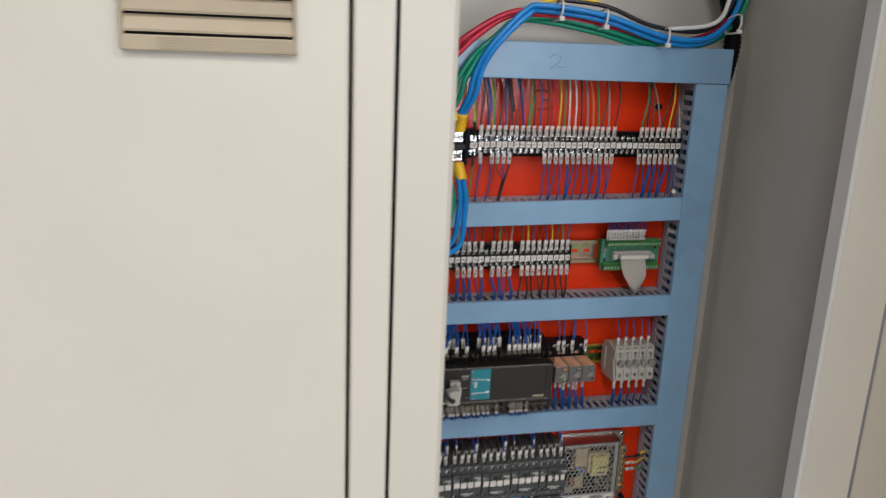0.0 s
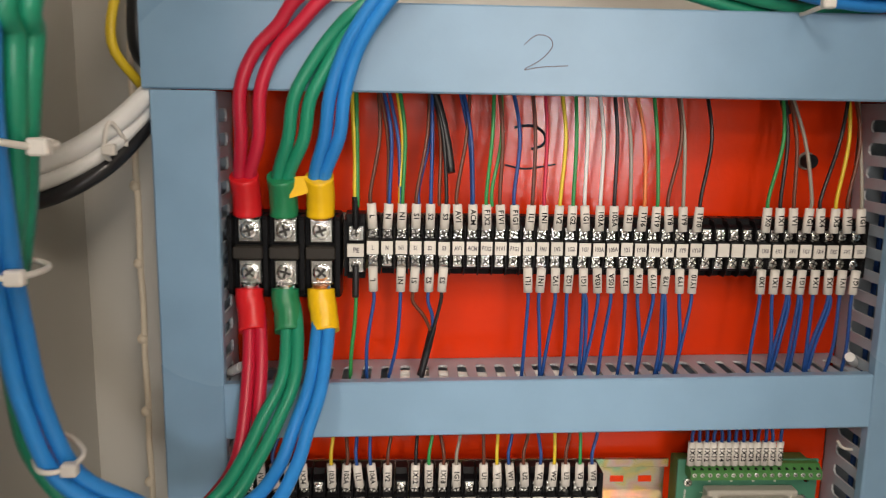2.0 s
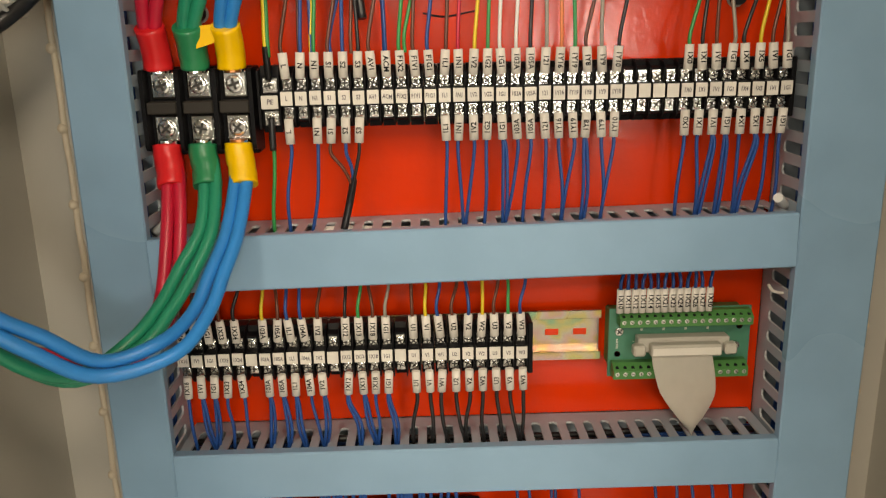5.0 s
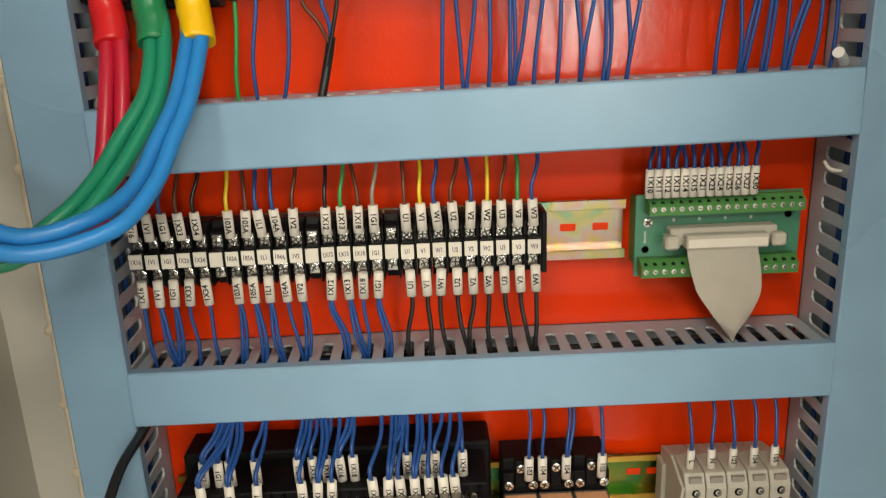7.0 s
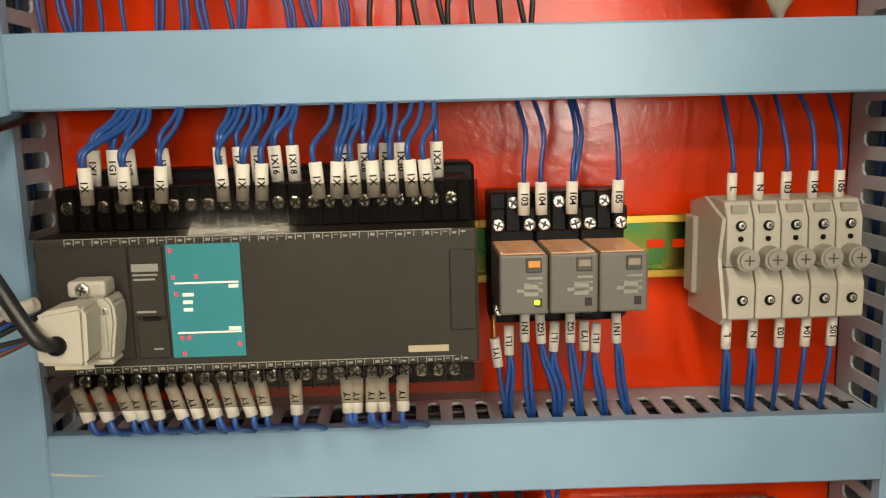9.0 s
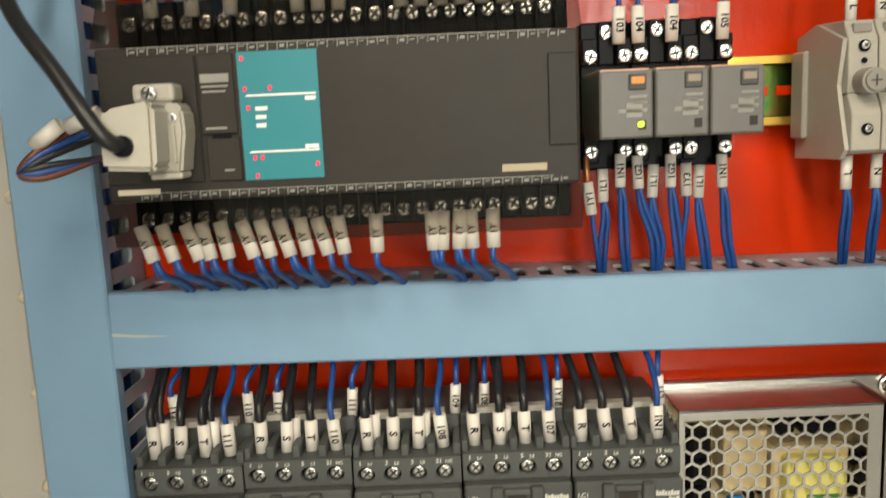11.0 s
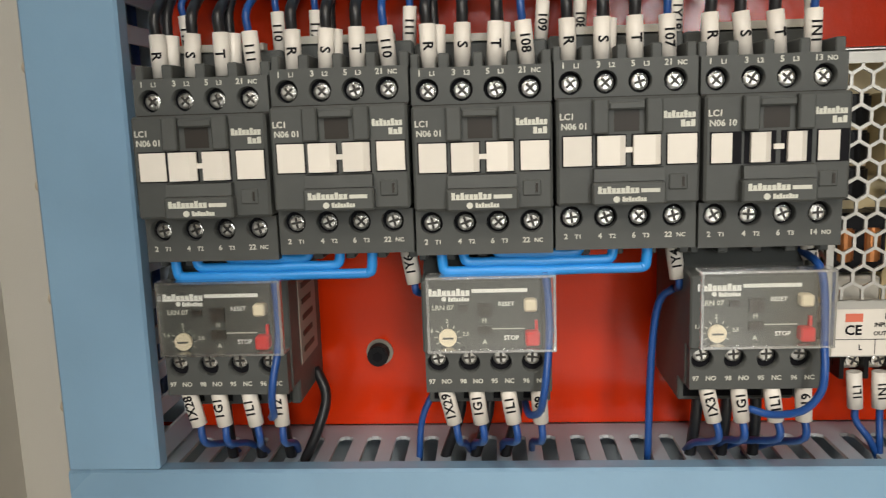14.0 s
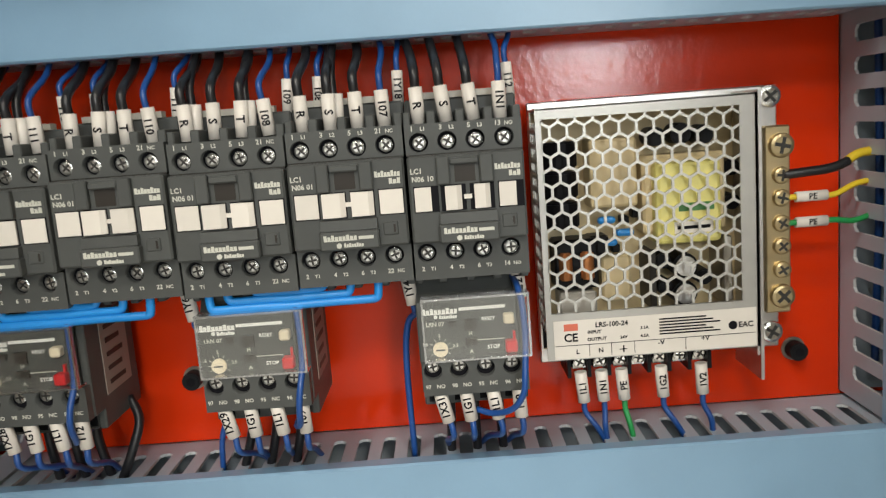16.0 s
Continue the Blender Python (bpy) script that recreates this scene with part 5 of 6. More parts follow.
OFF[R0] = Vector((0.2150, 0, ZR))
part("lit_lamp", box(bmesh.new(), 0.2192, 0.2218, -0.0668, -0.0655, 1.0822, 1.0846, 0.0006), GREEN_LED, R0, "lit green lamp")
part("amber_flag", box(bmesh.new(), 0.2167, 0.2217, -0.0675, -0.0665, 1.0984, 1.1012, 0.0003), AMBER, R0, "amber position flag")
for x, t in ((0.2194, "103"), (0.2275, "104"), (0.2413, "104"), (0.2622, "105")):
    tb_wire(SLEEVE_TB, x, -0.0335, 1.1165, 1, t, "blue", x + random.uniform(-0.004, 0.001), 1.174, -0.018, tilt=random.uniform(-1, 2), twin=t == "104" and x > 0.23, group="wires of the relays")
for x, z, t in ((0.2120, 1.0650, "1L1"), (0.2194, 1.0710, "1N1"), (0.2265, 1.0700, "1G2"), (0.2335, 1.0660, "1L1"), (0.2407, 1.0700, "1G2"), (0.2472, 1.0660, "1Y3"), (0.2530, 1.0650, "1L1"), (0.2622, 1.0690, "1N1")):
    tb_wire(SLEEVE_S, x, -0.0340, z, -1, t, "blue", slot_near(x + 0.003), 1.0135, -0.026, tilt=random.uniform(-3, 3), twin=t in ("1G2", "1L1", "1N1"), r=0.0012, size=0.0040, group="wires of the relays")
tb_wire(SLEEVE_S, 0.2050, -0.0360, 1.0600, -1, "1Y1", "blue", slot_near(0.209), 1.0135, -0.026, tilt=-7, size=0.0040, group="wires of the relays")
tip = thing("bare_wire_tip", (0.2048, -0.036, 1.063), "bare twisted copper tip above its sleeve", "wire")
part("strands", tube(bmesh.new(), [(0.2050, -0.034, 1.0705), (0.2048, -0.0362, 1.065), (0.2050, -0.036, 1.0595)], 0.0012, 7, 4), COPPER, tip)


# ---- fuse terminals ----
def fuse_unit():
    f = thing("fuse_terminal", (0, 0, 0), "pale grey fuse terminal with a round knob, rail mounted", "fuse terminal", "fuse terminals")
    w = 0.00605
    prof = [(-0.0035, -0.029), (-0.018, -0.029), (-0.046, -0.0280), (-0.050, -0.0265), (-0.050, -0.0118), (-0.0455, -0.0035), (-0.031, -0.0080), (-0.031, -0.0040), (-0.0455, -0.0035), (-0.0462, 0.0005), (-0.0455, 0.0175), (-0.041, 0.0255), (-0.022, 0.0265), (-0.0035, 0.022)]
    bm = prism(bmesh.new(), prof, "x", -w, w - 0.0003)
    bmesh.ops.bevel(bm, geom=list(bm.edges), offset=0.0004, segments=1, affect="EDGES")
    body = part("body", bm, GREYPL, f)
    # Flat black discs: the shade in the screw recesses is put into colour.
    for z, y, r in ((0.0150, -0.0462, 0.0024), (0.0092, -0.0464, 0.0012), (-0.0180, -0.0505, 0.0024)):
        part("recess", cyl(bmesh.new(), (0, y, z), r, 0.0004, n=14), INK_SHADE, body, "dark screw recess")
    # The slot is body-coloured; a darker colour paints the shade in it.
    part("top_slot", box(bmesh.new(), -0.0036, 0.0036, -0.0445, -0.0425, 0.0205, 0.0240), KNOBG, body)
    for x in (-0.0035, 0.0035):
        part("pillar", box(bmesh.new(), x - 0.0007, x + 0.0007, -0.0440, -0.0310, -0.0082, -0.0036), GREYPL, body)
    screw(screw_mesh(0.0016, 0.0006, STEEL), body, 0.0004, -0.0463, 0.0152)
    screw(screw_mesh(0.0015, 0.0006, STEEL), body, 0.0004, -0.0506, -0.0178)
    knob = part("knob", cyl(bmesh.new(), (0.0004, -0.0500, 0.0010), 0.0051, 0.011, n=22, bev=0.0012), KNOBG, f, "round grey fuse cap")
    part("driver_slot", box(bmesh.new(), -0.0018, 0.0026, -0.0558, -0.0552, 0.0007, 0.0013), GREYK, knob)
    part("driver_slot", box(bmesh.new(), 0.0001, 0.0007, -0.0558, -0.0552, -0.0012, 0.0032), GREYK, knob)
    return f


F0 = fuse_unit()
FX = [0.3147 + i * 0.0124 for i in range(5)]
for x in FX[1:]:
    copy_thing(F0, pose(x, 0, ZR))
F0.location = (FX[0], 0, ZR)
endp = thing("fuse_end_plate", (0.3074, 0, ZR), "grey plastic end plate closing the fuse terminals", "end plate")
part("plate", prism(bmesh.new(), [(-0.0035, ZR - 0.031), (-0.045, ZR - 0.030), (-0.049, ZR - 0.026), (-0.041, ZR), (-0.045, ZR + 0.018), (-0.022, ZR + 0.0262), (-0.0035, ZR + 0.022)], "x", 0.3066, 0.3084), GREYPL, endp)
part("foot", box(bmesh.new(), 0.3040, 0.3068, -0.016, -0.0035, ZR - 0.022, ZR + 0.016, 0.0008), GREYPL, endp)
for i, (x, t) in enumerate(zip(FX, ("L", "N", "103", "104", "105"))):
    tb_wire(SLEEVE_S, x - 0.001, -0.036, 1.1195, 1, t, "blue", x - 0.002 + random.uniform(-0.003, 0.002), 1.174, -0.018, size=0.0042, tilt=random.uniform(-2, 2), group="wires of the fuse terminals")
    tb_wire(SLEEVE_S, x - 0.003, -0.041, 1.0665, -1, t, "blue", slot_near(x - 0.002 + 0.002 * i), 1.0135, -0.026, tilt=random.uniform(-2, 3), r=0.0012, size=0.0042, twin=i < 2, group="wires of the fuse terminals")


# ---- contactors ----
def drilled(bm, x0, x1, z0, z1, y, holes, r, depth, n=20):
    """A front face at y with round wells sunk into it, one to each upright strip between x0 and x1."""
    cuts = [x0] + [0.5 * (p[0] + q[0]) for p, q in zip(holes, holes[1:])] + [x1]
    for (hx, hz), a, b in zip(holes, cuts, cuts[1:]):
        angles = sorted([2 * math.pi * i / n for i in range(n)] + [math.atan2(z - hz, x - hx) % (2 * math.pi) for x in (a, b) for z in (z0, z1)])
        outer, inner, floor_ring = [], [], []
        for w in angles:
            c, d = math.cos(w), math.sin(w)
            tx = ((b if c > 0 else a) - hx) / c if abs(c) > 1e-9 else 1e9
            tz = ((z1 if d > 0 else z0) - hz) / d if abs(d) > 1e-9 else 1e9
            t = min(tx, tz)
            outer.append(bm.verts.new((hx + t * c, y, hz + t * d)))
            inner.append(bm.verts.new((hx + r * c, y, hz + r * d)))
            floor_ring.append(bm.verts.new((hx + r * c, y + depth, hz + r * d)))
        for i in range(len(angles)):
            j = (i + 1) % len(angles)
            bm.faces.new((outer[i], outer[j], inner[j], inner[i]))
            bm.faces.new((inner[i], inner[j], floor_ring[j], floor_ring[i])).smooth = True
    return bm


def shroud(x0, x1, z0, z1, y, back, holes, r, depth):
    """A terminal row: a housing open at the front, closed by a drilled face."""
    bm = drilled(bmesh.new(), x0, x1, z0, z1, y, holes, r, depth)
    prism(bm, [(x0, z0), (x1, z0), (x1, z1), (x0, z1)], "y", y + depth, back)
    for xa, xb, za, zb in ((x0, x0 + 0.0003, z0, z1), (x1 - 0.0003, x1, z0, z1), (x0 + 0.0003, x1 - 0.0003, z0, z0 + 0.0003), (x0 + 0.0003, x1 - 0.0003, z1 - 0.0003, z1)):
        box(bm, xa, xb, y + 0.00002, y + depth, za, zb)
    return bm


def word(bm, x0, x1, z0, z1, y, count):
    """A plain toothed bar that fills the room of a name."""
    step, foot, pts = (x1 - x0) / count, z0 + 0.14 * (z1 - z0), [(x1 - 0.2 * (x1 - x0) / count, z0), (x0, z0)]
    for i in range(count):
        top = z1 if i in (0, 2, count - 3) else z1 - 0.24 * (z1 - z0)
        a, b = x0 + i * step, x0 + (i + 0.80) * step
        pts += ([(a, foot)] if i else []) + [(a, top), (b, top)] + ([(b, foot)] if i < count - 1 else [])
    prism(bm, pts, "y", y, y + 0.0005)


def contactor(code, top4, low4, deep):
    k = thing("contactor", (0, 0, 0), "dark grey contactor with four off-white windows, " + ("windows set deep" if deep else "wired with black phases"), "contactor", "contactors in a row")
    W, F, T = 0.0443, -0.0698, -0.0650
    XS = (0.0052, 0.0160, 0.0266, 0.0374)
    body = part("body", box(bmesh.new(), 0.0004, W - 0.0004, F, -0.0035, -0.0142, 0.0186, 0.0008), GREYK, k)
    part("rear_housing", box(bmesh.new(), 0, W, -0.0445, -0.0035, -0.0320, 0.040, 0.0008), GREYK, k)
    for s in (1, -1):
        z0, z1, zh = (0.0190, 0.0304, 0.0235) if s > 0 else (-0.0290, -0.0146, -0.0186)
        row = part("terminal_shroud", shroud(0.0002, W - 0.0002, z0, z1, T, -0.044, [(x, zh) for x in XS], 0.0037, 0.0042), GREYK, k)
        for x0, x1 in ((0.0, 0.0026), (0.0088, 0.0122), (0.0198, 0.0230), (0.0305, 0.0338), (0.0412, W)):
            if s > 0:
                part("fin", box(bmesh.new(), x0, x1, -0.0622, -0.044, 0.0300, 0.0350, 0.0004), GREYK, row)
            else:
                part("fin", box(bmesh.new(), x0, x1, -0.0560, -0.044, -0.0322, -0.0290, 0.0004), GREYK, row)
        # Black disc on each well floor: the well's shade is put into its colour.
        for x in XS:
            part("well_floor", cyl(bmesh.new(), (x, T + 0.0040, zh), 0.00365, 0.0003, n=18), INK_SHADE, row)
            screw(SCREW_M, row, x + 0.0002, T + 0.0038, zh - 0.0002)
    for x0, x1 in ((0.0112, 0.0160), (0.0272, 0.0322)):
        part("latch_post", box(bmesh.new(), x0, x1, F - 0.0028, F + 0.005, 0.0076, 0.0182, 0.0005), GREYK, k)
    part("latch_bridge", box(bmesh.new(), 0.0162, 0.0270, F - 0.0020, F + 0.005, 0.0148, 0.0172, 0.0005), GREYK, k)
    bm = bmesh.new()
    prism(bm, [(F + 0.004, -0.0068), (F - 0.0036, -0.0068), (F - 0.0030, -0.0030), (F + 0.004, -0.0024)], "x", 0.0114, 0.0326)
    part("brow", bm, GREYK, k)
    part("key_tab", box(bmesh.new(), 0.0345, 0.0402, F - 0.0006, F + 0.004, -0.0100, -0.0050, 0.0004), GREYK, k)
    bm = bmesh.new()
    box(bm, 0.0178, 0.0255, F - 0.0002, F + 0.001, 0.0082, 0.0146)
    box(bm, 0.0004, W - 0.0004, T + 0.0002, T + 0.006, 0.0184, 0.0191)
    box(bm, 0.0384, 0.0392, F - 0.0009, F - 0.0004, -0.0090, -0.0060)
    part("shadow_gap", bm, CHAR, body)
    part("name_plate", box(bmesh.new(), 0.0108, 0.0330, F - 0.0044, F + 0.004, -0.0140, -0.0070, 0.0006), GREYK, k)
    for i, (x0, x1) in enumerate(((0.0024, 0.0110), (0.0126, 0.0212), (0.0235, 0.0318), (0.0340, 0.0428))):
        fr = part("window_frame", box(bmesh.new(), x0 - 0.0004, x1 + 0.0004, F - 0.0003, F + 0.001, -0.0024, 0.0074), INK_SHADE, k)
        out = F - (0.0022 if i in (1, 2) else 0.0006)
        if deep:
            x0, x1, out = (x0 + 0.0012, x1 - 0.0012, F - 0.0018) if i in (1, 2) else (x0, x1 - 0.0024, F - 0.0005)
        bm = bmesh.new()
        lead = 0.0018 if i in (1, 2) else 0.0002
        prism(bm, [(x0, F + 0.001), (x0, out), (x1 - lead, out), (x1, out + (0.0012 if i in (1, 2) else 0.0001)), (x1, F + 0.001)], "z", -0.0020, 0.0070)
        part("window", bm, CARD, fr, "off-white window")
    part("link_bar", box(bmesh.new(), 0.0208, 0.0238, F - 0.0010, F + 0.001, 0.0018, 0.0034), CARD, k)
    for j, x in enumerate(XS):
        a, b = top4[j]
        letters(a, x - 0.0022, T - 0.0001, 0.0287, 0.0026, PALE, k)
        letters(b, x + 0.0019, T - 0.0001, 0.0285, 0.0020, PALE, k)
        a, b = low4[j]
        letters(a, x - 0.0018, T - 0.0001, -0.0247, 0.0024, PALE, k)
        letters(b, x + 0.0021, T - 0.0001, -0.0248, 0.0019, PALE, k)
    letters("LC1", 0.0036, F - 0.0001, 0.0130, 0.0027, PALE, k)
    letters(code, 0.0058, F - 0.0001, 0.0100, 0.0027, PALE, k)
    bm = bmesh.new()
    word(bm, 0.0328, 0.0425, 0.0118, 0.0140, F - 0.0003, 8)
    word(bm, 0.0380, 0.0425, 0.0091, 0.0112, F - 0.0003, 3)
    part("series_mark", bm, PALE, k, "pale bars in place of the series name")
    bm = bmesh.new()
    word(bm, 0.0124, 0.0250, -0.0104, -0.0082, F - 0.0047, 9)
    box(bm, 0.0254, 0.0310, F - 0.0047, F - 0.0042, -0.0102, -0.0090)
    cyl(bm, (0.0180, F - 0.0045, -0.0122), 0.0010, 0.0005, n=10)
    word(bm, 0.0198, 0.0272, -0.0129, -0.0114, F - 0.0047, 8)
    part("maker_mark", bm, PALE, k, "pale bars in place of the maker's mark")
    part("rear_rail", box(bmesh.new(), 0.006, 0.038, -0.0450, -0.040, 0.0400, 0.0425), GREYPL, k)
    return k


ZK, KX, KP = 0.9230, 0.0128, 0.04475
PH, PL = [("1", "L1"), ("3", "L2"), ("5", "L3")], [("2", "T1"), ("4", "T2"), ("6", "T3")]
K0 = contactor("N06 01", PH + [("21", "NC")], PL + [("22", "NC")], False)
for i in (1, 2, 3):
    copy_thing(K0, pose(KX + i * KP, 0, ZK + (0, 0.0008, -0.0004, 0.0003)[i]))
K0.location = (KX, 0, ZK - 0.0007)
K4 = contactor("N06 10", PH + [("13", "NO")], PL + [("14", "NO")], True)
K4.location = (KX + 4 * KP, 0, ZK)
AUX = ("111", "110", "108", "107", "1N1")
REAR = (("112", "110"), ("112", "111"), ("", "109"), ("108", "1Y18"), ("", "112"))
for i in range(5):
    x0 = KX + i * KP
    for j, t in enumerate(("R", "S", "T")):
        x = x0 + (0.0056, 0.0163, 0.0268)[j]
        tb_wire(SLEEVE_K, x, -0.0545, ZK + 0.0305, 1, t, "black", x + random.uniform(-0.005, -0.001) + (-0.004 if i == 4 else 0), 0.998, -0.020, r=0.0019, tilt=random.uniform(-2, 5) - (5 if i == 4 else 0), size=0.0046, group="phase wires of the contactors")
        if i < 4 and (i + j) % 2 == 0:
            wire([(x + 0.0015, -0.0500, ZK + 0.042), (x + 0.0010, -0.046, ZK + 0.055), (x + 0.001, -0.020, 0.998)], "black", 0.0018, "black second phase wire behind the first", "phase wires of the contactors", [(SLEEVE_K, (x + 0.0022, -0.0505, ZK + 0.0305), 2, "", -90, 0.004)])
    x = x0 + 0.0372
    tb_wire(SLEEVE_K, x, -0.0545, ZK + 0.0305, 1, AUX[i], "blue", x - 0.004, 0.998, -0.022, r=0.0013, tilt=random.uniform(-6, 0), size=0.0044, group="control wires of the contactors")
    for n2, t in enumerate(REAR[i]):
        if t:
            xr = x0 + (0.0105, 0.0425)[n2]
            tb_wire(SLEEVE_S, xr, -0.040, ZK + 0.0385, 1, t, "blue", xr + random.uniform(-0.002, 0.004), 0.998, -0.018, r=0.0012, size=0.0042, group="control wires of the contactors")

# blue link wires between paired contactors
for g in (0, 1):
    d = g * 0.0897
    for xa, xb, zb, y in ((0.0205, 0.0872, 0.8874, -0.0610), (0.0276, 0.0763, 0.8902, -0.0605), (0.0380, 0.0660, 0.8927, -0.0600)):
        xa, xb = xa + d, xb + d
        leg = []
        for x, s in ((xa, 1), (xb, -1)):
            leg.append([(x, y + 0.014, 0.8985), (x, y + 0.006, 0.8975), (x, y + 0.0008, 0.8958), (x, y, max(zb + 0.0026, 0.8935)), (x + s * 0.0004, y, zb + 0.0013), (x + s * 0.0014, y, zb + 0.0003), (x + s * 0.0040, y, zb)])
        mid = [(xa + (xb - xa) * f, y, zb + 0.0002 * math.sin(9 * f)) for f in (0.3, 0.5, 0.7)]
        wire(leg[0] + mid + leg[1][::-1], "skyblue", 0.0017, "bright blue stiff link wire between paired contactors", "contactor link wires", n=10)
for i, t in ((1, "1Y6"), (3, "1Y4"), (4, "121")):
    x = KX + i * KP + 0.0400
    tb_wire(SLEEVE_K, x, -0.0500, 0.8955, -1, t, "blue", x + (0.008 if i < 4 else 0.002), 0.868, -0.020, r=0.0013, tilt=-9 if i < 4 else -5, size=0.0044, group="control wires of the contactors")
for i, t in ((0, "7"), (2, "5")):
    x = KX + i * KP + 0.0385
    tb_wire(SLEEVE_S, x, -0.0440, 0.8965, -1, t, "blue", x + 0.004, 0.868, -0.030, r=0.0013, tilt=0, size=0.0044, group="control wires of the contactors")


# ---- overload relays ----
def overload():
    o = thing("overload_relay", (0, 0, 0), "dark grey overload relay under a hinged clear cover", "overload relay", "overload relays")
    W = 0.0438
    bm = bmesh.new()
    prism(bm, [(-0.012, -0.0255), (-0.050, -0.0255), (-0.050, -0.0170), (-0.0600, -0.0170), (-0.0600, -0.0025), (-0.0660, -0.0025), (-0.0660, 0.0220), (-0.0560, 0.0235), (-0.0480, 0.0330), (-0.012, 0.0330)], "x", 0.0005, 0.0400)
    prism(bm, [(-0.012, -0.0255), (-0.050, -0.0255), (-0.050, -0.0170), (-0.0590, -0.0170), (-0.0590, 0.0220), (-0.0480, 0.0330), (-0.012, 0.0330)], "x", 0.0402, W)
    bmesh.ops.bevel(bm, geom=list(bm.edges), offset=0.0006, segments=1, affect="EDGES")
    body = part("body", bm, GREYK, o)
    for x in (0.0045, 0.0160, 0.0275):
        part("prong", box(bmesh.new(), x, x + 0.004, -0.046, -0.038, 0.0320, 0.0420), CHAR, body)
    part("side_label", box(bmesh.new(), W - 0.0001, W + 0.0003, -0.046, -0.020, -0.0120, 0.0220), SIDELABEL, o, "brown side label with small print")
    bm = bmesh.new()
    for i in range(5):
        box(bm, W + 0.0002, W + 0.0005, -0.042, -0.026 - 0.002 * (i % 2), 0.0155 - 0.006 * i, 0.0175 - 0.006 * i)
    part("label_print", bm, CHAR, o, "bars of small print")
    low = part("terminal_shroud", shroud(0.0010, W - 0.0004, -0.0168, -0.0026, -0.0642, -0.0595, [(0.0052 + 0.0106 * i, -0.0066) for i in range(4)], 0.0037, 0.0042), GREYK, o)
    for i in range(4):
        x = 0.0052 + 0.0106 * i
        # This black floor too carries the shade inside the well.
        part("well_floor", cyl(bmesh.new(), (x, -0.0602, -0.0066), 0.00365, 0.0003, n=18), INK_SHADE, low)
        screw(SCREW_M, low, x, -0.0604, -0.0054)
        letters(("97", "98", "95", "96")[i], x - 0.0022, -0.0643, -0.0130, 0.0022, PALE, o)
        letters(("NO", "NO", "NC", "NC")[i], x + 0.0028, -0.0643, -0.0130, 0.0022, PALE, o)
        # Flat black patch painted for the shade of a lower recess.
        part("lower_well", box(bmesh.new(), x - 0.0028, x + 0.0028, -0.0503, -0.0495, -0.0240, -0.0185), INK_SHADE, o)
    part("dial", cyl(bmesh.new(), (0.0090, -0.0668, 0.0030), 0.0030, 0.0018, n=22, bev=0.0004), IVORY, o, "ivory setting dial")
    dl = part("dial_cross", box(bmesh.new(), 0.0072, 0.0108, -0.0679, -0.0676, 0.0027, 0.0033), GREYK, o)
    bm = bmesh.new()
    for i in range(9):
        a = radians(-30 + i * 30)
        c, s = math.cos(a), math.sin(a)
        v = [bm.verts.new((0.0090 + c * r - s * w, -0.0662, 0.0030 + s * r + c * w)) for r, w in ((0.0034, -0.00012), (0.0046, -0.00012), (0.0046, 0.00012), (0.0034, 0.00012))]
        bm.faces.new(v)
    part("dial_scale", bm, PALE, o)
    letters("1.6", 0.0030, -0.0662, 0.0052, 0.0019, PALE, o)
    letters("2", 0.0088, -0.0662, 0.0085, 0.0019, PALE, o)
    letters("2.5", 0.0150, -0.0662, 0.0040, 0.0019, PALE, o)
    letters("LRN 07", 0.0075, -0.0662, 0.0130, 0.0023, PALE, o)
    letters("RESET", 0.0285, -0.0662, 0.0140, 0.0020, WHITE, o)
    letters("STOP", 0.0300, -0.0662, 0.0025, 0.0021, WHITE, o)
    letters("H", 0.0212, -0.0662, 0.0085, 0.0022, PALE, o)
    letters("A", 0.0212, -0.0662, 0.0012, 0.0022, PALE, o)
    bm = bmesh.new()
    word(bm, 0.0028, 0.0168, 0.0170, 0.0194, -0.0664, 9)
    box(bm, 0.0172, 0.0355, -0.0664, -0.0659, 0.0180, 0.0192)
    cyl(bm, (0.0080, -0.0661, 0.0160), 0.0008, 0.0005, n=10)
    word(bm, 0.0094, 0.0165, 0.0152, 0.0166, -0.0664, 8)
    part("maker_mark", bm, WHITE, o, "white bars in place of the maker's mark")
    bm = bmesh.new()
    box(bm, 0.0190, 0.0238, -0.0670, -0.0655, 0.0040, 0.0068)
    box(bm, 0.0190, 0.0238, -0.0670, -0.0655, 0.0098, 0.0145)
    box(bm, 0.0128, 0.0160, -0.0672, -0.0655, 0.0120, 0.0140)
    part("slider", bm, CHAR, o)
    part("panel_line", box(bmesh.new(), 0.0238, 0.0345, -0.0663, -0.0659, 0.0055, 0.0058), PALE, o)
    part("reset_lever", box(bmesh.new(), 0.0343, 0.0385, -0.0698, -0.0655, 0.0120, 0.0160, 0.0006), IVORY, o, "ivory reset lever")
    part("stop_button", box(bmesh.new(), 0.0345, 0.0392, -0.0700, -0.0655, 0.0005, 0.0052, 0.0006), REDBTN, o, "red stop button")
    part("stop_guide", box(bmesh.new(), 0.0378, 0.0387, -0.0675, -0.0655, 0.0052, 0.0085), REDBTN, o)
    bm = bmesh.new()
    box(bm, 0.0026, 0.0445, -0.0712, -0.0704, -0.0010, 0.0244, 0.0003)
    cv = part("clear_cover", bm, CLEAR, o, "hinged clear plastic cover")
    cv.visible_shadow = False
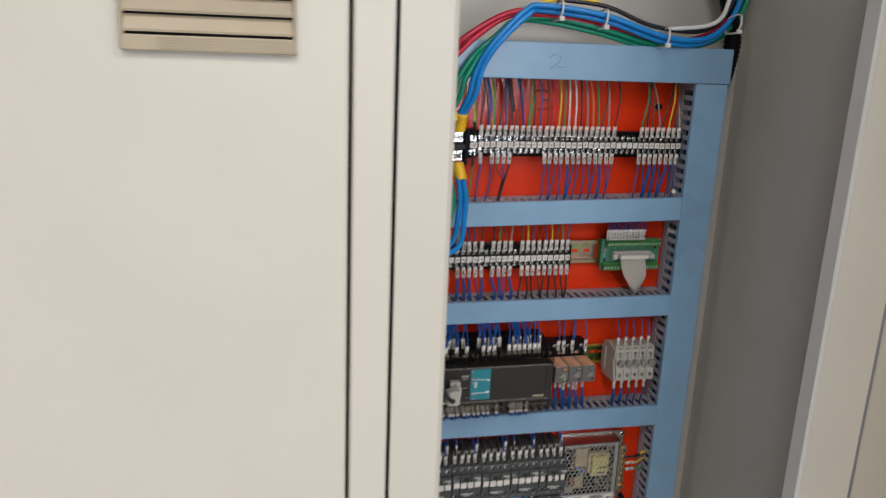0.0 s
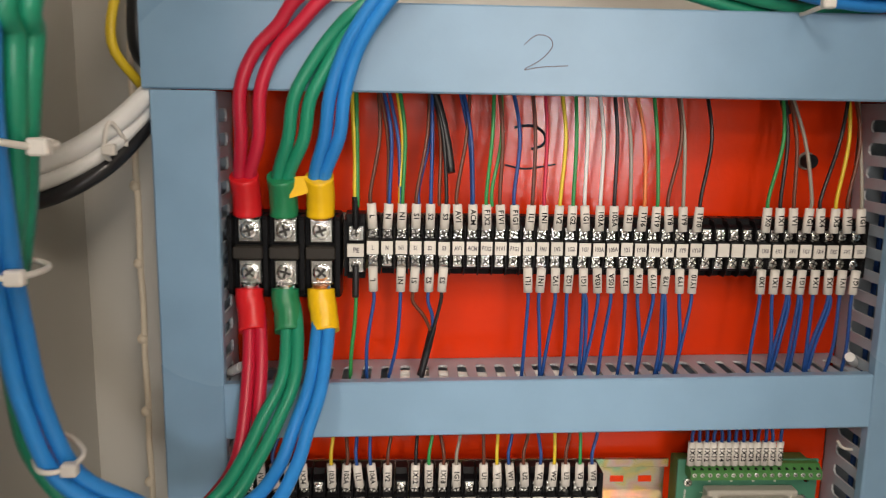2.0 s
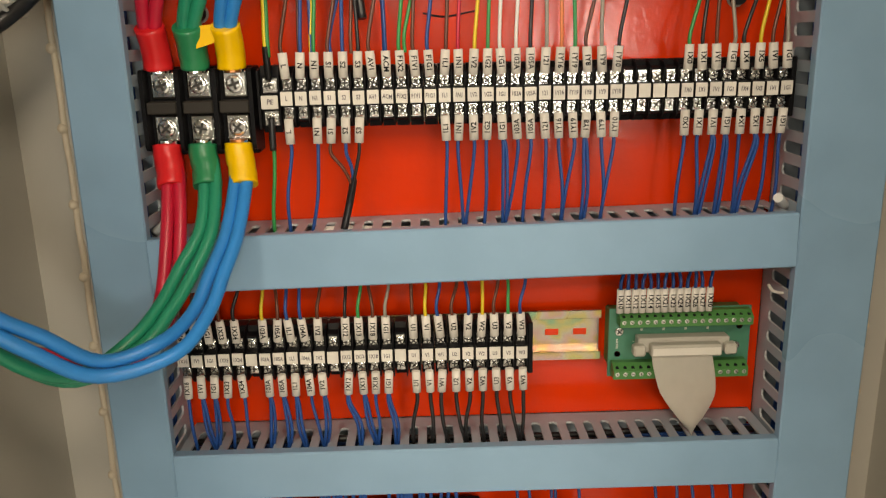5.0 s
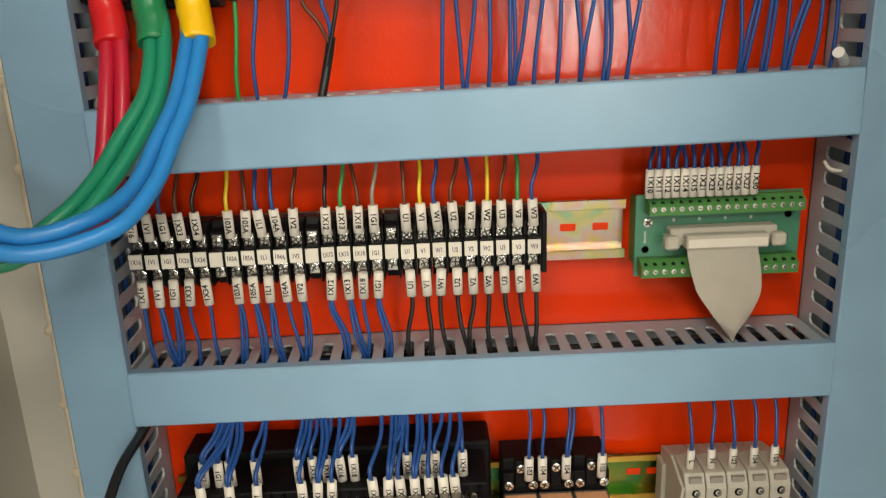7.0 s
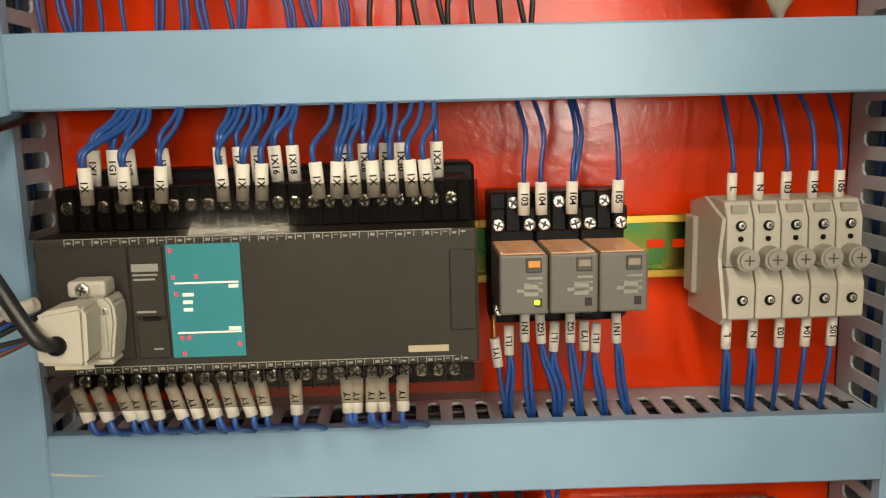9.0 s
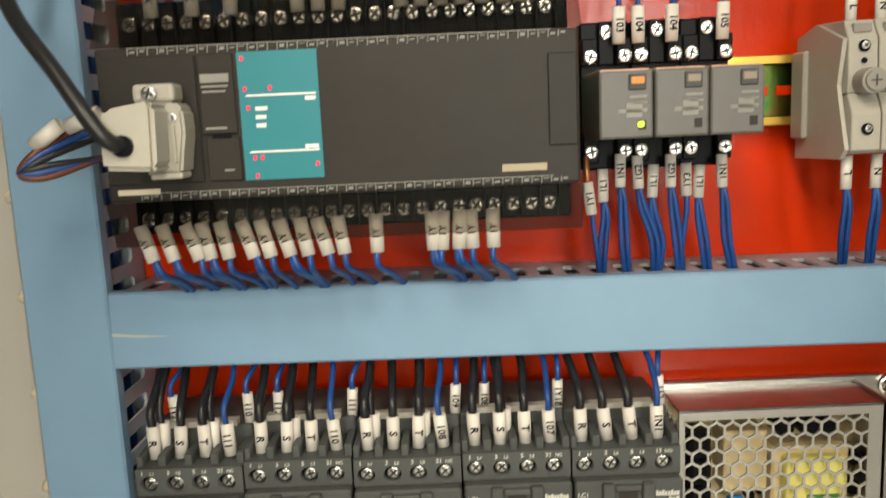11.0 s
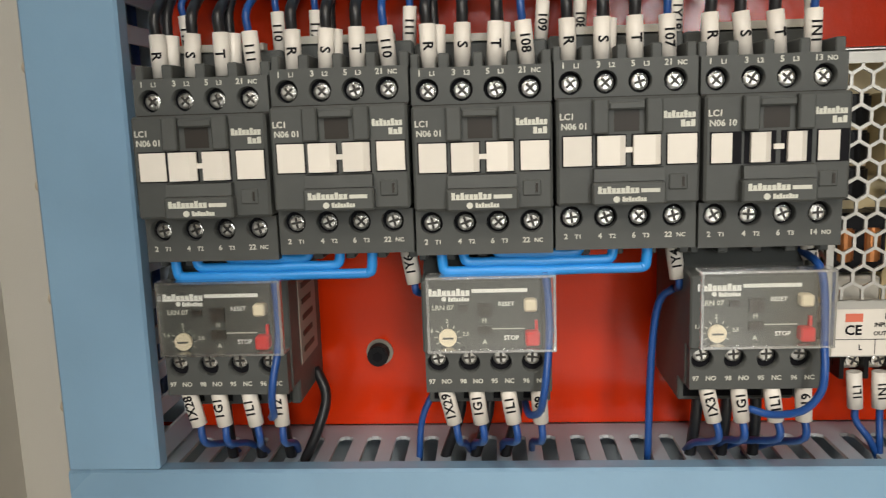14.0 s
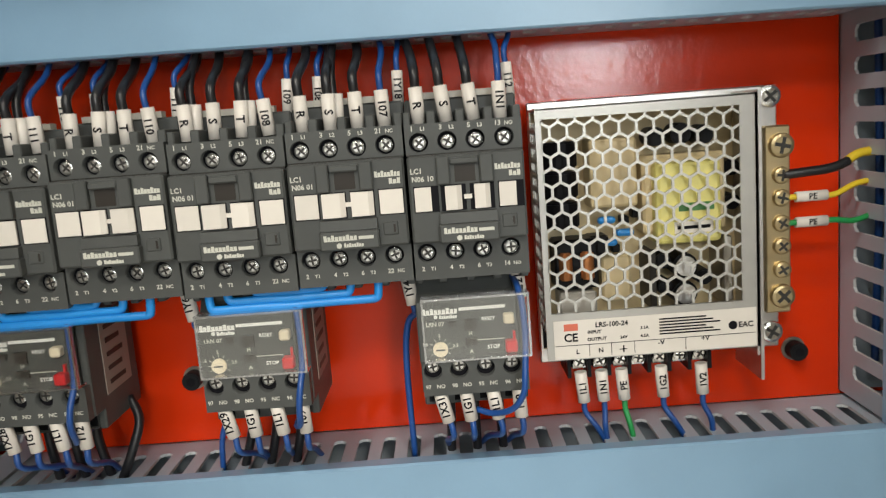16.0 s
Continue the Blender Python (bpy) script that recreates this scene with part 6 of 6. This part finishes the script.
    for x0, x1, z0, z1 in ((0.0026, 0.0445, 0.0236, 0.0244), (0.0026, 0.0034, -0.0002, 0.0236), (0.0437, 0.0445, -0.0002, 0.0236), (0.0026, 0.0445, -0.0010, -0.0002)):
        e = part("cover_edge", box(bmesh.new(), x0, x1, -0.0714, -0.0690 if z1 - z0 > 0.01 else -0.0640, z0, z1), RIM, cv)
        e.visible_shadow = False
    return o


ZO = 0.8623
O0 = overload()
OX = [0.0125, 0.1025, 0.1902]
for x in OX[1:]:
    copy_thing(O0, pose(x, 0.004, ZO))
O0.location = (OX[0], 0.004, ZO)
for i, tags in enumerate((("1X28", "1G1", "1L1", "112"), ("1X29", "1G1", "1L1", "109"), ("1X31", "1G1", "1L1", "119"))):
    for j, t in enumerate(tags):
        x = OX[i] + 0.0068 + 0.0107 * j
        tb_wire(SLEEVE_K, x, -0.0575, 0.8475, -1, t, "blue", slot_near(x + 0.004 * (1.5 - j)), 0.804, -0.016, r=0.0013, tilt=(-13, -7, -9, -3)[j], size=0.0044, group="control wires of the overload relays")
        if j < 3:
            wire([(x + 0.004, -0.030, 0.842), (x + 0.004, -0.032, 0.828), (slot_near(x + 0.002), -0.026, 0.804)], "black", 0.0021, "black motor wire dropping into the bottom duct", "motor wires")
    x = OX[i] + 0.0418
    path = [(x - 0.002, -0.046, 0.8900), (x - 0.0008, -0.0600, 0.8875), (x + 0.0002, -0.0632, 0.8810), (x + 0.0006, -0.0640, 0.8700), (x + 0.0002, -0.0655, 0.8620), (x - 0.0008, -0.0690, 0.8545), (x - 0.0018, -0.0690, 0.8470)]
    path += [(x - 0.006, -0.066, 0.8400), (x - 0.0135, -0.060, 0.8365), (x - 0.020, -0.056, 0.8372)] if i == 2 else [(x - 0.0030, -0.064, 0.8395), (x - 0.0062, -0.056, 0.8360), (x - 0.0070, -0.040, 0.8360)]
    wire(path, "blue", 0.0013, "blue control wire looping down past the clear cover", "control wires of the overload relays")
wire([(0.1905, -0.040, 0.876), (0.1855, -0.038, 0.870), (0.1835, -0.036, 0.850), (0.1835, -0.030, 0.804)], "blue", 0.0014, "blue control wire hanging beside an overload relay", "control wires of the overload relays")
wire([(0.056, -0.020, 0.842), (0.0605, -0.024, 0.832), (0.0575, -0.028, 0.820), (0.050, -0.028, 0.804)], "black", 0.0021, "black motor wire curling beside an overload relay", "motor wires")
wire([(0.110, -0.020, 0.850), (0.1055, -0.025, 0.838), (0.0985, -0.028, 0.824), (0.0965, -0.028, 0.804)], "blue", 0.0013, "blue control wire beside an overload relay", "control wires of the overload relays")

# ---- switched-mode power supply ----
psu = thing("power_supply", (0.29, 0, 0.90), "enclosed power supply with a honeycomb steel cover", "power supply")
SX0, SX1, SZ0, SZ1, SY = 0.2446, 0.3362, 0.8440, 0.9560, -0.0340
part("chassis", box(bmesh.new(), SX0, 0.3568, -0.0042, -0.0025, 0.8380, 0.9590, 0.0006), STEEL, psu)
part("mounting_bracket", box(bmesh.new(), SX0 + 0.004, 0.3548, -0.0024, PY - 0.0002, 0.8400, 0.9570, 0.0006), STEEL, psu)
part("circuit_board", box(bmesh.new(), SX0 + 0.001, SX1 - 0.001, -0.0085, -0.0065, SZ0 + 0.002, SZ1 - 0.002), TANPCB, psu, "tan circuit board")
bm = bmesh.new()
box(bm, SX0, SX1, SY, -0.004, SZ1 - 0.001, SZ1, 0.0002)
part("top_wall", bm, STEEL, psu)
part("side_wall", box(bmesh.new(), SX1 - 0.001, SX1, SY, -0.004, SZ0, SZ1), STEEL, psu)
part("side_wall", box(bmesh.new(), SX1 + 0.0002, SX1 + 0.0016, SY - 0.0006, -0.004, 0.8330, SZ1 + 0.001), STEEL, psu, "bent steel side flange")


def honeycomb(bm, x0, x1, z0, z1, y, t, pitch, bar):
    """Hexagonal cells with real thickness between the given edges, cut off at the edges."""
    R = pitch / math.sqrt(3)
    r = R * (1 - bar / pitch)
    rowh = 1.5 * R

    def cl(p):
        return (min(max(p[0], x0), x1), min(max(p[1], z0), z1))
    for j in range(-1, int((z1 - z0) / rowh) + 2):
        for i in range(-1, int((x1 - x0) / pitch) + 2):
            cx, cz = x0 + (i + (0.5 if j % 2 else 0)) * pitch, z0 + j * rowh + R * 0.6
            if not (x0 - R < cx < x1 + R and z0 - R < cz < z1 + R):
                continue
            for k in range(6):
                a, b = radians(30 + 60 * k), radians(90 + 60 * k)
                quad = [cl((cx + q * math.cos(w), cz + q * math.sin(w))) for q, w in ((R, a), (R, b), (r, b), (r, a))]
                if abs(sum(quad[m][0] * quad[(m + 1) % 4][1] - quad[(m + 1) % 4][0] * quad[m][1] for m in range(4))) < 1e-8 or len({(round(p[0], 6), round(p[1], 6)) for p in quad}) < 4:
                    continue
                v = [bm.verts.new((p[0], y, p[1])) for p in quad]
                u = [bm.verts.new((p[0], y + t, p[1])) for p in quad]
                bm.faces.new(v)
                bm.faces.new((v[3], v[2], u[2], u[3]))
                bm.faces.new(u[::-1])
    return bm


bm = honeycomb(bmesh.new(), SX0 + 0.0022, SX1 - 0.0070, 0.8685, 0.9515, SY, 0.0009, 0.0072, 0.0011)
part("honeycomb_cover", bm, ALU, psu, "bright honeycomb steel cover")
bm = bmesh.new()
for q in ((SX0, SX0 + 0.0025, 0.8660, SZ1), (SX1 - 0.0073, SX1, 0.8660, SZ1), (SX0 + 0.0025, SX1 - 0.0073, 0.9513, SZ1), (SX0 + 0.0025, SX1 - 0.0073, 0.8480, 0.8688), (SX0, SX0 + 0.0025, 0.8480, 0.8660), (SX1 - 0.0073, SX1, 0.8480, 0.8660)):
    box(bm, q[0], q[1], SY, SY + 0.0010, q[2], q[3])
part("cover_border", bm, ALU, psu)
bm = honeycomb(bmesh.new(), 0.008, 0.0300, 0.8600, 0.9500, 0, 0.0009, 0.0072, 0.0014)
bm.transform(Matrix(((0, 1, 0, SX0), (-1, 0, 0, -0.003), (0, 0, 1, 0), (0, 0, 0, 1))))
part("side_honeycomb", bm, ALU, psu)
part("side_strip", box(bmesh.new(), SX0, SX0 + 0.0009, -0.0115, -0.004, SZ0, SZ1), STEEL, psu)
sp = part("spec_label", box(bmesh.new(), SX0 + 0.0030, SX1 - 0.0015, SY - 0.0004, SY + 0.0002, 0.8485, 0.8655), CARD, psu, "white printed rating label")
yL = SY - 0.0006
part("maker_mark", box(bmesh.new(), 0.2520, 0.2580, yL, yL + 0.0003, 0.8610, 0.8640), REDMARK, sp, "red maker's mark drawn plain")
for text, x, z, s in (("LRS-100-24", 0.2725, 0.8628, 0.0030), ("INPUT", 0.2650, 0.8598, 0.0021), ("OUTPUT", 0.2660, 0.8566, 0.0021), ("CE", 0.2548, 0.8578, 0.0050), ("24V", 0.2775, 0.8566, 0.0019), ("4.5A", 0.2865, 0.8566, 0.0019), ("3.1A", 0.2865, 0.8602, 0.0019), ("L", 0.2575, 0.8515, 0.0028), ("N", 0.2675, 0.8515, 0.0028), ("-V", 0.2935, 0.8530, 0.0030), ("+V", 0.3125, 0.8535, 0.0030), ("EAC", 0.3300, 0.8583, 0.0034)):
    letters(text, x, yL, z, s, INK_SHADE, psu)
bm = bmesh.new()
for i in range(6):
    box(bm, 0.2930, 0.3190 - 0.003 * (i % 3), yL, yL + 0.0003, 0.8565 + 0.0013 * i, 0.8571 + 0.0013 * i)
box(bm, 0.2480, 0.3340, yL, yL + 0.0003, 0.8544, 0.8546)
for x in (0.2625, 0.2720, 0.2820, 0.3040):
    box(bm, x, x + 0.0002, yL, yL + 0.0003, 0.8492, 0.8544)
box(bm, 0.2770, 0.2771 + 0.0005, yL, yL + 0.0003, 0.8500, 0.8530)
box(bm, 0.2756, 0.2788, yL, yL + 0.0003, 0.8512, 0.8515)
cyl(bm, (0.3245, yL + 0.0002, 0.8583), 0.0019, 0.0003, n=18)
part("label_print", bm, INK_SHADE, sp, "black printed rules and bars")
# insides
part("inner_sheet", box(bmesh.new(), SX0 + 0.0012, SX1 - 0.0012, -0.0098, -0.0086, SZ0 + 0.003, 0.8620), BLACK, psu)
tr = part("transformer", box(bmesh.new(), 0.2945, 0.3225, -0.0300, -0.0035, 0.8945, 0.9295, 0.002, 2), YTAPE, psu, "yellow taped transformer")
part("transformer_core", box(bmesh.new(), 0.2905, 0.3262, -0.0235, -0.0035, 0.8985, 0.9325, 0.001), TANPCB, psu)
part("stamp", box(bmesh.new(), 0.3040, 0.3190, -0.0303, -0.0299, 0.9085, 0.9120), GREEN_TERM, tr, "green stamped bar")
part("paper_tag", box(bmesh.new(), 0.3020, 0.3185, -0.0303, -0.0299, 0.8990, 0.9040), CARD, tr, "white paper tag")
part("tag_print", box(bmesh.new(), 0.3032, 0.3172, -0.0305, -0.0302, 0.9008, 0.9022), INK_SHADE, tr)
for z, h in ((0.9355, 0.0115), (0.9225, 0.0115), (0.9095, 0.0115)):
    part("capacitor", cyl(bmesh.new(), (0.2558, -0.0185, z), 0.0078, h, "z", 22, bev=0.0008), BLACK, psu, "black capacitor lying flat")
part("film_capacitor", box(bmesh.new(), 0.2680, 0.2885, -0.0240, -0.0035, 0.9115, 0.9415, 0.0014, 2), TANPCB, psu, "tan film capacitor")
part("film_capacitor", box(bmesh.new(), 0.2670, 0.2760, -0.0200, -0.0035, 0.8900, 0.8990, 0.0014, 2), BLACK, psu)
for x, z in ((0.2755, 0.9055), (0.2835, 0.8995), (0.2760, 0.8955)):
    part("capacitor", box(bmesh.new(), x - 0.0040, x + 0.0040, -0.0200, -0.0160, z - 0.0016, z + 0.0016, 0.0014, 2), COL["skyblue"], psu, "blue disc capacitor")
part("choke_core", box(bmesh.new(), 0.2512, 0.2705, -0.0225, -0.0035, 0.8765, 0.8985, 0.001), BLACK, psu)
for x in (0.2560, 0.2655):
    part("choke", cyl(bmesh.new(), (x, -0.0205, 0.8868), 0.0036, 0.0125, "z", 18, bev=0.0006), COPPER, psu, "copper wound choke")
part("fuse_box", box(bmesh.new(), 0.2525, 0.2690, -0.0230, -0.0035, 0.8640, 0.8750, 0.0008), GREYPL, psu)
part("board_block", box(bmesh.new(), 0.2730, 0.2860, -0.0160, -0.0035, 0.8680, 0.8890, 0.001), TANPCB, psu)
part("heat_sink", box(bmesh.new(), 0.2915, 0.2945, -0.0270, -0.0035, 0.8660, 0.8915, 0.0005), CHAR, psu)
part("heat_sink", box(bmesh.new(), 0.3235, 0.3275, -0.0270, -0.0035, 0.8660, 0.8960, 0.0005), WASHER, psu)
for x, z in ((0.3080, 0.8836), (0.3076, 0.8713)):
    part("capacitor", cyl(bmesh.new(), (x, -0.0170, z), 0.0055, 0.015, n=20, bev=0.0008), BLACK, psu, "black capacitor")
    part("capacitor_top", cyl(bmesh.new(), (x, -0.0248, z), 0.0044, 0.0008, n=20), STEEL, psu, "silver capacitor top")
for x, z, r in ((0.2975, 0.9405, 0.0042), (0.3085, 0.9410, 0.0046), (0.3185, 0.9400, 0.0042), (0.2990, 0.8860, 0.0036), (0.3000, 0.8740, 0.0036), (0.3172, 0.8775, 0.0036), (0.3300, 0.9100, 0.0036), (0.3300, 0.9250, 0.0036)):
    part("capacitor", cyl(bmesh.new(), (x, -0.0150, z), r, 0.013, n=16, bev=0.0006), BLACK, psu, "black capacitor")
for x, z in ((0.2845, 0.9045), (0.2895, 0.9070), (0.2800, 0.8920)):
    part("small_component", box(bmesh.new(), x - 0.0018, x + 0.0018, -0.0150, -0.0035, z - 0.0018, z + 0.0018, 0.0004), BLACK, psu)
# terminals under the label
bm = box(bmesh.new(), 0.2535, 0.3185, -0.0220, -0.0060, 0.8405, 0.8480, 0.0005)
tbk = part("terminal_block", bm, BLACK, psu)
for i in range(8):
    x = 0.2545 + i * 0.00885
    part("barrier", box(bmesh.new(), x - 0.0008, x + 0.0008, -0.0275, -0.0062, 0.8375, 0.8478), BLACK, tbk)
TX = [0.2594, 0.2686, 0.2775, 0.2856, 0.2950, 0.3039, 0.3128]
for x in TX:
    part("clamp_plate", box(bmesh.new(), x - 0.0032, x + 0.0032, -0.0240, -0.0215, 0.8405, 0.8470, 0.0004), CHROME, tbk)
    screw(SCREW_S, tbk, x, -0.0240, 0.8440)
for x, t, c in ((TX[0], "1L1", "blue"), (TX[1], "1N1", "blue"), (TX[2], "PE", "leaf"), (TX[4], "1G2", "blue"), (TX[6], "1V2", "blue")):
    tb_wire(SLEEVE_K, x, -0.0265, 0.8400, -1, t, c, slot_near(x + 0.006), 0.804, -0.026, r=0.0013, tilt=random.uniform(-6, 0), size=0.0042, group="wires of the power supply")

# earth bar on the chassis flange
bar = thing("earth_bar", (0.350, -0.010, 0.8584), "brass earth bar with seven plated screws", "earth bar")
part("bar", box(bmesh.new(), 0.3448, 0.3558, -0.0200, -0.0095, 0.8584, 0.9412, 0.0006), BRASS, bar)
part("spacer", box(bmesh.new(), 0.3460, 0.3545, -0.0095, -0.0042, 0.8600, 0.8700), STEEL, bar)
part("spacer", box(bmesh.new(), 0.3460, 0.3545, -0.0095, -0.0042, 0.9300, 0.9400), STEEL, bar)
for i, z in enumerate((0.9327, 0.9198, 0.9099, 0.8987, 0.8886, 0.8780, 0.8662)):
    screw(SCREW_BRASS if i in (0, 6) else SCREW_BRASS_S, bar, 0.3515, -0.0200, z)
for x, z in ((0.3530, 0.9540), (0.3530, 0.8455)):
    screw(SCREW_L, psu, x, -0.0042, z)
wire([(0.3520, -0.0215, 0.9198), (0.360, -0.0225, 0.9205), (0.372, -0.023, 0.9215), (0.380, -0.022, 0.9240)], "black", 0.0021, "black heat-shrink on the earth wire end")
wire([(0.378, -0.022, 0.9232), (0.386, -0.021, 0.9270), (0.400, -0.020, 0.9270)], "yellow", 0.0020, "yellow earth wire entering the side duct")
for z, c, t in ((0.9099, "yellow", "PE"), (0.8987, "leaf", "PE")):
    w = wire([(0.3520, -0.0215, z), (0.362, -0.0220, z), (0.374, -0.022, z), (0.385, -0.020, z + (0.004 if c == "yellow" else -0.001)), (0.402, -0.018, z + 0.005)], c, 0.0013, c + " earth wire with a white printed sleeve", "", [(SLEEVE_S, (0.3570, -0.0220, z), 90, "PE", 90, 0.0036)])
